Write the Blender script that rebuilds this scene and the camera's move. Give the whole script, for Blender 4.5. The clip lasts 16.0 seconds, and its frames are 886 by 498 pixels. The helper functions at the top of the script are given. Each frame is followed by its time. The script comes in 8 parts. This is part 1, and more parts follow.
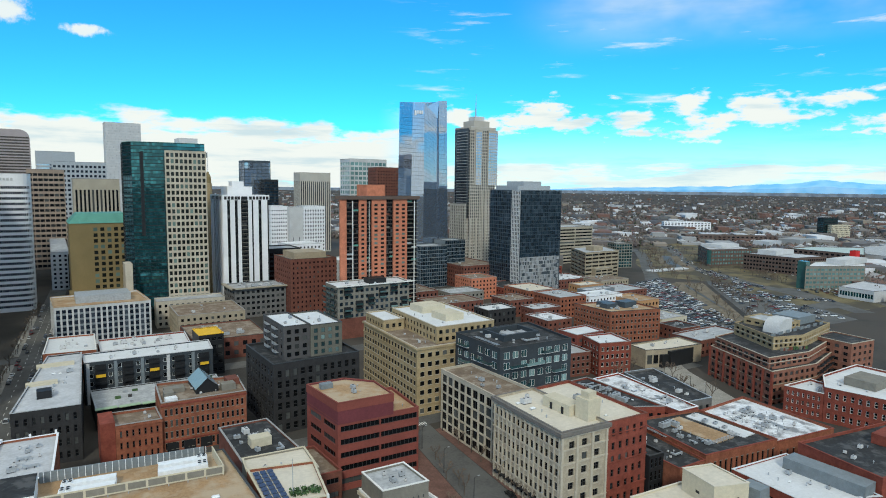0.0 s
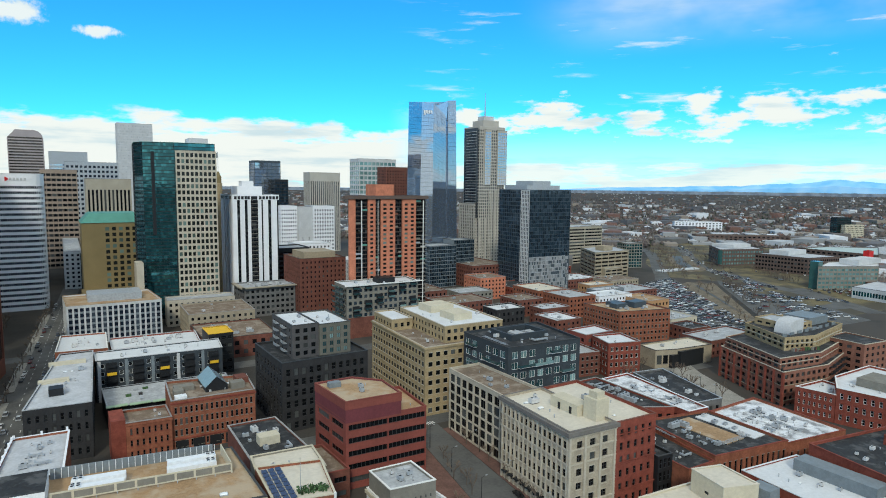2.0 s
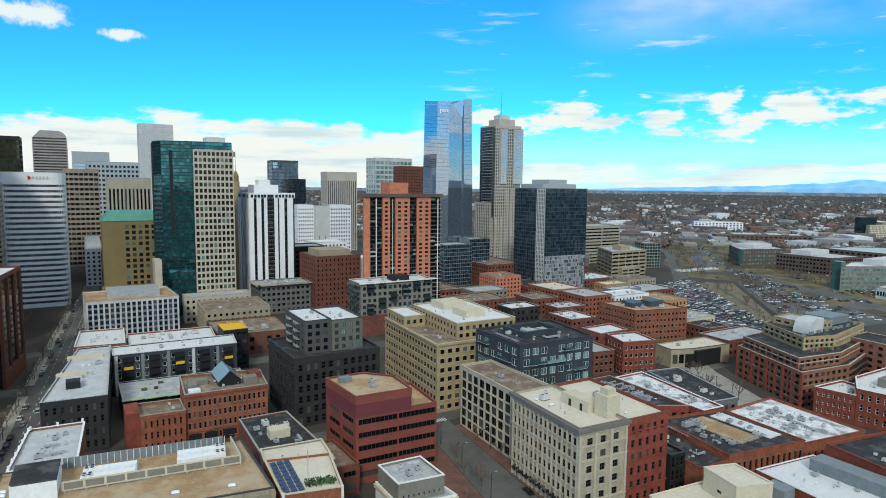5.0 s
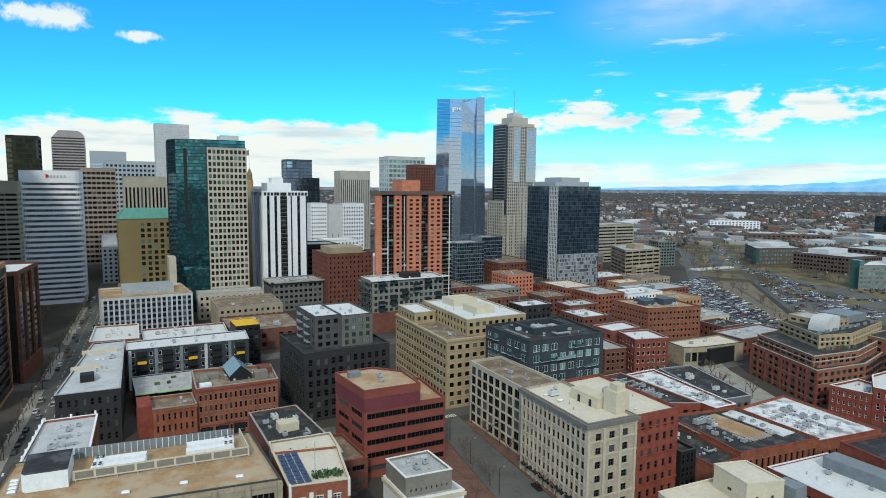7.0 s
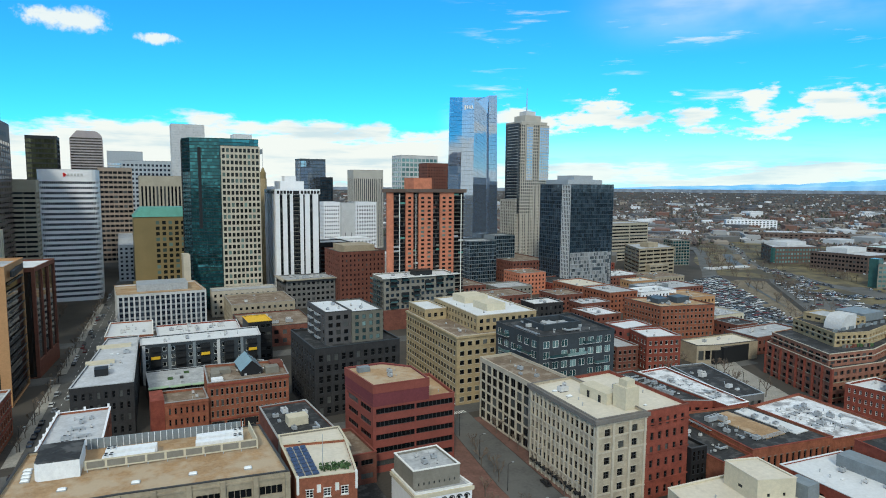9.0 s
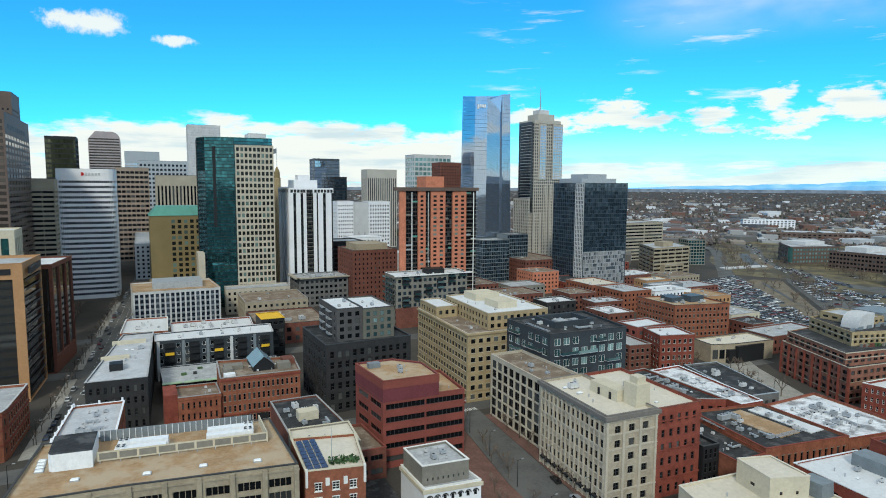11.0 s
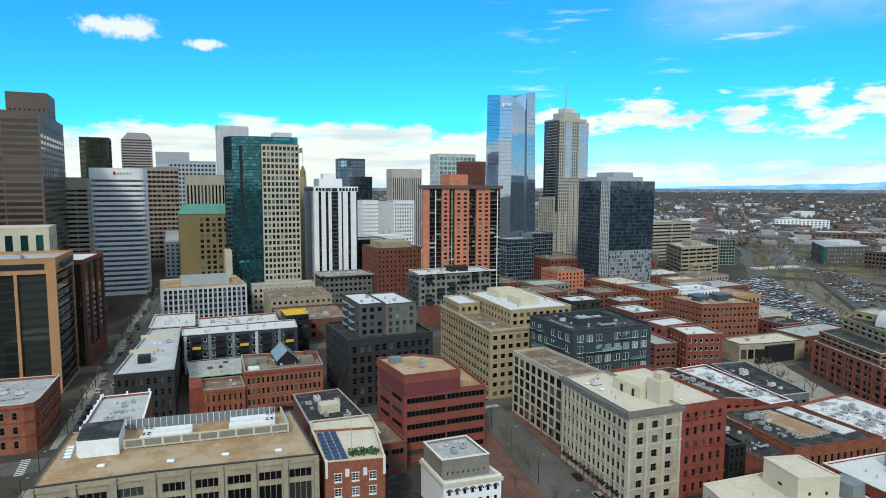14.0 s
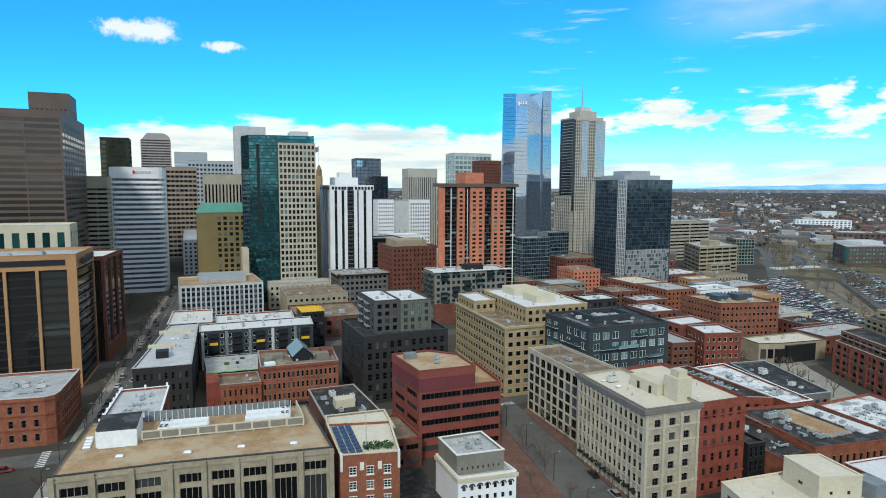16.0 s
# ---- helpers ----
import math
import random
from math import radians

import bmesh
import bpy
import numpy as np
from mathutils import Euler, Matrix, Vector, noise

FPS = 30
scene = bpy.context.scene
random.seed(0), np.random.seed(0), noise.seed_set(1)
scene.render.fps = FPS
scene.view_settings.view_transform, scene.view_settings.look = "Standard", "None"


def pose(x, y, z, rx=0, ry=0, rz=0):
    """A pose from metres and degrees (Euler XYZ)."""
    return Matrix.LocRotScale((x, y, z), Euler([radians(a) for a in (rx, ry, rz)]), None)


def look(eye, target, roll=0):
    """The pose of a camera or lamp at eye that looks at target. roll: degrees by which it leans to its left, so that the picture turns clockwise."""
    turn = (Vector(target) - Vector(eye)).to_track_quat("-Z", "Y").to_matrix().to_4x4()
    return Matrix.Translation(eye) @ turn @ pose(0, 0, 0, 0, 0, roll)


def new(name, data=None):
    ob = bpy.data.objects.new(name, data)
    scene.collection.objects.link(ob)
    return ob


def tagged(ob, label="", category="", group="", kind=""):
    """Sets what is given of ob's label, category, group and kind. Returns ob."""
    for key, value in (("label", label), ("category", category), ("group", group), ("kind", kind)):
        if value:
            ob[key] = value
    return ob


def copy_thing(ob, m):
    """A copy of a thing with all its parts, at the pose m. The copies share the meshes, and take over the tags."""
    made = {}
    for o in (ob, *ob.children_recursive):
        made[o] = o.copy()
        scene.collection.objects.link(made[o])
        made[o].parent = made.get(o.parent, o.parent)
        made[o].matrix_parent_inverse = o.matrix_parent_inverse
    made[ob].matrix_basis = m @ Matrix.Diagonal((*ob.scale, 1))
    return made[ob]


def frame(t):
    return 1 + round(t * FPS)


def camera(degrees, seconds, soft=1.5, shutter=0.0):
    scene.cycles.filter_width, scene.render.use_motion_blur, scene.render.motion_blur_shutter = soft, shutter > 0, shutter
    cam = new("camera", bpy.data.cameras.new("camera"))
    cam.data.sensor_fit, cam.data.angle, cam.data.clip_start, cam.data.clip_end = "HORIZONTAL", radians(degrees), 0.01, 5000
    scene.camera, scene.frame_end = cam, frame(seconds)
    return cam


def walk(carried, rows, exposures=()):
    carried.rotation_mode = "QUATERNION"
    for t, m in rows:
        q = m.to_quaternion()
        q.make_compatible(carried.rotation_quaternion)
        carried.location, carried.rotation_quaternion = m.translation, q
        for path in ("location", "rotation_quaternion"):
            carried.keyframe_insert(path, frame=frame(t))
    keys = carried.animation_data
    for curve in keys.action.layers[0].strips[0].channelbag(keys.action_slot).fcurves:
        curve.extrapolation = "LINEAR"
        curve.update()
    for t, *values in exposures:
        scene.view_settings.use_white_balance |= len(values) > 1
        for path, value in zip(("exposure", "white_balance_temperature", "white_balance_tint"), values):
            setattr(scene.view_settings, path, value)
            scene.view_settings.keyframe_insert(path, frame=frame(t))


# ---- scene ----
cam = camera(71.7, 16.0, soft=1.0)
# seconds, place, tilt, heading, lean
ROWS = [
    (0, -0.62, -3.31, 96.19, 84.199, -33.210, 0.670),
    (0.5, -0.65, -3.35, 96.22, 84.165, -32.964, 0.664),
    (1, -0.57, -3.42, 96.19, 84.158, -32.743, 0.652),
    (1.5, -0.39, -3.51, 96.10, 84.167, -32.528, 0.639),
    (2, -0.14, -3.62, 95.96, 84.183, -32.307, 0.629),
    (2.5, 0.16, -3.76, 95.77, 84.200, -32.071, 0.621),
    (3, 0.50, -3.91, 95.54, 84.213, -31.817, 0.616),
    (5.5, 2.45, -4.93, 93.95, 84.206, -30.294, 0.581),
    (6, 2.83, -5.16, 93.57, 84.195, -29.961, 0.565),
    (6.5, 3.20, -5.40, 93.19, 84.183, -29.626, 0.545),
    (7, 3.57, -5.65, 92.81, 84.173, -29.293, 0.522),
    (7.5, 3.92, -5.89, 92.43, 84.165, -28.963, 0.497),
    (8, 4.25, -6.13, 92.05, 84.160, -28.635, 0.471),
    (8.5, 4.58, -6.37, 91.68, 84.158, -28.311, 0.445),
    (9, 4.89, -6.60, 91.31, 84.159, -27.987, 0.420),
    (11.5, 6.28, -7.55, 89.63, 84.199, -26.282, 0.329),
    (12, 6.52, -7.68, 89.32, 84.209, -25.902, 0.316),
    (12.5, 6.75, -7.80, 89.01, 84.219, -25.504, 0.302),
    (13, 6.97, -7.89, 88.69, 84.229, -25.091, 0.287),
    (13.5, 7.15, -7.95, 88.37, 84.237, -24.665, 0.269),
    (14, 7.31, -7.99, 88.04, 84.245, -24.235, 0.249),
    (14.5, 7.43, -8.00, 87.69, 84.254, -23.812, 0.229),
    (15, 7.50, -7.99, 87.31, 84.264, -23.413, 0.212),
    (15.5, 7.52, -7.94, 86.89, 84.278, -23.060, 0.205),
    (16, 7.45, -7.87, 86.42, 84.297, -22.783, 0.219),
]
walk(cam, [(t, pose(x, y, z, tilt, 0, heading) @ pose(0, 0, 0, 0, 0, lean)) for t, x, y, z, tilt, heading, lean in ROWS],
     exposures=((0, -0.08, 6500, 0), (9, -0.06, 6500, 0), (16, 0.0, 6500, 0)))

# ---- light: sun behind thin cloud, over the camera's shoulder, and a wide bright sky ----
SUN_EL, SUN_AZ = 36.0, 212.0      # degrees; azimuth clockwise from +y
world = bpy.data.worlds.new("sky")
scene.world = world
world.use_nodes = True
wn, wl = world.node_tree.nodes, world.node_tree.links
wn.clear()


def wnode(kind, **values):
    n = wn.new(kind)
    for k, v in values.items():
        n.inputs[k].default_value = v
    return n


def wmath(op, a, b=None):
    n = wn.new("ShaderNodeMath")
    n.operation = op
    for i, v in enumerate((a, b)):
        if v is None:
            continue
        if isinstance(v, (int, float)):
            n.inputs[i].default_value = v
        else:
            wl.new(v, n.inputs[i])
    return n.outputs[0]


sky = wn.new("ShaderNodeTexSky")
sky.sky_type, sky.sun_disc = "NISHITA", False
sky.sun_elevation, sky.sun_rotation = radians(SUN_EL), radians(SUN_AZ)
sky.altitude, sky.air_density, sky.dust_density, sky.ozone_density = 1600, 1.0, 0.3, 2.0
tint = wn.new("ShaderNodeMix")
tint.data_type, tint.blend_type = "RGBA", "MULTIPLY"
tint.inputs[0].default_value = 1.0
tint.inputs[7].default_value = (0.27, 1.42, 2.05, 1)
wl.new(sky.outputs[0], tint.inputs[6])
coord = wn.new("ShaderNodeTexCoord")
split = wn.new("ShaderNodeSeparateXYZ")
wl.new(coord.outputs["Generated"], split.inputs[0])
up = split.outputs[2]
across = wmath("ARCTAN2", split.outputs[0], split.outputs[1])
height = wmath("ARCSINE", up)


def wnoise(sx, sy, shift, detail=9.0, rough=0.58):
    """Cloud noise laid out by bearing and height above the horizon."""
    v = wn.new("ShaderNodeCombineXYZ")
    wl.new(wmath("ADD", wmath("MULTIPLY", across, sx), shift), v.inputs[0])
    wl.new(wmath("MULTIPLY", height, sy), v.inputs[1])
    n = wnode("ShaderNodeTexNoise", Scale=1.0, Detail=detail, Roughness=rough)
    wl.new(v.outputs[0], n.inputs["Vector"])
    return n.outputs[0]


def wstep(value, low, high, top=1.0):
    n = wn.new("ShaderNodeMapRange")
    n.interpolation_type = "SMOOTHSTEP"
    n.inputs["From Min"].default_value, n.inputs["From Max"].default_value = low, high
    n.inputs["To Max"].default_value = top
    wl.new(value, n.inputs["Value"])
    return n.outputs[0]


# long bank of cumulus with a ragged top, breaking up into single heaps to the east
rag = wmath("SUBTRACT", wnoise(9.0, 26.0, 3.7, 10.0, 0.6), 0.5)
swell = wmath("SUBTRACT", wnoise(4.2, 3.0, 11.2, 2.0), 0.5)
bank_top = wmath("ADD", wmath("ADD", 0.098, wmath("MULTIPLY", swell, 0.07)), wmath("MULTIPLY", rag, 0.10))
bank = wstep(wmath("SUBTRACT", bank_top, height), 0.0, 0.016)
gaps = wstep(wnoise(7.0, 34.0, 8.3, 8.0, 0.6), 0.40, 0.27, 0.75)
bank = wmath("MULTIPLY", bank, wmath("SUBTRACT", 1.0, gaps))
heap_band = wmath("SUBTRACT", 1.0, wmath("DIVIDE", wmath("ABSOLUTE", wmath("SUBTRACT", height, 0.104)), 0.034))
heap = wstep(wmath("ADD", wnoise(13.0, 34.0, 1.9, 10.0, 0.6), wmath("MULTIPLY", wmath("MAXIMUM", heap_band, -1.0), 0.15)), 0.55, 0.66)
low_band = wstep(height, 0.062, 0.012)
low_heap = wstep(wmath("ADD", wnoise(7.0, 48.0, 5.4, 9.0, 0.6), wmath("MULTIPLY", low_band, 0.30)), 0.56, 0.80, 0.95)
east = wstep(across, 0.47, 0.60)
cover = wmath("ADD", wmath("MULTIPLY", bank, wmath("SUBTRACT", 1.0, east)), wmath("MULTIPLY", wmath("MAXIMUM", heap, low_heap), east))
# thin high wisps in the east
wisp = wstep(wnoise(3.4, 6.5, 2.6, 5.0, 0.5), 0.34, 0.74, 0.75)
wisp = wmath("MULTIPLY", wisp, wmath("MULTIPLY", wstep(across, 0.66, 0.92), wstep(height, 0.19, 0.27)))
cover = wmath("MAXIMUM", cover, wisp)
# pale air low in the east, broken overcast behind the viewer
cover = wmath("MAXIMUM", cover, wmath("MULTIPLY", wstep(height, 0.125, 0.0, 0.62), east))
overcast = wstep(wnoise(3.0, 7.0, 9.1, 7.0, 0.6), 0.36, 0.60, 0.75)
cover = wmath("MAXIMUM", cover, wmath("MULTIPLY", overcast, wstep(split.outputs[1], 0.05, -0.35)))
# two small bright cumulus high over the street
for centre, size in (((-0.036, 0.974, 0.218), 0.040), ((0.058, 0.977, 0.205), 0.024)):
    off = wn.new("ShaderNodeVectorMath")
    off.operation = "SUBTRACT"
    wl.new(coord.outputs["Generated"], off.inputs[0])
    off.inputs[1].default_value = centre
    flat = wn.new("ShaderNodeVectorMath")
    flat.operation = "MULTIPLY"
    wl.new(off.outputs[0], flat.inputs[0])
    flat.inputs[1].default_value = (0.72, 0.4, 2.7)
    far_off = wn.new("ShaderNodeVectorMath")
    far_off.operation = "LENGTH"
    wl.new(flat.outputs[0], far_off.inputs[0])
    puff_noise = wnode("ShaderNodeTexNoise", Scale=24.0, Detail=9.0, Roughness=0.66)
    wl.new(coord.outputs["Generated"], puff_noise.inputs["Vector"])
    edge = wmath("ADD", far_off.outputs["Value"], wmath("MULTIPLY", wmath("SUBTRACT", puff_noise.outputs[0], 0.5), size * 3.6))
    puff = wn.new("ShaderNodeMapRange")
    puff.interpolation_type = "SMOOTHSTEP"
    puff.inputs["From Min"].default_value, puff.inputs["From Max"].default_value = size * 1.15, size * 0.45
    wl.new(edge, puff.inputs["Value"])
    cover = wmath("MAXIMUM", cover, wmath("MULTIPLY", puff.outputs[0], 0.92))
# thin high overcast that closes in towards the zenith
veil = wn.new("ShaderNodeMapRange")
veil.interpolation_type = "SMOOTHSTEP"
veil.inputs["From Min"].default_value, veil.inputs["From Max"].default_value = 0.36, 0.72
veil.inputs["To Max"].default_value = 0.8
wl.new(up, veil.inputs["Value"])
cover = wmath("MAXIMUM", cover, veil.outputs[0])
cloud = wn.new("ShaderNodeMix")
cloud.data_type = "RGBA"
shade = wn.new("ShaderNodeMix")
shade.data_type = "RGBA"
shade.inputs[6].default_value, shade.inputs[7].default_value = (9.9, 9.9, 9.9, 1), (6.9, 8.1, 9.0, 1)
wl.new(wstep(wnoise(6.0, 40.0, 6.6, 6.0), 0.48, 0.72), shade.inputs[0])
wl.new(shade.outputs[2], cloud.inputs[7])
wl.new(cover, cloud.inputs[0])
wl.new(tint.outputs[2], cloud.inputs[6])
back = wnode("ShaderNodeBackground", Strength=0.1)
wl.new(cloud.outputs[2], back.inputs["Color"])
world_out = wn.new("ShaderNodeOutputWorld")
wl.new(back.outputs[0], world_out.inputs[0])

sun = new("sun", bpy.data.lights.new("sun", "SUN"))
sun.data.energy, sun.data.angle, sun.data.color = 2.1, radians(8), (1.0, 0.94, 0.85)
_el, _az = radians(SUN_EL), radians(SUN_AZ)
sun.matrix_world = look((math.sin(_az) * math.cos(_el) * 300, math.cos(_az) * math.cos(_el) * 300, math.sin(_el) * 300), (0, 0, 0))

# ---- materials ----
def material(name, colour, rough=0.8, vary=0.12, scale=0.25, fine=4.0, metal=0.0, bump=0.0, island=0.0, objvar=0.0, spec=0.25, stain=None):
    """A plain surface with broad stains and fine grain, in metres."""
    m = bpy.data.materials.new(name)
    m.use_nodes = True
    nt = m.node_tree
    nodes, links = nt.nodes, nt.links
    b = nodes["Principled BSDF"]
    b.inputs["Roughness"].default_value, b.inputs["Metallic"].default_value = rough, metal
    b.inputs["Specular IOR Level"].default_value = spec
    tc = nodes.new("ShaderNodeTexCoord")
    base = nodes.new("ShaderNodeRGB")
    base.outputs[0].default_value = (*colour, 1)
    out = base.outputs[0]

    def scaled(factor, colour_in):
        x = nodes.new("ShaderNodeVectorMath")
        x.operation = "SCALE"
        links.new(colour_in, x.inputs[0])
        links.new(factor, x.inputs["Scale"])
        return x.outputs[0]

    def ranged(value, low, high, a=0.0, z=1.0):
        r = nodes.new("ShaderNodeMapRange")
        r.inputs["From Min"].default_value, r.inputs["From Max"].default_value = a, z
        r.inputs["To Min"].default_value, r.inputs["To Max"].default_value = low, high
        links.new(value, r.inputs["Value"])
        return r.outputs[0]

    fines = None
    for s, v in ((scale, vary), (1.1, vary * 0.8), (fine, vary * 0.7)):
        n = nodes.new("ShaderNodeTexNoise")
        n.inputs["Scale"].default_value, n.inputs["Detail"].default_value = s, 5
        links.new(tc.outputs["Object"], n.inputs["Vector"])
        out = scaled(ranged(n.outputs[0], 1 - v * 1.6, 1 + v * 1.6, 0.25, 0.75), out)
        fines = n
    if stain:
        n = nodes.new("ShaderNodeTexNoise")
        n.inputs["Scale"].default_value, n.inputs["Detail"].default_value = stain[1], 6
        n.inputs["Roughness"].default_value = 0.62
        links.new(tc.outputs["Object"], n.inputs["Vector"])
        mix = nodes.new("ShaderNodeMix")
        mix.data_type = "RGBA"
        links.new(ranged(n.outputs[0], 0, stain[3] if len(stain) > 3 else 1, stain[2] - 0.06, stain[2] + 0.06), mix.inputs[0])
        links.new(out, mix.inputs[6])
        mix.inputs[7].default_value = (*stain[0], 1)
        out = mix.outputs[2]
    if island:
        g = nodes.new("ShaderNodeNewGeometry")
        out = scaled(ranged(g.outputs["Random Per Island"], 1 - island, 1 + island), out)
    if objvar:
        o = nodes.new("ShaderNodeObjectInfo")
        out = scaled(ranged(o.outputs["Random"], 1 - objvar, 1 + objvar), out)
    links.new(out, b.inputs["Base Color"])
    if bump:
        bp = nodes.new("ShaderNodeBump")
        bp.inputs["Strength"].default_value, bp.inputs["Distance"].default_value = bump, 0.05
        links.new(fines.outputs[0], bp.inputs["Height"])
        links.new(bp.outputs[0], b.inputs["Normal"])
    return m


def glass(name, dark, light, rough=0.06, metal=0.0, share=0.25, island=True, spec=0.8, wave=0.0, spread=1.5):
    """Window glass seen from outside: a dark room behind, here and there a pale blind, and a mirror of the sky on top."""
    m = bpy.data.materials.new(name)
    m.use_nodes = True
    nodes, links = m.node_tree.nodes, m.node_tree.links
    b = nodes["Principled BSDF"]
    b.inputs["Roughness"].default_value, b.inputs["Metallic"].default_value = rough, metal
    b.inputs["Specular IOR Level"].default_value = spec
    if island:
        r = nodes.new("ShaderNodeNewGeometry").outputs["Random Per Island"]
    else:
        r = nodes.new("ShaderNodeObjectInfo").outputs["Random"]
    ramp = nodes.new("ShaderNodeValToRGB")
    ramp.color_ramp.interpolation = "LINEAR"
    e = ramp.color_ramp.elements
    e[0].color, e[0].position = (*dark, 1), 0.0
    e[1].color, e[1].position = (*light, 1), 1.0
    mid = e.new(1 - share)
    mid.color = (*[d * spread for d in dark], 1)
    links.new(r, ramp.inputs[0])
    links.new(ramp.outputs[0], b.inputs["Base Color"])
    if wave:
        tc = nodes.new("ShaderNodeTexCoord")
        n = nodes.new("ShaderNodeTexNoise")
        n.inputs["Scale"].default_value = 0.35
        links.new(tc.outputs["Object"], n.inputs["Vector"])
        bp = nodes.new("ShaderNodeBump")
        bp.inputs["Strength"].default_value, bp.inputs["Distance"].default_value = wave, 0.3
        links.new(n.outputs[0], bp.inputs["Height"])
        links.new(bp.outputs[0], b.inputs["Normal"])
    return m


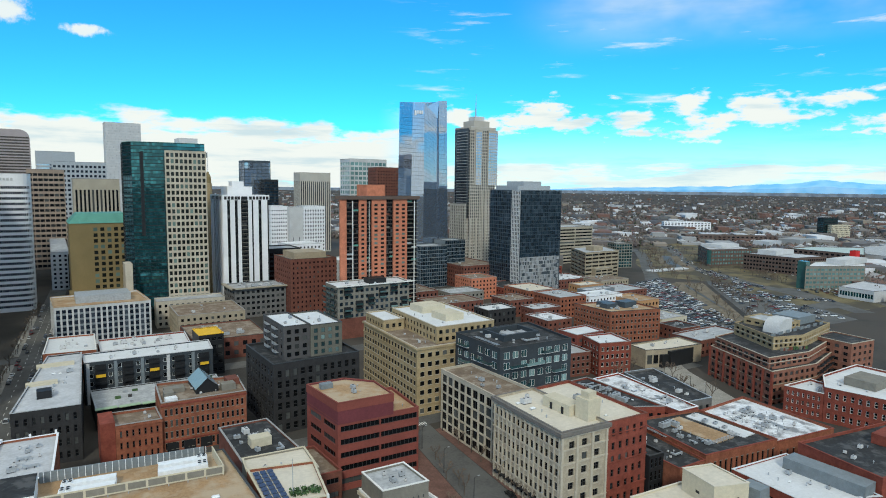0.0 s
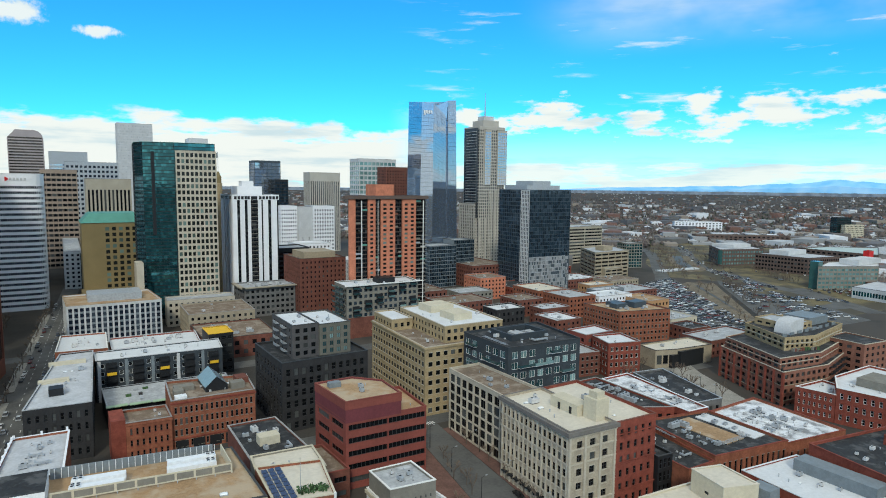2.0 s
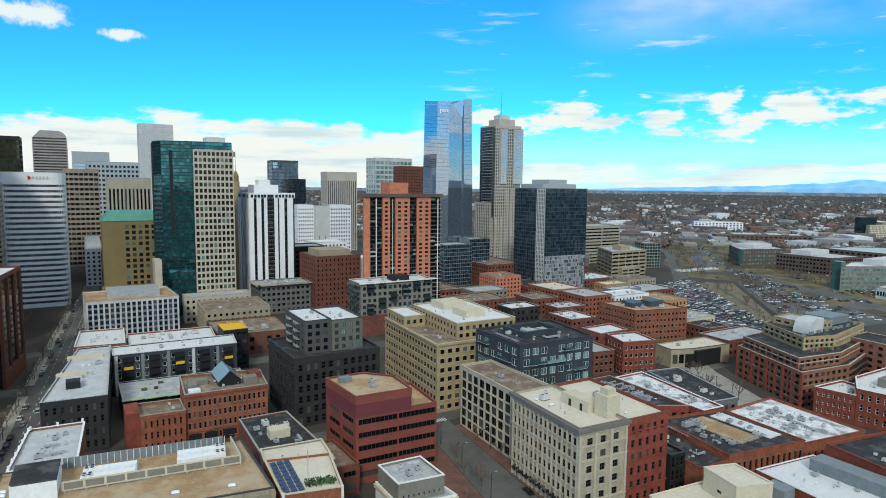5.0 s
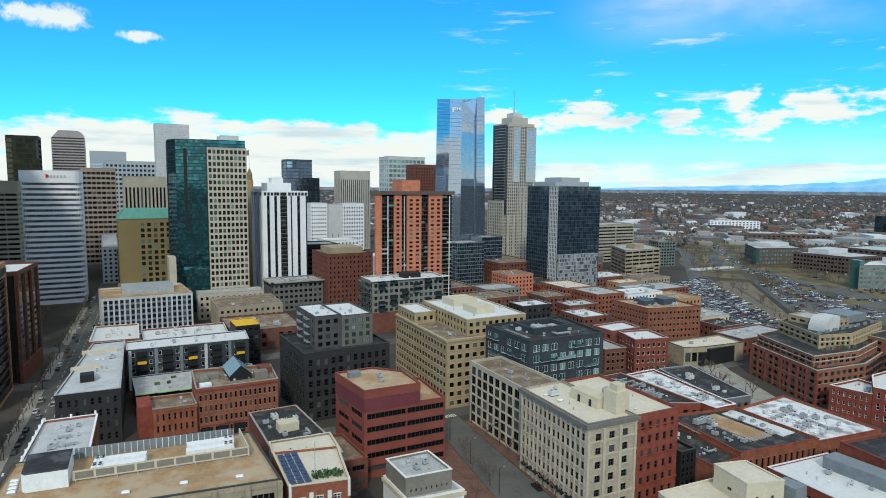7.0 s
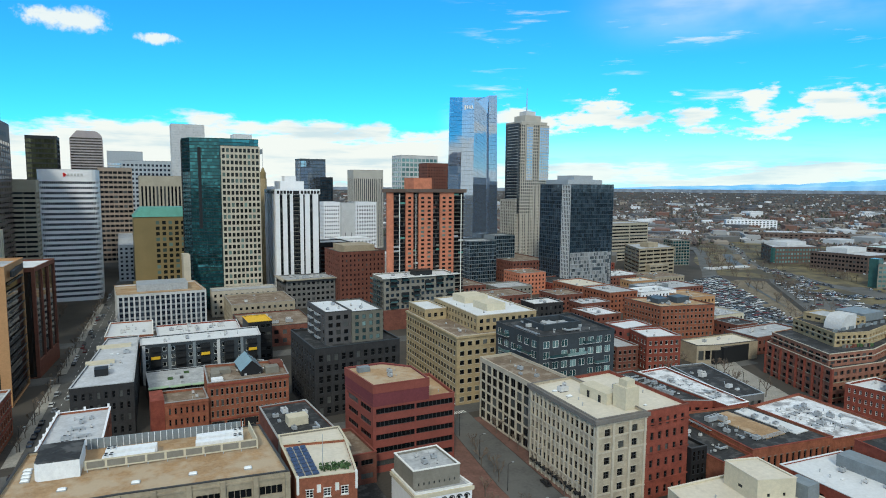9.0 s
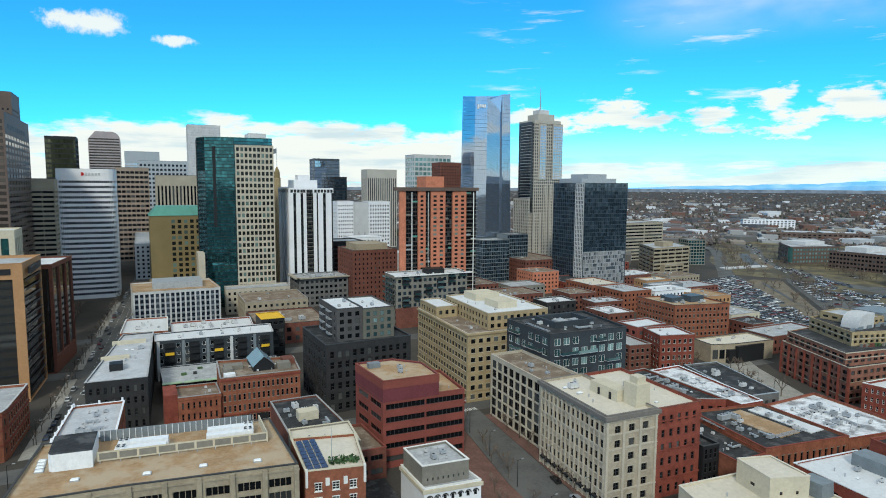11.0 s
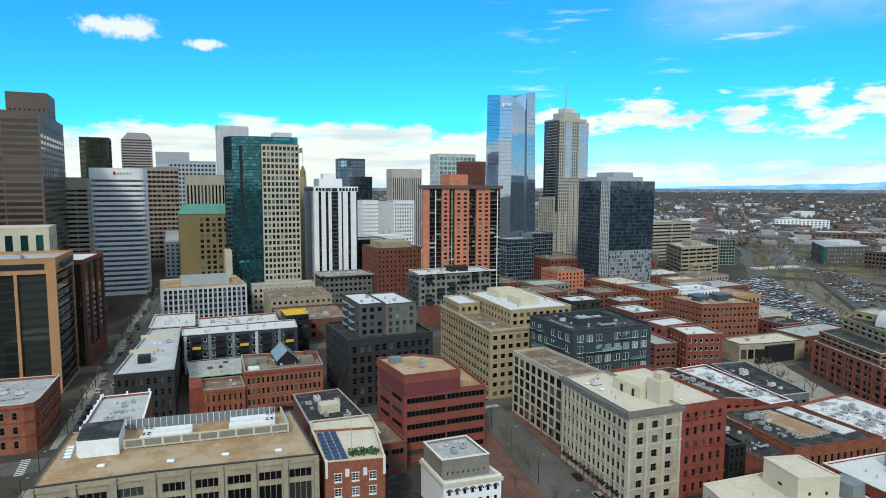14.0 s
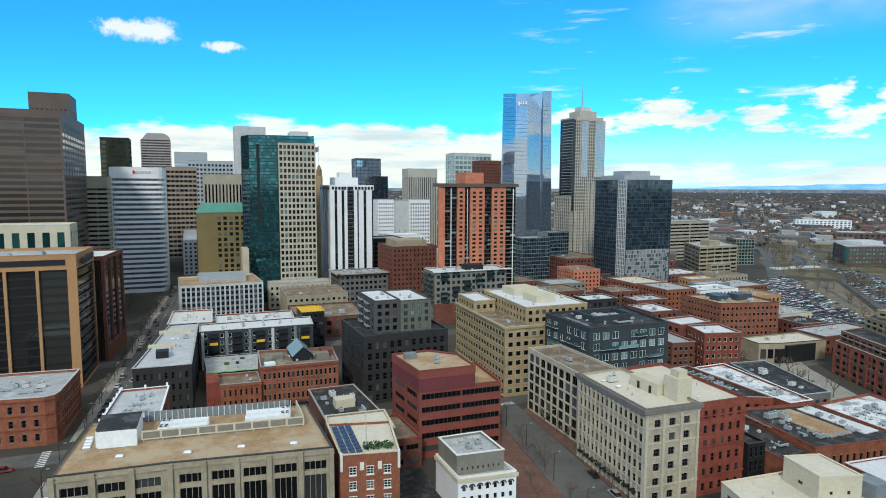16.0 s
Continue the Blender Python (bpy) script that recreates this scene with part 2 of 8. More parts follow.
M = dict(
    beige=material("beige_stone", (0.385, 0.33, 0.25), 0.85, 0.12, 0.2, 2.5, stain=((0.3, 0.26, 0.2), 0.5, 0.62, 0.5)),
    beige_light=material("pale_stone", (0.47, 0.415, 0.33), 0.85, 0.08, 0.2, 2.5),
    brick_red=material("red_brick", (0.215, 0.056, 0.038), 0.9, 0.16, 0.3, 5.0, stain=((0.2, 0.06, 0.04), 0.6, 0.6, 0.5)),
    brick_orange=material("orange_brick", (0.25, 0.09, 0.052), 0.9, 0.16, 0.3, 5.0),
    # orange brick doubled in brightness; on the tower this paints in the sunlight
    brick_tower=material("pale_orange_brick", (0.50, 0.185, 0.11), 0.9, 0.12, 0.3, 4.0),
    warm_grey=material("warm_grey_panel", (0.085, 0.080, 0.080), 0.7, 0.10, 0.3, 4.0),
    khaki=material("khaki_grey_panel", (0.135, 0.128, 0.105), 0.8, 0.08, 0.3, 4.0),
    brick_flat=material("faded_brick", (0.25, 0.115, 0.08), 0.9, 0.14, 0.3, 5.0),
    brick_brown=material("brown_brick", (0.16, 0.062, 0.045), 0.9, 0.14, 0.3, 5.0),
    brick_rose=material("rose_concrete", (0.215, 0.062, 0.048), 0.85, 0.08, 0.15, 3.0),
    brick_purple=material("plum_panel", (0.15, 0.04, 0.046), 0.8, 0.07, 0.15, 3.0),
    brick_yellow=material("buff_brick", (0.37, 0.285, 0.165), 0.88, 0.12, 0.25, 4.0),
    charcoal=material("charcoal_brick", (0.032, 0.031, 0.032), 0.85, 0.13, 0.3, 5.0),
    slate=material("slate_panel", (0.042, 0.050, 0.058), 0.6, 0.10, 0.3, 5.0),
    grey_panel=material("grey_panel", (0.15, 0.145, 0.14), 0.7, 0.10, 0.3, 4.0),
    taupe=material("taupe_panel", (0.21, 0.195, 0.165), 0.8, 0.08, 0.3, 4.0),
    taupe_light=material("grey_beige_stone", (0.36, 0.32, 0.25), 0.8, 0.08, 0.1, 2.0),
    white_paint=material("white_concrete", (0.78, 0.78, 0.80), 0.7, 0.04, 0.1, 2.0),
    pale_grey=material("pale_concrete", (0.52, 0.52, 0.52), 0.8, 0.08, 0.1, 2.0),
    tan_stone=material("tan_stone", (0.34, 0.285, 0.205), 0.88, 0.10, 0.2, 3.0, stain=((0.26, 0.21, 0.15), 0.35, 0.6, 0.5)),
    gold=material("ochre_stone", (0.23, 0.175, 0.085), 0.8, 0.07, 0.08, 2.0),
    orange_frame=material("orange_stone", (0.42, 0.23, 0.11), 0.75, 0.07, 0.1, 2.0),
    brown_tower=material("brown_granite", (0.12, 0.085, 0.07), 0.55, 0.08, 0.1, 1.5),
    brown_light=material("brown_concrete", (0.30, 0.23, 0.18), 0.8, 0.08, 0.1, 1.5),
    white_trim=material("white_trim", (0.72, 0.71, 0.68), 0.7, 0.05, 0.4, 4.0),
    cream=material("cream_stucco", (0.55, 0.49, 0.37), 0.85, 0.06, 0.2, 3.0),
    dark_trim=material("dark_trim", (0.05, 0.048, 0.046), 0.6, 0.08, 0.5, 5.0),
    cornice=material("grey_cornice", (0.17, 0.155, 0.14), 0.75, 0.08, 0.5, 5.0),
    copper=material("green_copper", (0.10, 0.28, 0.23), 0.6, 0.09, 0.15, 2.0),
    roof_white=material("white_membrane", (0.62, 0.63, 0.64), 0.75, 0.05, 0.12, 1.0, stain=((0.42, 0.42, 0.41), 0.35, 0.66, 0.5)),
    roof_pale=material("pale_grey_membrane", (0.47, 0.48, 0.50), 0.8, 0.08, 0.15, 1.2, stain=((0.35, 0.35, 0.36), 0.2, 0.6, 0.5)),
    roof_cream=material("cream_membrane", (0.60, 0.545, 0.45), 0.8, 0.05, 0.12, 1.0, stain=((0.45, 0.41, 0.34), 0.2, 0.64, 0.5)),
    roof_grey=material("grey_membrane", (0.36, 0.37, 0.38), 0.8, 0.10, 0.15, 1.2, stain=((0.58, 0.59, 0.61), 0.25, 0.58, 0.6)),
    roof_dark=material("dark_bitumen", (0.032, 0.033, 0.035), 0.85, 0.16, 0.2, 1.5, stain=((0.12, 0.12, 0.12), 0.25, 0.56, 0.6)),
    roof_tan=material("tan_gravel", (0.36, 0.235, 0.13), 0.95, 0.12, 0.12, 3.0, bump=0.2, stain=((0.45, 0.37, 0.27), 0.13, 0.52, 0.7)),
    roof_brown=material("brown_gravel", (0.20, 0.15, 0.11), 0.95, 0.15, 0.2, 3.0, stain=((0.33, 0.29, 0.24), 0.2, 0.55, 0.6)),
    roof_mint=material("pale_green_membrane", (0.42, 0.50, 0.48), 0.75, 0.06, 0.12, 1.0),
    roof_patchy=material("patched_membrane", (0.66, 0.67, 0.69), 0.75, 0.12, 0.2, 1.4, stain=((0.17, 0.17, 0.175), 0.16, 0.56, 0.85)),
    tower_beige=material("tower_beige_concrete", (0.44, 0.41, 0.36), 0.8, 0.06, 0.1, 2.0),
    lilac=material("lilac_grey_granite", (0.36, 0.31, 0.31), 0.6, 0.06, 0.1, 2.0),
    coping_grey=material("grey_coping", (0.30, 0.29, 0.28), 0.7, 0.08, 0.5, 4.0),
    slate_frame=material("blue_slate_frame", (0.06, 0.075, 0.09), 0.45, 0.06, 0.4, 4.0),
    metal_white=material("white_sheet_metal", (0.78, 0.79, 0.80), 0.45, 0.05, 0.8, 4.0),
    metal_grey=material("galvanised_metal", (0.40, 0.42, 0.44), 0.5, 0.10, 0.8, 4.0, metal=0.3),
    metal_blue=material("blue_grey_metal", (0.19, 0.215, 0.23), 0.5, 0.08, 0.5, 4.0),
    metal_dark=material("dark_metal", (0.019, 0.020, 0.022), 0.5, 0.08, 0.8, 4.0),
    yellow=material("yellow_panel", (0.72, 0.43, 0.03), 0.6, 0.06, 0.5, 4.0),
    asphalt=material("asphalt", (0.098, 0.096, 0.092), 0.9, 0.14, 0.08, 1.2, stain=((0.13, 0.127, 0.12), 0.07, 0.52, 0.8)),
    pavement=material("pavement", (0.29, 0.275, 0.245), 0.9, 0.12, 0.15, 1.5),
    paving_red=material("brick_paving", (0.15, 0.082, 0.066), 0.9, 0.14, 0.2, 2.5),
    paint=material("road_paint", (0.66, 0.66, 0.63), 0.8, 0.12, 0.6, 3.0),
    grass=material("dry_grass", (0.17, 0.14, 0.075), 0.95, 0.22, 0.03, 0.4, stain=((0.075, 0.066, 0.048), 0.025, 0.48, 0.95)),
    bank=material("creek_bank", (0.17, 0.14, 0.10), 0.95, 0.2, 0.1, 0.8),
    campus=material("dark_campus_brick", (0.12, 0.085, 0.072), 0.9, 0.12, 0.2, 3.0),
    water=material("creek_water", (0.06, 0.06, 0.05), 0.5, 0.05, 0.1, 1.0),
    bark=material("grey_bark", (0.13, 0.105, 0.085), 0.95, 0.15, 0.8, 6.0),
    twig=material("bare_twigs", (0.15, 0.115, 0.09), 0.95, 0.15, 0.4, 3.0, objvar=0.25),
    needle=material("dark_needles", (0.03, 0.045, 0.025), 0.95, 0.2, 0.5, 3.0),
    shrub=material("green_shrub", (0.06, 0.11, 0.045), 0.9, 0.2, 0.5, 3.0),
    solar=material("solar_cells", (0.02, 0.035, 0.09), 0.2, 0.08, 0.5, 5.0, spec=0.8),
    skylight=material("skylight_glass", (0.24, 0.36, 0.42), 0.2, 0.05, 0.5, 5.0, spec=0.8),
    teal_glass=material("dark_teal_glass", (0.04, 0.11, 0.105), 0.2, 0.08, 0.3, 3.0, spec=0.6),
    pale_concrete_dim=material("weathered_concrete", (0.34, 0.35, 0.36), 0.8, 0.08, 0.2, 2.0),
    mint_canopy=material("pale_green_canopy", (0.34, 0.46, 0.30), 0.5, 0.06, 0.4, 3.0),
    court_blue=material("blue_court", (0.05, 0.16, 0.30), 0.8, 0.1, 0.1, 1.0, stain=((0.06, 0.22, 0.12), 0.08, 0.5, 1.0)),
    rubber=material("tyre_rubber", (0.02, 0.02, 0.02), 0.9),
    red_sign=material("red_paint", (0.60, 0.03, 0.03), 0.5, 0.04),
    rust=material("rust_red_metal", (0.15, 0.055, 0.035), 0.7, 0.1, 0.6, 4.0),
    frame_dark=material("dark_window_frame", (0.045, 0.045, 0.047), 0.5),
    frame_white=material("white_window_frame", (0.68, 0.68, 0.66), 0.6),
    frame_tan=material("tan_window_frame", (0.30, 0.25, 0.19), 0.7),
)
G = dict(
    window=glass("window_glass", (0.005, 0.006, 0.007), (0.11, 0.115, 0.11), island=False, share=0.2, spec=0.2),
    joined=glass("window_glass_far", (0.007, 0.008, 0.010), (0.10, 0.105, 0.105), share=0.18, spec=0.2),
    green=glass("green_glass", (0.018, 0.085, 0.10), (0.06, 0.24, 0.27), 0.03, 0.75, 0.4, wave=0.10),
    teal=glass("teal_glass", (0.02, 0.05, 0.055), (0.25, 0.38, 0.37), 0.08, 0.1, 0.45, island=False),
    blue=glass("blue_mirror_glass", (0.40, 0.47, 0.57), (0.44, 0.51, 0.61), 0.03, 0.85, 0.5, spread=1.04, wave=0.02),
    navy=glass("navy_glass", (0.022, 0.042, 0.062), (0.09, 0.135, 0.18), 0.04, 0.6, 0.5, wave=0.12),
    black=glass("black_glass", (0.008, 0.008, 0.009), (0.05, 0.05, 0.045), 0.05, 0.1, 0.3, wave=0.04),
    bronze=glass("bronze_glass", (0.03, 0.025, 0.022), (0.09, 0.075, 0.065), 0.08, 0.3, 0.3),
    strip=glass("strip_glass", (0.01, 0.014, 0.024), (0.06, 0.075, 0.10), 0.08, 0.05, 0.3, spec=0.3),
    slabwin=glass("slab_window_glass", (0.010, 0.012, 0.012), (0.16, 0.24, 0.22), 0.1, 0.0, 0.3, spec=0.3),
    mint=glass("pale_green_glass", (0.10, 0.20, 0.20), (0.30, 0.45, 0.44), 0.08, 0.3, 0.5),
    olive=glass("olive_glass", (0.045, 0.05, 0.025), (0.10, 0.11, 0.06), 0.05, 0.5, 0.4),
    pale=glass("pale_grey_glass", (0.33, 0.34, 0.35), (0.42, 0.43, 0.44), 0.3, 0.0, 0.4),
)

# car paint: one of several colours for each car
car_paint = bpy.data.materials.new("car_paint")
car_paint.use_nodes = True
_n, _l = car_paint.node_tree.nodes, car_paint.node_tree.links
_info, _ramp = _n.new("ShaderNodeObjectInfo"), _n.new("ShaderNodeValToRGB")
_ramp.color_ramp.interpolation = "CONSTANT"
for _i, _c in enumerate(((0.03, 0.03, 0.035), (0.6, 0.6, 0.6), (0.11, 0.12, 0.13), (0.75, 0.75, 0.74), (0.28, 0.29, 0.31), (0.05, 0.07, 0.11), (0.2, 0.03, 0.03), (0.02, 0.02, 0.02), (0.45, 0.46, 0.47))):
    _e = _ramp.color_ramp.elements[_i] if _i < 2 else _ramp.color_ramp.elements.new(_i / 9)
    _e.position, _e.color = _i / 9, (*_c, 1)
_l.new(_info.outputs["Random"], _ramp.inputs[0])
_l.new(_ramp.outputs[0], _n["Principled BSDF"].inputs["Base Color"])
_n["Principled BSDF"].inputs["Roughness"].default_value = 0.25

# ---- mesh helpers ----
class Shape:
    """Collects faces with a material slot each; made() turns them into one mesh."""

    def __init__(self):
        self.v, self.f, self.s = [], [], []

    def face(self, points, slot=0):
        n = len(self.v)
        self.v += [tuple(p) for p in points]
        self.f.append(tuple(range(n, n + len(points))))
        self.s.append(slot)

    def solid(self, rings, slot=0, cap=True, cap_slot=None):
        """A skin over rings of equal length, lowest first, each counterclockwise from above."""
        n, k = len(self.v), len(rings[0])
        for r in rings:
            self.v += [tuple(p) for p in r]
        for a in range(len(rings) - 1):
            for i in range(k):
                j = (i + 1) % k
                self.f.append((n + a * k + i, n + a * k + j, n + (a + 1) * k + j, n + (a + 1) * k + i))
                self.s.append(slot)
        if cap:
            self.f.append(tuple(n + (len(rings) - 1) * k + i for i in range(k)))
            self.f.append(tuple(n + i for i in reversed(range(k))))
            self.s += [slot if cap_slot is None else cap_slot, slot]

    def box(self, x0, y0, z0, x1, y1, z1, slot=0, top=0.0):
        ring = lambda z, d: [(x0 + d, y0 + d, z), (x1 - d, y0 + d, z), (x1 - d, y1 - d, z), (x0 + d, y1 - d, z)]
        self.solid([ring(z0, 0), ring(z1, top)], slot)

    def prism(self, poly, z0, z1, slot=0, cap_slot=None):
        self.solid([[(x, y, z0) for x, y in poly], [(x, y, z1) for x, y in poly]], slot, True, cap_slot)

    def tube(self, a, b, ra, rb, slot=0, sides=8):
        a, b = Vector(a), Vector(b)
        q = (b - a).to_track_quat("Z", "Y")
        ring = lambda c, r: [c + q @ Vector((r * math.cos(2 * math.pi * i / sides), r * math.sin(2 * math.pi * i / sides), 0)) for i in range(sides)]
        self.solid([ring(a, ra), ring(b, rb)], slot)

    def made(self, name, materials):
        me = bpy.data.meshes.new(name)
        me.from_pydata(self.v, [], self.f)
        for m in materials if isinstance(materials, (list, tuple)) else [materials]:
            me.materials.append(m)
        me.polygons.foreach_set("material_index", self.s)
        me.update()
        return me


def part(name, shape, materials, parent=None, label="", at=None):
    me = shape.made(name, materials) if isinstance(shape, Shape) else shape
    ob = new(name, me)
    ob.parent = parent
    if at is not None:
        ob.matrix_basis = at
    if label:
        ob["label"] = label
    return ob


def thing(name, at, label, category, group="", kind=""):
    ob = new(name)
    ob.empty_display_size = 0.5
    ob.matrix_basis = at
    return tagged(ob, label, category, group, kind)


def inset(poly, d):
    """The polygon (counterclockwise) moved inwards by d."""
    out, n = [], len(poly)
    for i in range(n):
        p, c, q = Vector(poly[i - 1]), Vector(poly[i]), Vector(poly[(i + 1) % n])
        a, b = (c - p).normalized(), (q - c).normalized()
        na, nb = Vector((-a.y, a.x)), Vector((-b.y, b.x))
        s = (na + nb) / max(0.3, 1 + na.dot(nb))
        out.append((c.x + s.x * d, c.y + s.y * d))
    return out


def spaced(length, n, share, left=0.0, right=0.0):
    """n openings over a length, each taking its share of the spacing."""
    p = (length - left - right) / n
    return [(left + p * (i + 0.5 - share / 2), left + p * (i + 0.5 + share / 2)) for i in range(n)]


def facade(wall, panes, a, b, z0, z1, us, vs, depth, skip=None, slot=0):
    """A wall from a to b with recessed openings at the spans us along it and vs up it. Panes get (matrix, width, height, column, row)."""
    a, b = Vector((*a, 0)), Vector((*b, 0))
    u = (b - a).normalized()
    out = Vector((u.y, -u.x, 0))
    length = (b - a).length
    P = lambda x, z, d=0.0: a + u * x + Vector((0, 0, z)) - out * d
    xs = [0.0] + [e for s in us for e in s] + [length]
    zs = [z0] + [e for s in vs for e in s] + [z1]
    for j in range(len(zs) - 1):
        if zs[j + 1] - zs[j] < 1e-4:
            continue
        if j % 2 == 0:
            wall.face([P(0, zs[j]), P(length, zs[j]), P(length, zs[j + 1]), P(0, zs[j + 1])], slot)
            continue
        for i in range(len(xs) - 1):
            x0, x1, w0, w1 = xs[i], xs[i + 1], zs[j], zs[j + 1]
            if x1 - x0 < 1e-4:
                continue
            hole = i % 2 == 1 and not (skip and skip(i // 2, j // 2))
            if not hole:
                wall.face([P(x0, w0), P(x1, w0), P(x1, w1), P(x0, w1)], slot)
                continue
            wall.face([P(x0, w0), P(x1, w0), P(x1, w0, depth), P(x0, w0, depth)], slot)
            wall.face([P(x0, w1, depth), P(x1, w1, depth), P(x1, w1), P(x0, w1)], slot)
            wall.face([P(x0, w0), P(x0, w0, depth), P(x0, w1, depth), P(x0, w1)], slot)
            wall.face([P(x1, w0, depth), P(x1, w0), P(x1, w1), P(x1, w1, depth)], slot)
            m = Matrix((( u.x, -out.x, 0, 0), (u.y, -out.y, 0, 0), (0, 0, 1, 0), (0, 0, 0, 1)))
            m.translation = P((x0 + x1) / 2, (w0 + w1) / 2, depth)
            panes.append((m, x1 - x0, w1 - w0, i // 2, j // 2))


PANE_MESHES = {}


def pane_mesh(w, h, frame_mat, glass_mat, bars=(1, 1), depth=0.0, sill=None, t=0.12):
    """A window: glass behind a frame with cross bars; shared by all windows of that size."""
    key = (round(w, 1), round(h, 1), frame_mat, glass_mat, bars, depth, sill)
    if key not in PANE_MESHES:
        s = Shape()
        s.face([(-w / 2, 0, -h / 2), (w / 2, 0, -h / 2), (w / 2, 0, h / 2), (-w / 2, 0, h / 2)], 1)
        xs = [-w / 2 + i * (w - t) / bars[0] for i in range(bars[0] + 1)]
        zs = [-h / 2 + i * (h - t) / bars[1] for i in range(bars[1] + 1)]
        y = -0.06
        for x in xs:
            s.face([(x, y, -h / 2), (x + t, y, -h / 2), (x + t, y, h / 2), (x, y, h / 2)])
            s.face([(x, 0, -h / 2), (x, y, -h / 2), (x, y, h / 2), (x, 0, h / 2)])
            s.face([(x + t, y, -h / 2), (x + t, 0, -h / 2), (x + t, 0, h / 2), (x + t, y, h / 2)])
        for z in zs:
            s.face([(-w / 2, y - 0.003, z), (w / 2, y - 0.003, z), (w / 2, y - 0.003, z + t), (-w / 2, y - 0.003, z + t)])
            s.face([(-w / 2, y - 0.003, z + t), (w / 2, y - 0.003, z + t), (w / 2, 0, z + t), (-w / 2, 0, z + t)])
        if sill:
            s.box(-w / 2 - 0.12, -depth - 0.14, -h / 2 - 0.16, w / 2 + 0.12, 0, -h / 2 + 0.02, 2)
            s.box(-w / 2 - 0.1, -depth - 0.06, h / 2, w / 2 + 0.1, 0, h / 2 + 0.22, 2)
        PANE_MESHES[key] = s.made("window", [M[frame_mat], G[glass_mat]] + ([M[sill]] if sill else []))
    return PANE_MESHES[key]


def style(n, f, w=0.5, h=0.6, left=0.6, right=0.6, low=0.8, high=1.0, depth=0.25, frame="frame_dark", glazing="window", bars=(1, 2), single=True, skip=None, sill=None, rows=None):
    return dict(n=n, f=f, w=w, h=h, left=left, right=right, low=low, high=high, depth=depth, frame=frame, glazing=glazing, bars=bars, single=single, skip=skip, sill=sill, rows=rows)


def storey(name, root, poly, z0, z1, wall_mat, roof_mat, faces, parapet=0.9, rim="dark_trim", rim_label="", glass_only=False):
    """One block of a building: walls with openings on the edges named in faces (edge number: style), a parapet and a roof deck."""
    wall, far, n = Shape(), Shape(), len(poly)
    for i in range(n):
        a, b = poly[i], poly[(i + 1) % n]
        length = math.dist(a, b)
        st = faces.get(i)
        panes = []
        if st:
            us = spaced(length, st["n"], st["w"], st["left"], st["right"])
            vs = [(z0 + x0, z0 + x1) for x0, x1 in spaced(z1 - z0, st["f"], st["h"], st["low"], st["high"])] if not st["rows"] else [(z0 + a_, z0 + b_) for a_, b_ in st["rows"]]
            facade(wall, panes, a, b, z0, z1, us, vs, st["depth"], st["skip"])
        else:
            facade(wall, panes, a, b, z0, z1, [], [], 0)
        for m, w, h, col, row in panes:
            if st["single"]:
                part("window", pane_mesh(w, h, st["frame"], st["glazing"], st["bars"], st["depth"], st["sill"]), None, root, at=m)
            else:
                far.face([m @ Vector(p) for p in ((-w / 2, 0, -h / 2), (w / 2, 0, -h / 2), (w / 2, 0, h / 2), (-w / 2, 0, h / 2))])
    # parapet: outer wall goes up past the deck, with a coping on it
    inner = inset(poly, 0.35)
    for i in range(n):
        j = (i + 1) % n
        (ax, ay), (bx, by), (cx, cy), (dx, dy) = poly[i], poly[j], inner[j], inner[i]
        wall.face([(ax, ay, z1), (bx, by, z1), (cx, cy, z1), (dx, dy, z1)])
        wall.face([(cx, cy, z1 - parapet), (dx, dy, z1 - parapet), (dx, dy, z1), (cx, cy, z1)])
    w = part(name + "_wall" if name else "wall", wall, M[wall_mat], root)
    if rim:
        cop, outer, inn = Shape(), inset(poly, -0.12), inset(poly, 0.45)
        for i in range(n):
            j = (i + 1) % n
            o0, o1, i1, i0 = outer[i], outer[j], inn[j], inn[i]
            cop.face([(*o0, z1 + 0.1), (*o1, z1 + 0.1), (*i1, z1 + 0.1), (*i0, z1 + 0.1)])
            cop.face([(*o0, z1 - 0.12), (*o1, z1 - 0.12), (*o1, z1 + 0.1), (*o0, z1 + 0.1)])
            cop.face([(*i1, z1 - 0.02), (*i0, z1 - 0.02), (*i0, z1 + 0.1), (*i1, z1 + 0.1)])
            cop.face([(*o1, z1 - 0.12), (*o0, z1 - 0.12), (*inset(poly, 0.0)[i], z1 - 0.12), (*inset(poly, 0.0)[j], z1 - 0.12)])
        part("coping", cop, M[rim], root, rim_label)
    deck = Shape()
    deck.prism(inset(poly, 0.3), z1 - parapet - 0.4, z1 - parapet)
    part("roof", deck, M[roof_mat], root)
    if far.f:
        st = next(s for s in faces.values() if not s["single"])
        ob = part("glazing", far, G[st["glazing"]], root)
        tagged(ob, kind="stuff")
    return w


def building(name, label, poly, h, wall, roof, faces, category="building", parapet=0.9, rim="dark_trim", group="", z0=0.0):
    """A building as a thing: an empty at its base and its parts. Returns the empty and the footprint in its own metres."""
    cx, cy = sum(p[0] for p in poly) / len(poly), sum(p[1] for p in poly) / len(poly)
    root = thing(name, pose(cx, cy, z0), label, category, group)
    local = [(x - cx, y - cy) for x, y in poly]
    storey("", root, local, 0.0, h, wall, roof, faces, parapet, rim)
    root["cx"], root["cy"] = cx, cy
    return root, local


def block(root, poly, z0, z1, wall, roof, faces, parapet=0.5, rim="dark_trim", name="upper"):
    """A further block on a building, given in world metres."""
    local = [(x - root["cx"], y - root["cy"]) for x, y in poly]
    storey(name, root, local, z0, z1, wall, roof, faces, parapet, rim)


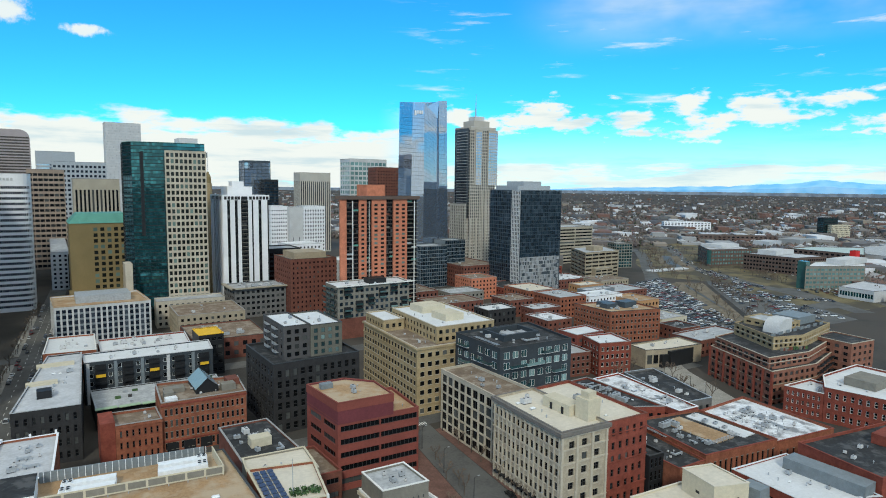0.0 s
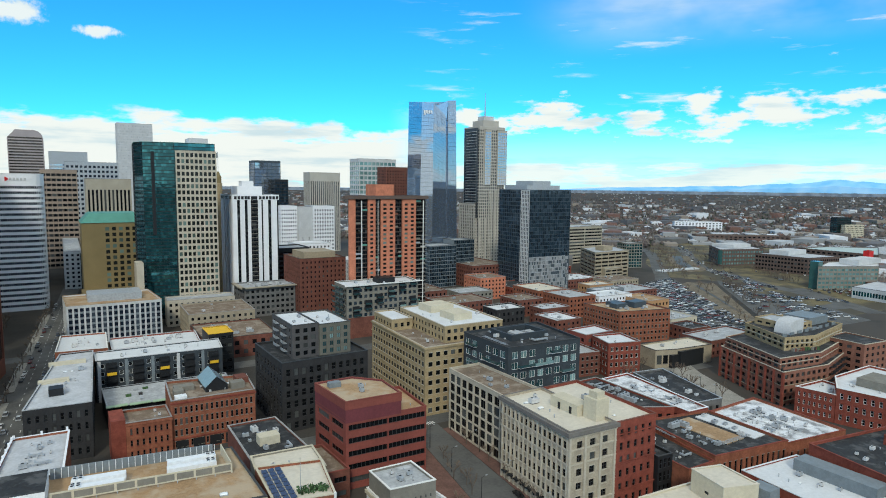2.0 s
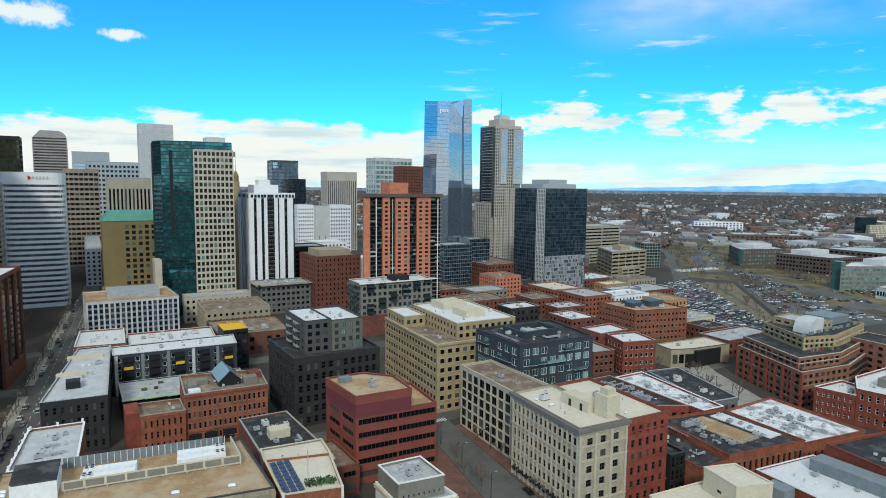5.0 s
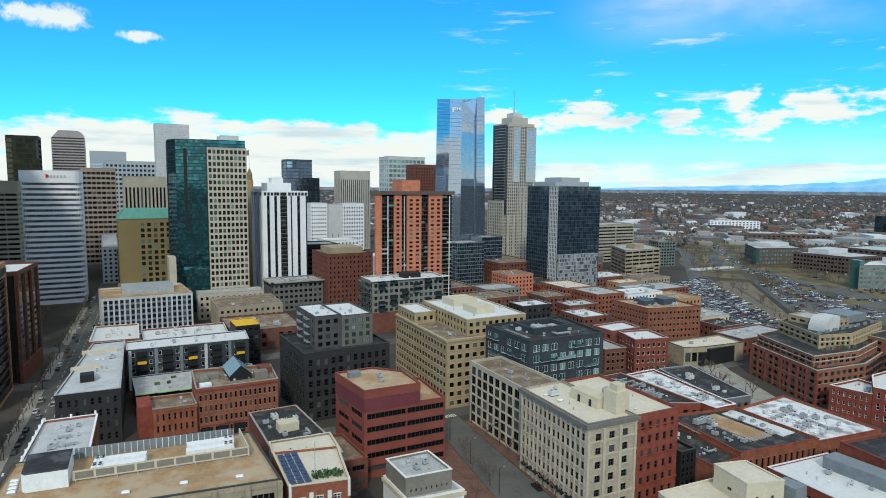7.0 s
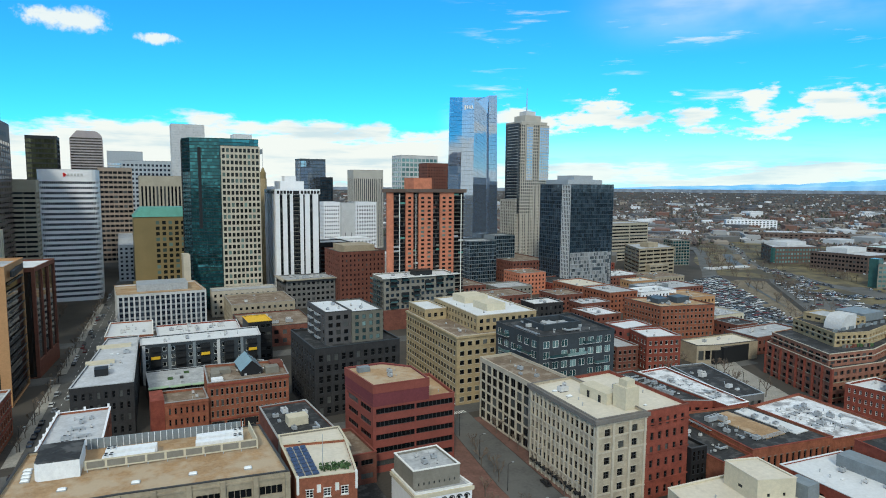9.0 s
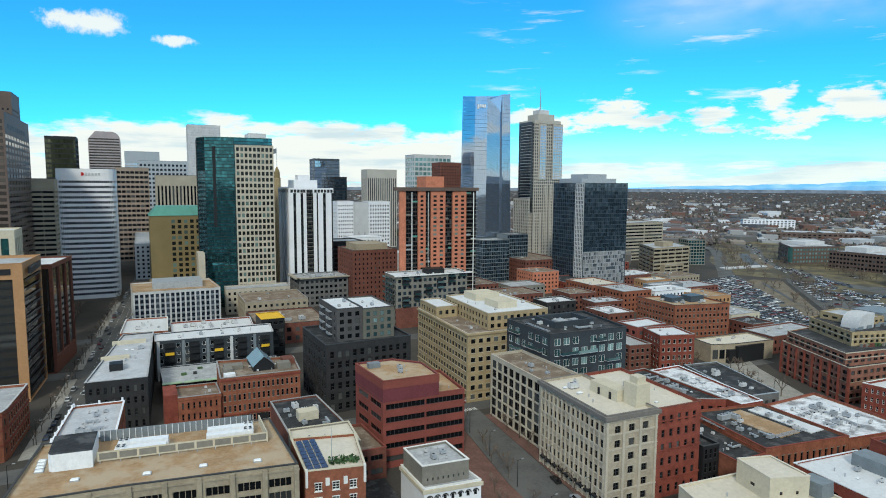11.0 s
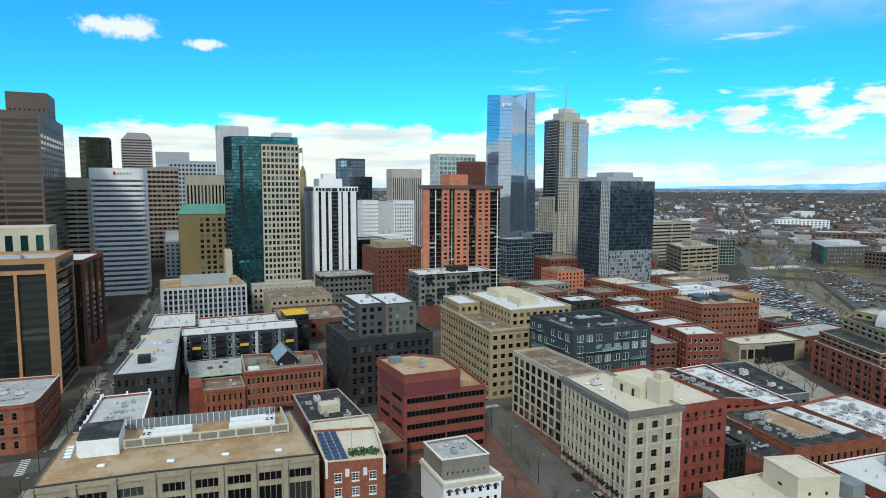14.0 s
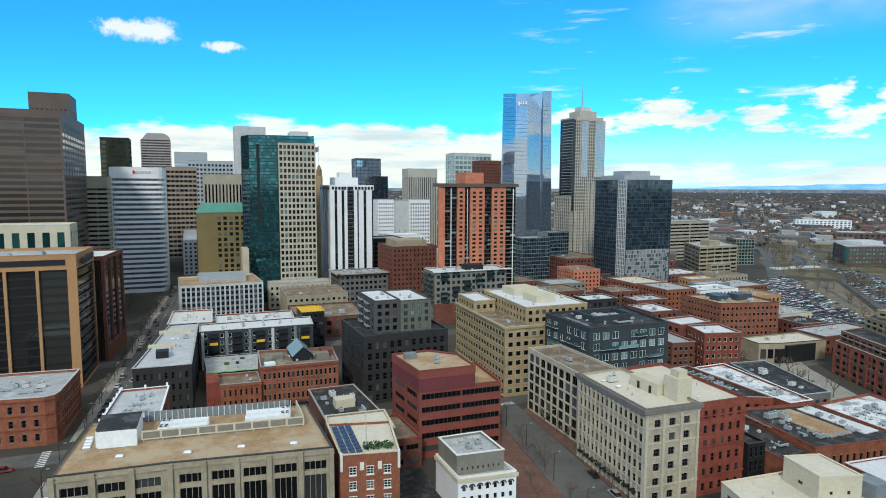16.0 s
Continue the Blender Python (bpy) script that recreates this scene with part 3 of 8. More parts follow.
def band(root, poly, z0, z1, out, mat, name="cornice", label="", edges=None):
    """A moulding that runs round a footprint (world metres), out metres proud."""
    local = [(x - root["cx"], y - root["cy"]) for x, y in poly]
    o, n, s = inset(local, -out), len(local), Shape()
    for i in range(n):
        if edges is not None and i not in edges:
            continue
        j = (i + 1) % n
        a, b, c, d = local[i], local[j], o[j], o[i]
        s.face([(*d, z0), (*c, z0), (*c, z1), (*d, z1)])
        s.face([(*d, z1), (*c, z1), (*b, z1), (*a, z1)])
        s.face([(*a, z0), (*b, z0), (*c, z0), (*d, z0)])
        s.face([(*a, z0), (*d, z0), (*d, z1), (*a, z1)])
        s.face([(*c, z0), (*b, z0), (*b, z1), (*c, z1)])
    part(name, s, M[mat], root, label)


def solid_part(root, name, mat, boxes, label="", top=0.0):
    """Boxes in world metres, each a part of a building."""
    for x0, y0, z0, x1, y1, z1 in boxes:
        s = Shape()
        s.box(x0 - root["cx"], y0 - root["cy"], z0, x1 - root["cx"], y1 - root["cy"], z1, 0, top)
        ob = part(name, s, M[mat], root, label)
    return ob


rect = lambda x0, y0, x1, y1: [(x0, y0), (x1, y0), (x1, y1), (x0, y1)]

# ---- ground: one sheet to the horizon, rising gently far off as the plain does ----
def ground_z(x, y):
    r = math.hypot(x - 5, y + 6)
    if r < 900:
        return 0.0
    far = 900 * math.exp((r - 900) / 1150)
    return 92.0 * (1 - r / far)


_g = Shape()
_rings = [0, 60, 120, 200, 300, 420, 560, 720, 900] + [900 + 100 * i for i in range(1, 40)]
_seg = 144
for _r in _rings:
    for _i in range(_seg):
        _a = 2 * math.pi * _i / _seg
        _x, _y = 5 + _r * math.cos(_a), -6 + _r * math.sin(_a)
        _g.v.append((_x, _y, ground_z(_x, _y)))
for _k in range(len(_rings) - 1):
    for _i in range(_seg):
        _j = (_i + 1) % _seg
        _g.f.append((_k * _seg + _i, (_k + 1) * _seg + _i, (_k + 1) * _seg + _j, _k * _seg + _j))
        _g.s.append(0)
M["plain"] = material("city_ground", (0.05, 0.046, 0.041), 0.95, 0.2, 0.006, 0.05, stain=((0.072, 0.062, 0.052), 0.012, 0.5, 0.9))
tagged(part("ground", _g, M["plain"]), "flat grey-brown city ground reaching out to the horizon", "ground", kind="structure")


def slab(name, poly, z0, z1, mat, label, category, kind="structure"):
    s = Shape()
    s.prism(poly, z0, z1)
    return tagged(part(name, s, M[mat]), label, category, kind=kind)



# ---- near blocks ----
sash = dict(frame="frame_white", bars=(1, 2))

# six-storey pale stone corner block and the red brick block that adjoins it
P = [(119.5, 117.8), (137.0, 116.6), (139.0, 152.0), (122.0, 152.0)]
stone_block, _ = building("stone_corner_building", "six-storey weathered beige stone corner building with dark cornice", P, 27.5, "beige", "roof_cream",
    {0: style(3, 6, 0.42, 0.54, 1.5, 1.5, 0.4, 2.4, 0.4, "frame_dark", bars=(2, 2), sill="beige_light"), 3: style(14, 6, 0.56, 0.58, 0.8, 0.8, 0.4, 2.4, 0.32, "frame_dark", bars=(1, 2), sill="beige_light")}, rim="cornice")
band(stone_block, P, 26.1, 27.35, 0.9, "cornice", "cornice", "dark grey projecting cornice", {0, 3})
band(stone_block, P, 25.5, 26.1, 0.4, "beige_light", "frieze", "", {0, 3})
for z in (5.2, 17.4, 21.7):
    band(stone_block, P, z, z + 0.45, 0.3, "beige_light", "string_course", "", {0, 3})
for i in range(15):
    y = 118.4 + i * 2.35
    x = 119.5 + (y - 117.8) * 0.073
    solid_part(stone_block, "pilaster", "beige_light", [(x - 0.28, y - 0.28, 0, x + 0.1, y + 0.28, 25.5)])
for x, y in ((119.7, 117.65), (125.2, 117.2), (131.0, 116.85), (136.6, 116.5)):
    solid_part(stone_block, "pilaster", "beige_light", [(x - 0.4, y - 0.3, 0, x + 0.4, y + 0.2, 25.5)])
solid_part(stone_block, "penthouse", "cream", [(133.2, 121.0, 26.4, 138.5, 126.2, 33.2)])
solid_part(stone_block, "penthouse", "cream", [(131.5, 127.0, 26.4, 136.8, 139.0, 30.0)])
solid_part(stone_block, "hatch", "cream", [(134.2, 121.8, 33.2, 137.4, 125.0, 35.2)])
solid_part(stone_block, "door", "metal_dark", [(131.44, 129.5, 26.5, 131.6, 130.6, 28.8), (131.44, 134.5, 26.5, 131.6, 135.6, 28.8)])

P = [(137.15, 116.6), (153.8, 115.7), (156.0, 152.0), (139.15, 152.0)]
red_block, _ = building("red_brick_building", "six-storey dark red brick warehouse with cream roof", P, 27.2, "brick_red", "roof_cream",
    {0: style(5, 6, 0.42, 0.56, 1.0, 1.0, 0.4, 1.6, 0.35, "frame_dark", bars=(1, 2), sill="brick_red")}, rim="brick_brown")
for z in (5.6, 14.2, 23.0):
    band(red_block, P, z, z + 0.4, 0.25, "brick_red", "string_course", "", {0})

P = [(154.3, 114.5), (160.5, 114.0), (162.0, 134.0), (155.8, 134.0)]
b, _ = building("iron_front_building", "narrow black iron-fronted three-storey building", P, 13.5, "metal_dark", "roof_dark",
    {0: style(3, 3, 0.66, 0.72, 0.4, 0.4, 0.2, 0.6, 0.3, "frame_dark", bars=(1, 2)), 3: style(4, 3, 0.5, 0.5, 0.6, 0.6, 0.3, 0.8, 0.2)})

# pale framed office with deep square bays
P = [(127.4, 155.5), (143.6, 155.5), (143.6, 195.0), (129.0, 195.0)]
b, _ = building("framed_office_building", "six-storey cream concrete frame office with dark recessed glazing", P, 24.5, "beige_light", "roof_brown",
    {0: style(3, 6, 0.80, 0.86, 0.4, 0.4, 0.3, 1.5, 0.45, "frame_dark", "window", (2, 1)), 3: style(9, 6, 0.80, 0.85, 0.4, 0.4, 0.3, 1.5, 0.45, "frame_dark", "window", (2, 1))}, rim="beige_light")

# dark slate apartment block with pale green balconies
P = [(143.7, 176.5), (179.0, 174.0), (184.0, 206.5), (143.7, 206.5)]
slate_block, _ = building("slate_apartment_building", "dark slate panel apartment building with pale green glass balconies", P, 35.0, "slate", "roof_dark",
    {0: style(8, 8, 0.66, 0.66, 1.2, 1.2, 0.4, 1.4, 0.15, "frame_white", "teal", (2, 1), skip=lambda i, j: (i * 3 + j) % 7 == 2),
     3: style(6, 8, 0.66, 0.66, 1.0, 1.0, 0.4, 1.4, 0.15, "frame_white", "teal", (2, 1), skip=lambda i, j: (i + j * 2) % 5 == 1)})
for k, (x, z, w) in enumerate(((152, 26.5, 8), (160, 26.5, 9), (172, 22.2, 6), (154, 18.0, 7), (166, 30.6, 5), (157, 14.0, 7), (170, 14.0, 5))):
    yf = 176.5 - (x - 143.7) * 0.071
    s = Shape()
    s.box(x - w / 2, yf - 1.7, z, x + w / 2, yf - 0.05, z + 0.2)
    s.box(x - w / 2, yf - 1.75, z + 0.2, x + w / 2, yf - 1.66, z + 1.25, 1)
    s.box(x - w / 2, yf - 1.7, z + 0.2, x - w / 2 + 0.08, yf - 0.1, z + 1.25, 1)
    s.box(x + w / 2 - 0.08, yf - 1.7, z + 0.2, x + w / 2, yf - 0.1, z + 1.25, 1)
    part("balcony", s, [M["pale_grey"], G["teal"]], slate_block, at=pose(-slate_block["cx"], -slate_block["cy"], 0))
for k, (y, z, w) in enumerate(((200, 30.6, 7), (186, 27.0, 10), (199, 24.0, 6), (183, 20.4, 7))):
    s = Shape()
    s.box(142.1, y - w / 2, z, 143.65, y + w / 2, z + 0.2)
    s.box(142.05, y - w / 2, z + 0.2, 142.14, y + w / 2, z + 1.25, 1)
    s.box(142.1, y - w / 2, z + 0.2, 143.6, y - w / 2 + 0.08, z + 1.25, 1)
    part("balcony", s, [M["pale_grey"], G["teal"]], slate_block, at=pose(-slate_block["cx"], -slate_block["cy"], 0))
solid_part(slate_block, "penthouse", "slate", [(153, 186, 34, 172, 187, 36.6), (153, 199, 34, 172, 200, 36.6), (153, 187, 34, 154, 199, 36.6), (171, 187, 34, 172, 199, 36.6)], "dark roof screen walls")
solid_part(slate_block, "penthouse", "roof_grey", [(158, 190, 34, 163, 195, 35.8), (166, 190, 34, 169, 194, 35.6)])

# buff brick office with set-back top
P = [(126.8, 210.0), (172.0, 208.5), (176.0, 268.0), (130.5, 268.0)]
buff, _ = building("buff_brick_building", "long buff brick office building with stepped top and white roof", P, 29.5, "brick_yellow", "roof_brown",
    {0: style(12, 7, 0.56, 0.52, 0.8, 0.8, 0.3, 1.6, 0.3, "frame_dark", bars=(1, 1), sill="beige_light"), 3: style(18, 7, 0.66, 0.52, 0.8, 0.8, 0.3, 1.6, 0.25, "frame_dark", bars=(2, 1), sill="beige_light")}, rim="beige_light")
band(buff, P, 28.6, 29.3, 0.6, "brick_yellow", "cornice", "", {0, 3})
band(buff, P, 4.6, 5.2, 0.3, "brick_yellow", "string_course", "", {0, 3})
band(buff, P, 24.6, 25.1, 0.3, "brick_yellow", "string_course", "", {0, 3})
block(buff, [(139.5, 215.0), (170.0, 214.0), (173.0, 262.0), (143.0, 262.0)], 28.4, 36.0, "brick_yellow", "roof_white",
    {0: style(9, 2, 0.55, 0.55, 0.6, 0.6, 0.3, 0.9, 0.3, "frame_dark", bars=(1, 1)), 3: style(14, 2, 0.5, 0.55, 0.6, 0.6, 0.3, 0.9, 0.3, "frame_dark", bars=(1, 1))}, rim="beige_light")
block(buff, [(130.0, 246.0), (141.0, 246.0), (142.0, 267.5), (131.5, 267.5)], 28.4, 34.0, "brick_yellow", "roof_white", {0: style(3, 1, 0.5, 0.5), 3: style(6, 1, 0.5, 0.5)}, rim="beige_light")
solid_part(buff, "penthouse", "cream", [(150, 224, 35.4, 160, 236, 38.6), (150, 244, 35.4, 163, 256, 38.8)])

# rose banded office with long dark window bands
P = [(73.5, 168.6), (102.0, 167.2), (104.0, 190.0), (72.0, 191.0)]
rose, _ = building("rose_banded_office", "stepped rose-red concrete office with dark ribbon windows", P, 22.8, "brick_rose", "roof_tan",
    {0: style(2, 5, 0.97, 0.46, 0.8, 0.2, 0.9, 0.5, 0.6, "frame_dark", "window", (9, 1)), 3: style(2, 5, 0.86, 0.46, 1.2, 1.0, 0.6, 0.5, 0.5, "frame_dark", "window", (4, 1))}, rim="brick_rose")
block(rose, [(73.4, 168.4), (92.6, 167.5), (93.2, 182.5), (85.5, 190.8), (71.9, 190.9)], 22.0, 29.0, "brick_purple", "roof_tan", {}, rim="brick_rose", parapet=0.5)
band(rose, [(73.4, 168.4), (92.6, 167.5), (93.2, 182.5), (85.5, 190.8), (71.9, 190.9)], 26.3, 29.0, 0.12, "brick_rose", "fascia", "", {0, 1, 4})
solid_part(rose, "roof_hatch", "metal_blue", [(74.5, 184.2, 28.5, 78.6, 186.6, 30.2)])
b, _ = building("brick_annex", "low red-brown brick annex with gravel roof", [(61.5, 163.5), (72.4, 163.0), (71.6, 184.0), (61.0, 185.0)], 10.0, "brick_brown", "roof_brown",
    {0: style(2, 2, 0.8, 0.4, 0.6, 0.6, 0.5, 0.8, 0.3, bars=(3, 1))}, rim="brick_rose")

# charcoal brick block with a grey upper part
P = [(70.5, 222.5), (107.0, 223.5), (107.0, 258.0), (70.0, 258.0)]
dark, _ = building("charcoal_brick_building", "charcoal brick building with grey panelled upper storeys and terrace", P, 28.0, "charcoal", "roof_dark",
    {0: style(11, 6, 0.56, 0.64, 1.0, 1.0, 0.3, 2.2, 0.45, "frame_dark", bars=(1, 2)), 3: style(9, 6, 0.56, 0.64, 0.8, 0.8, 0.3, 2.2, 0.35, "frame_dark", bars=(1, 2))}, rim="slate")
block(dark, [(77.0, 229.5), (88.0, 229.5), (88.0, 256.0), (77.0, 256.0)], 27.0, 40.5, "warm_grey", "roof_white",
    {0: style(3, 4, 0.58, 0.62, 0.6, 0.6, 0.3, 1.0, 0.25, bars=(1, 1)), 3: style(5, 4, 0.45, 0.55, 0.6, 0.6, 0.3, 1.0, 0.25, bars=(1, 1))})
block(dark, [(88.0, 228.6), (101.5, 228.6), (101.5, 256.0), (88.0, 256.0)], 27.0, 40.0, "khaki", "roof_white",
    {0: style(4, 4, 0.52, 0.64, 0.6, 0.6, 0.3, 1.0, 0.25, glazing="teal", bars=(2, 1))})
for j in range(4):
    for k in range(2):
        s = Shape()
        y = 236 + k * 10
        s.box(75.5, y, 28.5 + j * 3.2, 77.0, y + 4, 28.7 + j * 3.2)
        s.box(75.45, y, 28.7 + j * 3.2, 75.55, y + 4, 29.7 + j * 3.2)
        part("balcony", s, M["metal_grey"], dark, at=pose(-dark["cx"], -dark["cy"], 0))

# charcoal warehouse with white roof along the street
P = [(-12.6, 238.3), (7.6, 236.8), (11.5, 312.0), (-1.5, 312.0)]
b, _ = building("charcoal_warehouse", "long charcoal-painted brick warehouse with pale membrane roof", P, 20.0, "charcoal", "roof_pale",
    {0: style(8, 4, 0.46, 0.55, 0.6, 0.6, 0.6, 1.6, 0.3, bars=(1, 2)), 1: style(24, 4, 0.42, 0.55, 0.6, 0.6, 0.6, 1.6, 0.3, bars=(1, 2))}, rim="roof_grey", parapet=0.5)
solid_part(b, "skylight_box", "metal_dark", [(-5.2, 251.0, 19.4, -0.6, 255.6, 22.2)], "black roof hatch")
solid_part(b, "roof_step", "cream", [(-8.8, 268.0, 19.4, 1.5, 271.0, 20.6), (-5.5, 293.5, 19.4, 8.0, 296.0, 20.8)])

P = [(-17.0, 180.0), (-1.5, 177.5), (0.5, 209.0), (-14.0, 210.0)]
whiteb, _ = building("white_parapet_building", "brick building with white roof and stepped white parapet", P, 21.0, "brick_orange", "roof_pale",
    {1: style(8, 4, 0.4, 0.5, 0.6, 0.6, 0.6, 1.2, 0.25)}, rim="white_paint", parapet=0.7)
for k in range(7):
    y = 181.5 + k * 4.5
    x = -17.0 + (y - 180) * 0.1
    solid_part(whiteb, "merlon", "white_paint", [(x - 0.1, y, 20.9, x + 0.5, y + 0.6, 21.8)])
for x in (-13.7, -6.8, -0.3):
    solid_part(whiteb, "merlon", "white_paint", [(x - 0.1, 208.9, 20.9, x + 0.5, 209.5, 22.0)])

# apartment block with grey, black and yellow front
P = [(11.6, 296.0), (64.0, 293.0), (66.0, 311.5), (11.6, 312.0)]
cond, _ = building("yellow_accent_apartments", "grey and black apartment building with yellow balcony panels", P, 19.0, "slate", "roof_white",
    {0: style(14, 5, 0.42, 0.55, 0.6, 0.6, 0.2, 1.0, 0.25, "frame_white", bars=(1, 1), skip=lambda i, j: i % 3 == 1)}, rim="pale_grey", parapet=0.5)
for k in range(5):
    x0 = 15.4 + k * 10.6
    y0 = 296.0 - (x0 - 11.6) * 0.0573
    solid_part(cond, "recess_panel", "metal_dark", [(x0, y0 - 0.35, 0.2, x0 + 4.4, y0 + 0.3, 17.6)], "black panelled bay")
    for j in range(5):
        mat = "yellow" if (k * 2 + j * 3) % 4 == 1 else "metal_dark"
        s = Shape()
        s.box(x0 + 0.3, y0 - 1.4, 1.8 + j * 3.4, x0 + 4.1, y0 - 0.35, 1.95 + j * 3.4)
        s.box(x0 + 0.3, y0 - 1.45, 1.95 + j * 3.4, x0 + 4.1, y0 - 1.36, 3.15 + j * 3.4)
        part("balcony", s, M[mat], cond, "yellow balcony panel" if mat == "yellow" else "", at=pose(-cond["cx"], -cond["cy"], 0))
b, _ = building("yellow_roof_garage", "small dark building with bright yellow roof canopy", [(62.0, 313.5), (74.0, 313.5), (74.0, 330.0), (62.0, 330.0)], 21.0, "metal_dark", "yellow",
    {0: style(4, 5, 0.8, 0.4, 0.4, 0.4, 0.4, 0.6, 0.4)}, rim="yellow", parapet=0.2)

# low courtyard deck behind the warehouses, with a pale green canopy edge
deck, _ = building("courtyard_deck", "low dark courtyard deck with planters and pale green canopy", [(13.5, 262.0), (62.0, 258.5), (63.5, 286.0), (13.0, 289.0)], 8.5, "metal_dark", "roof_grey", {0: style(9, 2, 0.8, 0.6, 0.4, 0.4, 0.4, 0.9, 0.3, bars=(2, 1))}, rim="metal_grey", parapet=0.4)
solid_part(deck, "canopy", "mint_canopy", [(13.0 + k * 8.2, 259.6 - k * 0.6, 8.9, 20.6 + k * 8.2, 262.0 - k * 0.6, 9.2) for k in range(6)], "pale green canopy panel")
rd = random.Random(12)
for k in range(14):
    x, y = rd.uniform(16, 60), rd.uniform(265, 284)
    solid_part(deck, "planter", rd.choice(("taupe", "shrub", "metal_grey", "dark_trim")), [(x, y, 8.05, x + rd.uniform(1, 3), y + rd.uniform(0.8, 1.6), 8.7 + rd.uniform(0, 0.5))])

# red brick warehouses across the lane
P = [(17.0, 225.6), (31.4, 224.6), (31.4, 238.5), (15.0, 240.0)]
b, _ = building("orange_brick_warehouse", "two-storey orange brick warehouse with gravel roof", P, 14.0, "brick_orange", "roof_brown",
    {0: style(7, 3, 0.36, 0.55, 0.6, 0.6, 0.3, 1.4, 0.3, bars=(1, 2), sill="brick_red")}, rim="coping_grey")
band(b, P, 12.9, 13.4, 0.35, "brick_orange", "cornice", "", {0})
solid_part(b, "side_wall", "brick_red", [(12.4, 225.8, 0, 16.9, 238, 15.2)], "blank red brick stair block")
P = [(31.5, 226.2), (60.7, 224.6), (62.8, 245.0), (33.0, 251.0)]
b, _ = building("red_brick_warehouse", "long red brick warehouse with gravel roof and glass ridge skylight", P, 19.0, "brick_orange", "roof_brown",
    {0: style(16, 4, 0.46, 0.55, 0.6, 0.6, 0.6, 1.8, 0.25, bars=(1, 2), sill="taupe"), 3: style(8, 4, 0.42, 0.55)}, rim="coping_grey")
band(b, P, 17.6, 18.2, 0.35, "brick_red", "cornice", "", {0})
band(b, P, 4.4, 4.8, 0.3, "brick_red", "string_course", "", {0})
solid_part(b, "shop_front", "metal_dark", [(33.0 + k * 5.6, 225.9 - k * 0.31, 0.3, 37.4 + k * 5.6, 226.6 - k * 0.31, 4.0) for k in range(5)], "dark shop front")
s = Shape()
s.solid([[(43, 231, 18.0), (51, 231, 18.0), (51, 246, 18.0), (43, 246, 18.0)], [(43, 231, 20.0), (51, 231, 20.0), (51, 246, 20.0), (43, 246, 20.0)]], 1)
s.face([(42.7, 230.6, 19.9), (47, 230.6, 23.8), (47, 246.4, 23.8), (42.7, 246.4, 19.9)])
s.face([(47, 230.6, 23.8), (51.3, 230.6, 19.9), (51.3, 246.4, 19.9), (47, 246.4, 23.8)])
s.face([(43, 231, 20.0), (51, 231, 20.0), (47, 231, 23.6)], 1)
s.face([(43, 246, 20.0), (47, 246, 23.6), (51, 246, 20.0)], 1)
part("ridge_skylight", s, [M["skylight"], M["metal_dark"]], b, "pitched blue glass skylight", at=pose(1.5 - b["cx"], 1.4 - b["cy"], 0))
solid_part(b, "penthouse", "taupe", [(33.5, 232, 18, 36.8, 236, 20.4), (34.5, 238, 18, 41.5, 242, 19.8), (53.5, 231, 18, 58.5, 235, 20.6)])
solid_part(b, "penthouse", "metal_white", [(33.2, 227.6, 18, 37.2, 230.6, 19.6)])
solid_part(b, "penthouse", "brick_brown", [(57.0, 237, 18, 61.5, 243, 20.2)])

# tan stone block in the foreground
TAN_ROWS = ((1.5, 6.5), (7.8, 13.4), (14.4, 20.9), (21.9, 24.1))
P = [(-20.5, 134.5), (2.4, 132.4), (36.8, 127.0), (36.4, 157.5), (-16.7, 164.5)]
tan, _ = building("tan_stone_building", "broad tan stone building with gravel roof and large bay windows", P, 27.0, "tan_stone", "roof_tan",
    {0: style(3, 4, 0.76, 0.70, 1.0, 1.0, 0.3, 1.6, 0.5, "frame_tan", "window", (4, 1), rows=TAN_ROWS), 1: style(5, 4, 0.76, 0.70, 1.0, 0.6, 0.3, 1.6, 0.5, "frame_tan", "window", (4, 1), rows=TAN_ROWS),
     2: style(4, 4, 0.6, 0.6), 4: style(5, 4, 0.6, 0.6)}, rim="dark_trim", parapet=0.6)
for k in range(9):
    t = k / 8
    x, y = (-20.0 + t * 8 / 3 * 22.4, 134.4 - t * 8 / 3 * 2.1) if t <= 0.375 else (2.4 + (t - 0.375) / 0.625 * 34.0, 132.4 - (t - 0.375) / 0.625 * 5.4)
    solid_part(tan, "pier", "tan_stone", [(x - 0.55, y - 0.55, 0, x + 0.55, y + 0.3, 26.7)])
band(tan, P, 25.6, 26.0, 0.35, "tan_stone", "string_course", "", {0, 1})
# plant enclosure, chillers and stair block on the tan roof
def slanted(name, mat, a, b, z0, z1, thick, label=""):
    """A wall panel between two plan points on the tan roof."""
    d = (Vector(b) - Vector(a)).normalized() * thick
    s = Shape()
    s.prism([(a[0], a[1]), (b[0], b[1]), (b[0] - d.y, b[1] + d.x), (a[0] - d.y, a[1] + d.x)], z0, z1)
    part(name, s, M[mat], tan, label, at=pose(-tan["cx"], -tan["cy"], 0))


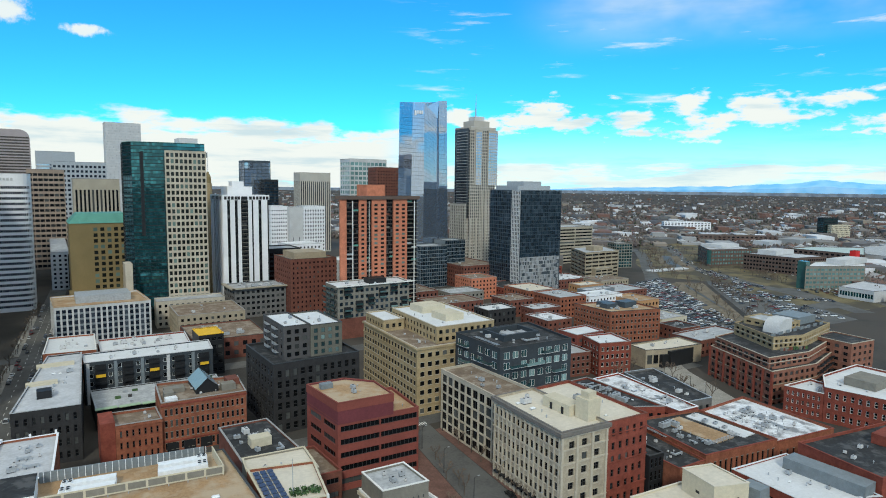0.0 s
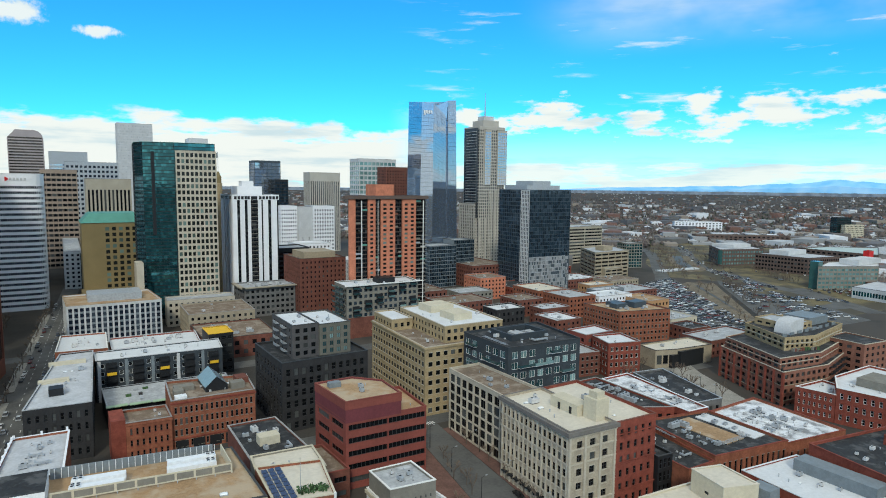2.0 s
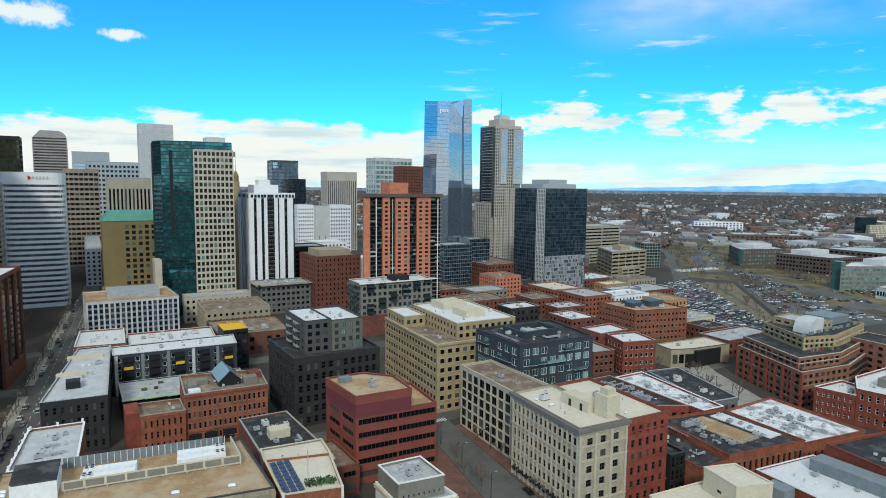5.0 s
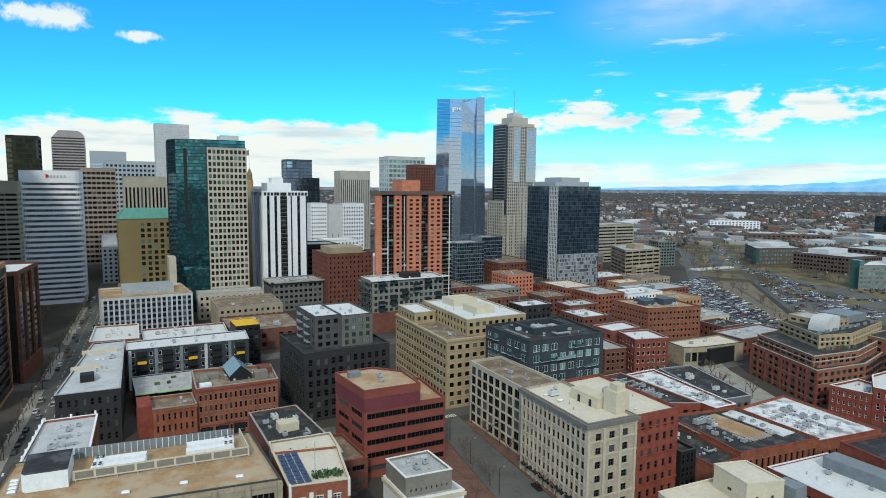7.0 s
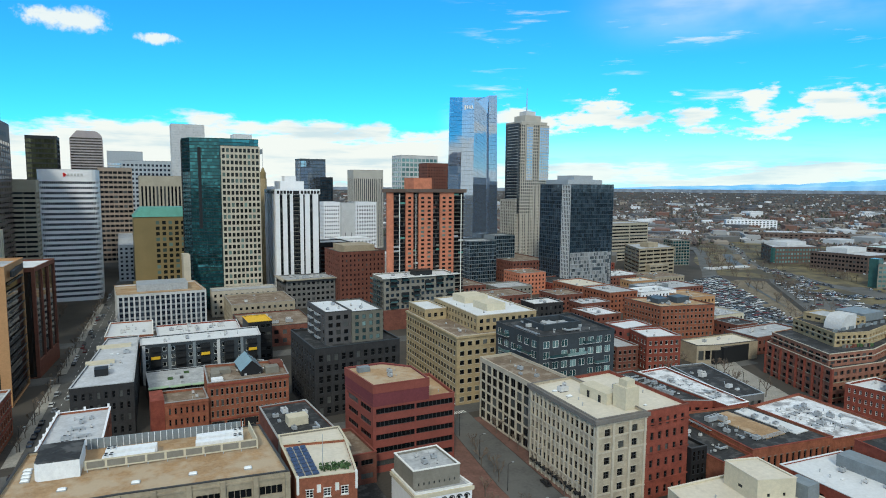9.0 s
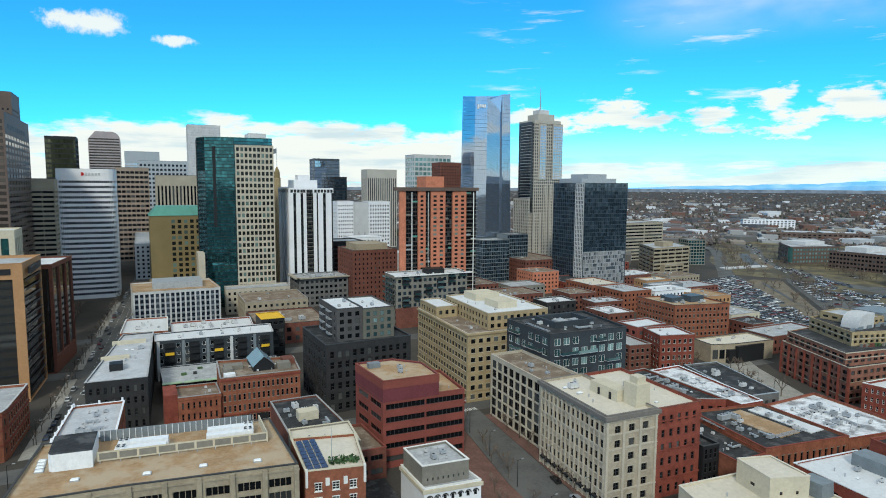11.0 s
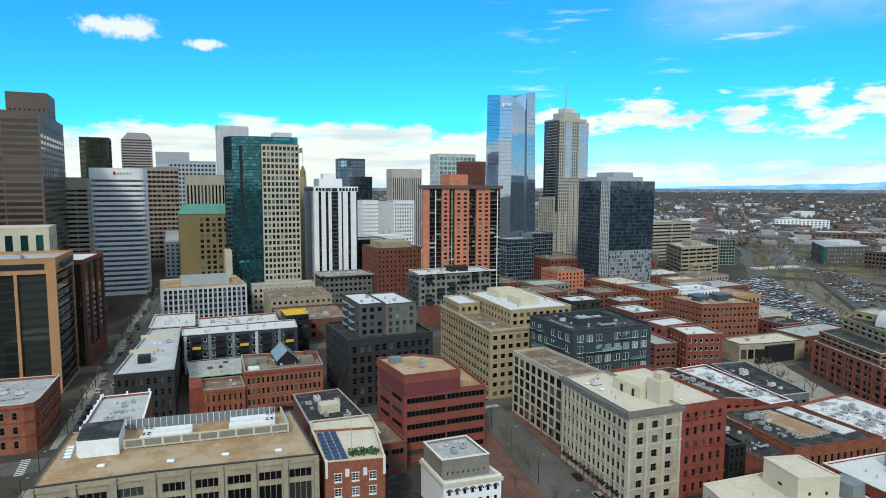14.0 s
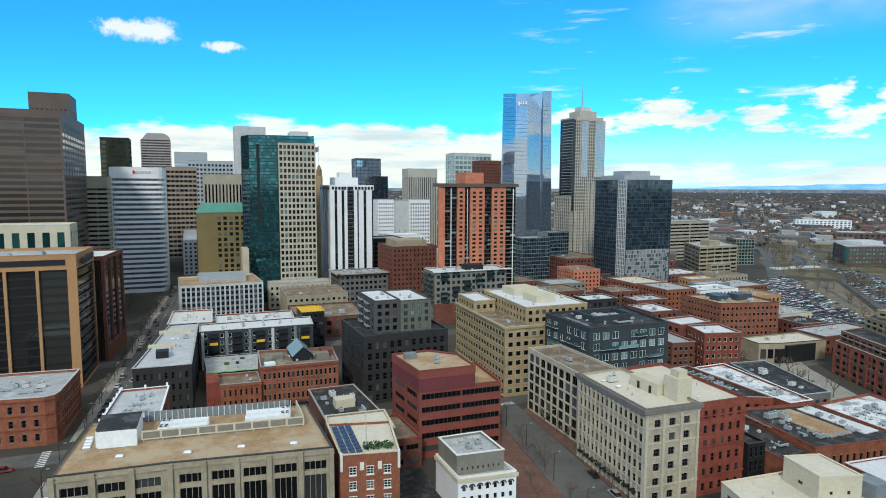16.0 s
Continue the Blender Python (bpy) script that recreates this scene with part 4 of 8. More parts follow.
slanted("screen_wall", "metal_blue", (-4.0, 161.6), (31.5, 156.9), 26.4, 29.0, 0.25, "grey-blue ribbed screen wall")
slanted("screen_wall", "cream", (-4.2, 148.0), (33.2, 143.2), 26.95, 29.1, 0.25, "cream plant screen")
slanted("screen_wall", "cream", (33.2, 143.2), (33.4, 155.8), 26.6, 29.1, 0.25, "cream plant screen")
for k in range(26):
    x = -3.2 + k * 1.4
    y = 161.5 - (x + 4.0) * 0.1324
    slanted("screen_rib", "metal_white", (x, y - 0.12), (x + 0.14, y - 0.14), 26.5, 29.05, 0.1)
for k in range(9):
    x = -3.6 + k * 4.1
    y = 148.0 - (x + 4.2) * 0.1283
    slanted("screen_panel", "taupe", (x, y - 0.04), (x + 3.6, y - 0.50), 27.3, 28.8, 0.05)
    slanted("screen_leg", "metal_grey", (x, y), (x + 0.2, y - 0.03), 26.3, 27.0, 0.15)
ring = [(-13.5, 148.6), (-12.8, 147.6), (-4.8, 146.6), (-4.2, 158.6), (-13.2, 159.4)]
s = Shape()
s.prism(ring, 26.4, 30.4, 0, 1)
part("stair_block", s, [M["metal_white"], M["roof_dark"]], tan, "white stair block with dark roof", at=pose(-tan["cx"], -tan["cy"], 0))

# small brick block with solar panels, and the dark roof behind it
P = [(38.6, 127.6), (52.2, 124.6), (56.0, 143.8), (39.8, 147.8)]
small, _ = building("brick_corner_building", "small orange brick building with stone trim and pale roof", P, 24.5, "brick_orange", "roof_cream",
    {0: style(3, 6, 0.42, 0.55, 0.9, 0.9, 0.4, 2.4, 0.3, "frame_white", bars=(2, 3), sill="white_trim"), 1: style(4, 6, 0.4, 0.5, 0.9, 0.9, 0.4, 2.4, 0.3, "frame_white", bars=(2, 3))}, rim="cream", parapet=0.7)
for x, y in ((38.9, 127.4), (52.0, 124.5)):
    solid_part(small, "corner_stone", "white_trim", [(x - 0.3, y - 0.15, 20.5, x + 0.25, y + 0.4, 24.9)], "pale stone corner pier")
for t in (0.36, 0.66):
    x, y = 38.6 + t * 13.6, 127.6 - t * 3.0
    solid_part(small, "keystone", "white_trim", [(x - 0.45, y - 0.3, 20.6, x + 0.45, y + 0.2, 22.4)])
P = [(40.5, 148.0), (58.0, 145.5), (59.4, 160.0), (42.2, 161.5)]
b, _ = building("flat_roof_building", "low building with pale cream flat roof", P, 21.5, "taupe", "roof_cream", {1: style(4, 4, 0.4, 0.5)}, rim="cream", parapet=0.5)
P = [(42.4, 161.7), (59.4, 160.3), (58.0, 190.6), (42.8, 190.6)]
b, _ = building("dark_roof_building", "brick building with dark bitumen roof and pale coping", P, 20.0, "brick_brown", "roof_dark", {1: style(7, 4, 0.4, 0.5), 0: style(3, 4, 0.4, 0.5)}, rim="coping_grey", parapet=0.6)
solid_part(b, "penthouse", "cream", [(47.5, 171.0, 19.2, 53.5, 175.0, 22.0)])

P = [(70.8, 132.0), (87.0, 130.0), (85.6, 147.0), (70.8, 147.6)]
sm, _ = building("white_arcade_building", "small building with white arched front and grey roof", P, 11.0, "white_paint", "roof_grey",
    {0: style(7, 3, 0.42, 0.5, 0.5, 0.5, 0.3, 1.8, 0.3, "frame_dark", bars=(1, 2))}, rim="white_trim", parapet=0.6)
block(sm, [(71.4, 134.4), (84.8, 133.0), (84.6, 146.6), (71.4, 147.2)], 10.2, 16.0, "taupe", "roof_grey", {0: style(8, 1, 0.3, 0.3, 0.8, 0.8, 0.4, 2.6, 0.15)}, rim="white_trim", parapet=0.7)
band(sm, P, 9.5, 10.6, 0.4, "cream", "cornice", "cream projecting cornice", {0, 3})

# red brick corner house and the black glass tower across the street
P = [(-62.0, 229.5), (-38.0, 225.8), (-35.2, 227.0), (-34.2, 230.5), (-32.0, 257.5), (-62.0, 261.0)]
corner, _ = building("red_brick_corner_house", "three-storey orange-red brick corner building with pale roof", P, 16.8, "brick_orange", "roof_grey",
    {0: style(6, 3, 0.34, 0.52, 0.8, 0.8, 0.7, 1.6, 0.25, bars=(1, 2), sill="taupe"), 2: style(1, 3, 0.4, 0.45, 0.6, 0.6, 0.7, 1.6, 0.25, bars=(1, 2)), 3: style(9, 3, 0.46, 0.55, 0.8, 0.8, 0.7, 1.6, 0.25, bars=(1, 2), sill="taupe")}, rim="pale_grey")
for z in (5.6, 10.4, 15.2):
    band(corner, P, z, z + 0.4, 0.25, "brick_red", "string_course", "", {0, 1, 2, 3})

P = [(-96.0, 290.0), (-36.0, 290.0), (-33.6, 324.0), (-96.0, 326.0)]
tower, _ = building("black_glass_office", "black glass office block with orange stone frame", P, 58.0, "orange_frame", "roof_grey",
    {0: style(5, 1, 0.90, 0.999, 0.2, 3.0, 0.0, 6.5, 1.2, glazing="black", single=False), 1: style(1, 1, 0.97, 0.999, 0.3, 0.3, 0.3, 6.5, 0.5, glazing="black", single=False)}, rim="orange_frame", parapet=1.2)
solid_part(tower, "attic_band", "metal_dark", [(-95, 289.75, 53.4, -40, 290.1, 55.8), (-34.6, 293, 53.4, -33.2, 321, 55.8)], "dark attic windows")
for k in range(14):
    solid_part(tower, "spandrel", "metal_dark", [(-95.5, 291.0, 3.4 + k * 3.68, -39.5, 291.16, 4.3 + k * 3.68)])
P = [(-62.0, 330.5), (-30.2, 330.5), (-25.0, 368.0), (-62.0, 368.0)]
b, _ = building("brown_glass_office", "dark glass office with rust-brown frame and pale roof", P, 52.5, "rust", "roof_white",
    {0: style(4, 1, 0.84, 0.999, 0.6, 0.8, 0.4, 2.0, 0.8, glazing="black", single=False), 1: style(3, 1, 0.9, 0.999, 0.8, 0.8, 8.0, 2.0, 0.8, glazing="black", single=False)}, rim="rust", parapet=0.8)

for k in range(13):
    part("spandrel", (lambda q: (q.prism([(-35.4 - tower["cx"], 291.5 - tower["cy"]), (-33.6 - tower["cx"], 322.5 - tower["cy"]), (-33.7 - tower["cx"], 322.5 - tower["cy"]), (-35.5 - tower["cx"], 291.5 - tower["cy"])], 3.4 + k * 3.9, 4.2 + k * 3.9), q)[1])(Shape()), M["dark_trim"], tower)
# pale strips on the apartment front, shop awnings and the white arcade's arches
for k in range(5):
    x = 12.2 + k * 10.6
    y = 296.0 - (x - 11.6) * 0.0573
    solid_part(cond, "pale_strip", "pale_grey" if k in (0, 3) else "metal_blue", [(x, y - 0.2, 0.2, x + 1.3, y + 0.2, 18.4)], "grey cladding strip")
for k in range(9):
    y = 120.5 + k * 3.4
    x = 119.5 + (y - 117.8) * 0.073
    solid_part(stone_block, "awning", "metal_dark", [(x - 1.1, y, 2.9, x - 0.05, y + 2.2, 3.3)], "dark shop awning", 0.0)
for k in range(7):
    t = (k + 0.5) / 7
    x, y = 70.8 + 0.5 + t * 15.2, 132.0 - 0.06 - t * 1.9
    s = Shape()
    for a in range(8):
        a0, a1 = math.pi * a / 8, math.pi * (a + 1) / 8
        p = lambda ang, r: (x + r * math.cos(ang), y - 0.12 - (r * math.cos(ang)) * 0.12, 8.0 + r * math.sin(ang))
        s.face([p(a0, 0.62), p(a0, 0.95), p(a1, 0.95), p(a1, 0.62)])
    part("arch", s, M["dark_trim"], sm, at=pose(-sm["cx"], -sm["cy"], 0))

# ---- middle distance ----
def plain_building(name, label, poly, h, wall, roof, n0, n1, f, glazing="joined", w=0.5, hh=0.5, rim="dark_trim", side=3, single=False, frame="frame_dark", depth=0.3, low=0.6, high=1.4, group="", parapet=0.8, w1=None):
    st = lambda n, ww: style(n, f, ww, hh, 0.6, 0.6, low, high, depth, frame, glazing if not single else "window", (1, 1), single, sill="taupe" if single else None)
    faces = {}
    if n0:
        faces[0] = st(n0, w)
    if n1:
        faces[side] = st(n1, w1 or w)
    return building(name, label, poly, h, wall, roof, faces, rim=rim, group=group, parapet=parapet)[0]


redw = plain_building("red_brick_shop_building", "three-storey red brick building with white roof", [(233.5, 208.0), (251.5, 203.0), (256.5, 221.0), (239.0, 224.6)], 18.0, "brick_red", "roof_white", 6, 5, 4, single=True, frame="frame_white", rim="coping_grey")
plain_building("red_brick_shop_building", "two-storey red brick building with small white cornice", [(221.5, 216.0), (234.0, 214.0), (237.0, 236.0), (225.0, 238.0)], 12.5, "brick_brown", "roof_grey", 4, 6, 3, single=True, frame="frame_dark", rim="coping_grey")
plain_building("rose_painted_building", "rose-painted brick building with bright white roof", [(236.5, 226.5), (257.0, 227.0), (259.0, 242.0), (237.0, 241.5)], 18.0, "brick_rose", "roof_white", 4, 3, 4, rim="coping_grey")
bigred = plain_building("long_red_brick_office", "long orange-red brick office with rows of small square windows", [(291.0, 252.0), (327.0, 243.0), (331.0, 273.0), (292.0, 284.0)], 20.5, "brick_orange", "roof_tan", 13, 12, 5, single=True, w=0.46, hh=0.46)
solid_part(bigred, "plant_room", "slate_frame", [(299, 262, 19.6, 309, 268, 22.6), (311, 258, 19.6, 322, 266, 23.4), (303, 270, 19.6, 312, 275, 22.2)], "dark rooftop plant")
cafe = plain_building("low_curved_pavilion", "low black and tan pavilion with cream roof", [(268.0, 206.5), (280.0, 202.5), (307.0, 199.5), (310.0, 217.0), (270.0, 219.5)], 10.0, "tan_stone", "roof_cream", 3, 0, 1, single=True, w=0.8, hh=0.6)
solid_part(cafe, "dark_front", "metal_dark", [(281, 200.2, 0, 307.5, 202.5, 8.8), (276, 201.6, 0, 281, 204.5, 7.2)], "black panelled front")

# stepped brick apartments with buff upper storeys
P = [(266.0, 146.0), (297.0, 142.0), (332.0, 150.0), (332.0, 190.0), (284.0, 188.0)]
big = dict(frame="frame_dark", bars=(2, 1))
step, _ = building("stepped_brick_apartments", "stepped red brick and buff apartment building with roof terraces", P, 17.5, "brick_flat", "roof_dark",
    {0: style(8, 5, 0.62, 0.56, 0.6, 0.6, 0.3, 0.9, 0.5, **big), 4: style(11, 5, 0.66, 0.56, 0.6, 0.6, 0.3, 0.9, 0.5, **big), 1: style(8, 5, 0.66, 0.6, depth=1.2)}, rim="beige_light")
T2 = [(269.4, 149.6), (297.0, 145.6), (330.0, 152.0), (330.0, 188.0), (286.0, 187.0)]
block(step, T2, 16.7, 22.4, "brick_flat", "roof_dark", {0: style(7, 2, 0.66, 0.6, **big), 4: style(9, 2, 0.7, 0.6, **big), 1: style(8, 2, 0.66, 0.6, depth=1.2)}, rim="beige_light")
T3 = [(286.0, 157.0), (304.0, 152.0), (345.0, 159.0), (345.0, 188.0), (301.0, 186.0)]
block(step, T3, 21.8, 28.2, "brick_yellow", "roof_dark", {0: style(6, 2, 0.62, 0.6, depth=0.6, **big), 4: style(7, 2, 0.66, 0.6, depth=0.6, **big), 1: style(11, 2, 0.6, 0.6, depth=0.8)}, rim="brick_yellow")
T4 = [(304.0, 164.0), (322.0, 163.0), (322.0, 184.0), (306.0, 184.0)]
block(step, T4, 27.6, 31.2, "brick_yellow", "roof_grey", {0: style(5, 1, 0.6, 0.6), 3: style(4, 1, 0.6, 0.6)}, rim="brick_yellow")
block(step, [(324.0, 139.0), (343.0, 137.0), (345.0, 157.5), (326.0, 157.5)], 0.0, 24.0, "brick_flat", "roof_dark", {0: style(4, 7, 0.45, 0.5), 3: style(4, 7, 0.5, 0.5)}, rim="beige_light")
for z in (4.2, 11.0):
    band(step, P, z, z + 0.3, 0.2, "tan_stone", "string_course", "", {0, 1, 4})
band(step, T2, 19.6, 19.9, 0.2, "beige_light", "string_course", "", {0, 1, 4})
band(step, T3, 25.0, 25.3, 0.2, "beige_light", "string_course", "", {0, 1, 4})
for k in range(9):
    t = k / 8
    x, y = 284.0 + (266.0 - 284.0) * t, 188.0 + (146.0 - 188.0) * t
    solid_part(step, "pier", "brick_red", [(x - 0.5, y - 0.5, 0, x + 0.5, y + 0.5, 17.2)])
for k in range(6):
    for j in range(5):
        x = 300 + k * 5.2
        y = 142.0 + (x - 297.0) * 0.2286
        s = Shape()
        s.box(x, y - 1.3, 2.6 + j * 3.2, x + 3.2, y + 0.6, 2.8 + j * 3.2)
        s.box(x, y - 1.35, 2.8 + j * 3.2, x + 3.2, y - 1.27, 3.8 + j * 3.2)
        part("balcony", s, M["metal_dark"], step, at=pose(-step["cx"], -step["cy"], 0))
s = Shape()
for k in range(12):
    a0, a1 = math.pi * k / 24, math.pi * (k + 1) / 24
    p = lambda a, y: (301 - 6.0 * math.cos(a) + 1.0, y, 27.6 + 7.0 * math.sin(a))
    s.face([p(a0, 160), p(a0, 168), p(a1, 168), p(a1, 160)])
    s.face([(302, 160, 27.6), p(a0, 160), p(a1, 160)])
    s.face([(302, 168, 27.6), p(a1, 168), p(a0, 168)])
s.box(302, 160, 27.6, 308, 168, 34.6)
part("vaulted_penthouse", s, M["pale_grey"], step, "pale grey quarter-vaulted roof room", at=pose(-step["cx"], -step["cy"], 0))
solid_part(step, "plant_room", "metal_blue", [(326, 166, 27.6, 344, 180, 31.6)], "blue-grey rooftop plant")
rb = random.Random(4)
for k in range(60):
    t = rb.random()
    if k % 2:
        x, y, z = 269.0 + 17 * t + rb.uniform(0.8, 1.6), 149.0 + 37 * t, 16.6
    else:
        x, y, z = 288.0 + 14 * t, 151.5 - 4 * t + rb.uniform(2.0, 3.0), 21.9
    w, d = rb.uniform(0.8, 2.2), rb.uniform(0.6, 1.4)
    solid_part(step, "planter", rb.choice(("brick_brown", "shrub", "taupe", "metal_dark")), [(x, y, z, x + w, y + d, z + rb.uniform(0.7, 1.5))])
for k in range(8):
    x = 288 + k * 7.0
    solid_part(step, "terrace_screen", "metal_blue", [(x, 159.0 + k * 0.2, 27.6, x + 3.5, 159.3 + k * 0.2, 29.2)], "glass terrace screen")
step.location += Vector((3.5, -6.6, -1.8))

# low brick row with arched windows, flat roofs behind it
P = [(160.6, 108.0), (173.0, 107.6), (178.0, 140.0), (162.8, 140.0)]
b = plain_building("brick_row_building", "low brick building with dark flat roof", P, 10.5, "brick_orange", "roof_dark", 4, 0, 2, single=True, rim="brick_red", w=0.35)
P = [(173.1, 107.6), (205.8, 102.4), (207.6, 134.0), (178.1, 140.0)]
b = plain_building("brick_row_building", "long low brick building with tall narrow windows and dark roof", P, 12.0, "brick_orange", "roof_dark", 13, 0, 1, single=True, rim="brick_red", w=0.42, hh=0.6, low=2.5)
solid_part(b, "roof_strip", "roof_tan", [(186, 112, 11.2, 196, 134, 11.5)], "tan gravel roof terrace")
solid_part(b, "roof_strip", "roof_white", [(198.5, 110, 11.2, 205, 133, 11.5)], "pale membrane strip")
P = [(206.0, 102.4), (235.5, 98.0), (239.5, 135.0), (208.0, 134.5)]
b = plain_building("brick_row_building", "low brick building with wide white roof", P, 11.0, "brick_orange", "roof_patchy", 9, 0, 1, single=True, rim="brick_red", w=0.3, hh=0.5)
P = [(180.0, 152.0), (198.4, 142.0), (199.6, 184.0), (180.0, 184.0)]
b = plain_building("dark_roof_row", "low building with dark roof crowded by machinery", P, 12.5, "brick_red", "roof_dark", 6, 5, 2, rim="coping_grey")
P = [(199.0, 136.0), (209.5, 135.2), (216.5, 181.0), (200.2, 181.0)]
b = plain_building("white_roof_building", "low building with bright white membrane roof", P, 12.5, "brick_red", "roof_patchy", 8, 5, 2, rim="white_paint")
P = [(209.5, 141.5), (225.0, 139.5), (238.0, 178.8), (221.0, 181.6)]
b = plain_building("dark_roof_hall", "low hall with black flat roof", P, 12.0, "grey_panel", "roof_dark", 4, 6, 2, rim="metal_grey")
P = [(157.0, 153.0), (179.0, 152.0), (179.0, 172.5), (157.0, 172.5)]
b = plain_building("flat_roof_annex", "low annex with dark cluttered roof", P, 13.0, "charcoal", "roof_dark", 5, 4, 3, rim="metal_grey")
P = [(163.0, 141.0), (179.0, 140.6), (179.0, 151.5), (163.0, 151.8)]
b = plain_building("flat_roof_annex", "low annex with grey roof", P, 11.0, "brick_brown", "roof_grey", 5, 4, 2)

# tan and white flat roofs in the foreground
P = [(126.0, 84.0), (145.0, 80.0), (163.0, 78.0), (165.0, 99.4), (131.2, 102.6)]
tanr, _ = building("tan_stucco_building", "tan stucco building with cream flat roof", P, 12.0, "cream", "roof_cream", {0: style(4, 3, 0.4, 0.4), 4: style(3, 3, 0.4, 0.4)}, rim="roof_cream", parapet=0.5)
block(tanr, [(145.2, 86.8), (155.4, 83.2), (157.2, 95.4), (147.6, 98.2)], 11.4, 18.0, "cream", "roof_cream", {0: style(2, 1, 0.18, 0.24, 1, 1, 0.5, 2.5, 0.2), 3: style(1, 1, 0.16, 0.24, 1, 1, 0.5, 2.5, 0.2)}, rim="roof_cream", parapet=0.3)
solid_part(tanr, "roof_cabin", "metal_blue", [(158.0, 81.5, 11.6, 163.0, 87.5, 15.5)], "blue-grey metal roof cabin", 0.15)
P = [(165.6, 74.0), (186.8, 64.0), (191.8, 92.4), (167.2, 95.2)]
b, _ = building("white_roof_warehouse", "low warehouse with clean white membrane roof", P, 14.0, "brick_red", "roof_white", {0: style(5, 2, 0.4, 0.4), 3: style(6, 2, 0.4, 0.4)}, rim="roof_white", parapet=0.4)
P = [(188.0, 64.5), (232.0, 58.0), (238.0, 82.0), (193.0, 89.5)]
b, _ = building("red_brick_hall", "red brick hall with black bitumen roof", P, 18.5, "brick_red", "roof_dark", {}, rim="brick_red", parapet=0.8)
solid_part(b, "roof_room", "brick_red", [(214, 66, 17.8, 230, 78, 21.0)])
solid_part(b, "lean_to", "metal_blue", [(181.5, 66.0, 13.6, 187.8, 88.0, 17.0)], "blue-grey metal lean-to")

# two-storey red brick row with white windows
P = [(266.5, 132.2), (269.5, 117.5), (284.0, 117.0), (286.0, 131.0)]
b, _ = building("brick_terrace", "two-storey red brick building with white windows", P, 12.0, "brick_red", "roof_white", {0: style(7, 3, 0.42, 0.55, frame="frame_white", bars=(1, 2))}, rim="white_trim")
P = [(269.6, 117.3), (274.0, 95.0), (318.0, 92.0), (318.0, 126.0), (286.5, 126.0)]
b, _ = building("brick_terrace", "three-storey red brick building with white windows and white roof", P, 15.0, "brick_red", "roof_white", {0: style(8, 3, 0.42, 0.55, frame="frame_white", bars=(1, 2)), 1: style(9, 3, 0.3, 0.5)}, rim="white_trim")
solid_part(b, "roof_room", "taupe", [(283, 104, 14.2, 298, 116, 17.6)], "tan roof room")

# street of low white roofs and the pale office with vertical fins
plain_building("brick_shop", "low red brick shop with white roof", [(-3.4, 336.0), (18.5, 333.0), (20.0, 369.0), (-1.0, 371.0)], 15.5, "brick_orange", "roof_white", 5, 7, 3, side=1, single=True, rim="white_trim")
plain_building("low_shop_row", "row of low shops with white membrane roof", [(20.6, 338.0), (62.0, 336.0), (64.0, 362.0), (21.0, 364.0)], 13.0, "brick_red", "roof_white", 10, 0, 3, rim="pale_grey")
plain_building("low_shop_row", "low brown shop row with cluttered roof", [(64.6, 340.0), (104.0, 338.0), (106.0, 380.0), (65.0, 382.0)], 12.0, "brick_brown", "roof_brown", 8, 0, 2)
fin, _ = building("finned_office", "five-storey office with white vertical fins and tan roof", [(2.5, 411.0), (53.6, 411.0), (51.0, 455.0), (1.0, 452.0)], 24.0, "pale_grey", "roof_tan",
    {0: style(17, 1, 0.66, 0.98, 0.5, 0.5, 0.4, 1.6, 0.5, glazing="strip", single=False), 3: style(4, 6, 0.9, 0.5, 0.4, 0.4, 0.4, 2.0, 0.3, glazing="teal", single=False)}, rim="roof_tan")
for j in range(6):
    solid_part(fin, "spandrel", "metal_blue", [(3.2, 411.25, 1.4 + j * 3.5, 53, 411.42, 2.6 + j * 3.5)])
solid_part(fin, "plant_room", "metal_grey", [(14, 424, 23, 44, 444, 27.5)], "pale grey rooftop plant room")

smallgrey = plain_building("grey_apartment_block", "grey-green apartment block with overhanging flat roof", [(112.0, 440.0), (149.5, 440.0), (151.0, 466.0), (111.0, 466.0)], 22.0, "grey_panel", "roof_grey", 10, 6, 5, rim="metal_grey", w=0.6)
redbrown = plain_building("red_brown_office", "red-brown brick block with tan penthouse", [(150.0, 430.0), (186.0, 430.0), (186.0, 468.0), (150.0, 468.0)], 42.0, "brick_brown", "roof_brown", 11, 8, 11, w=0.35, hh=0.45)
solid_part(redbrown, "penthouse", "tan_stone", [(155, 436, 41, 180, 462, 46)])
gyb = plain_building("grey_balcony_apartments", "grey apartment block with dark balconies and white roof", [(151.0, 347.0), (202.0, 347.0), (205.0, 369.0), (152.0, 369.0)], 33.5, "taupe", "roof_white", 14, 6, 8, glazing="navy", w=0.6, hh=0.55, rim="white_trim")
solid_part(gyb, "base_floor", "brick_brown", [(150.6, 346.4, 0, 202.4, 347.2, 13)], "maroon lower storeys")
for j in range(6):
    for k in range(6):
        if (j * 5 + k * 3) % 4 < 2:
            x, z = 155.0 + k * 8.2, 14.0 + j * 3.4
            s = Shape()
            s.box(x, 345.2, z, x + 4.6, 347.0, z + 0.2)
            s.box(x, 345.15, z + 0.2, x + 4.6, 345.25, z + 1.2, 1)
            s.box(x, 346.7, z + 0.2, x + 4.6, 346.95, z + 2.9, 2)
            part("balcony", s, [M["dark_trim"], G["teal"], M["metal_dark"]], gyb, at=pose(-gyb["cx"], -gyb["cy"], 0))
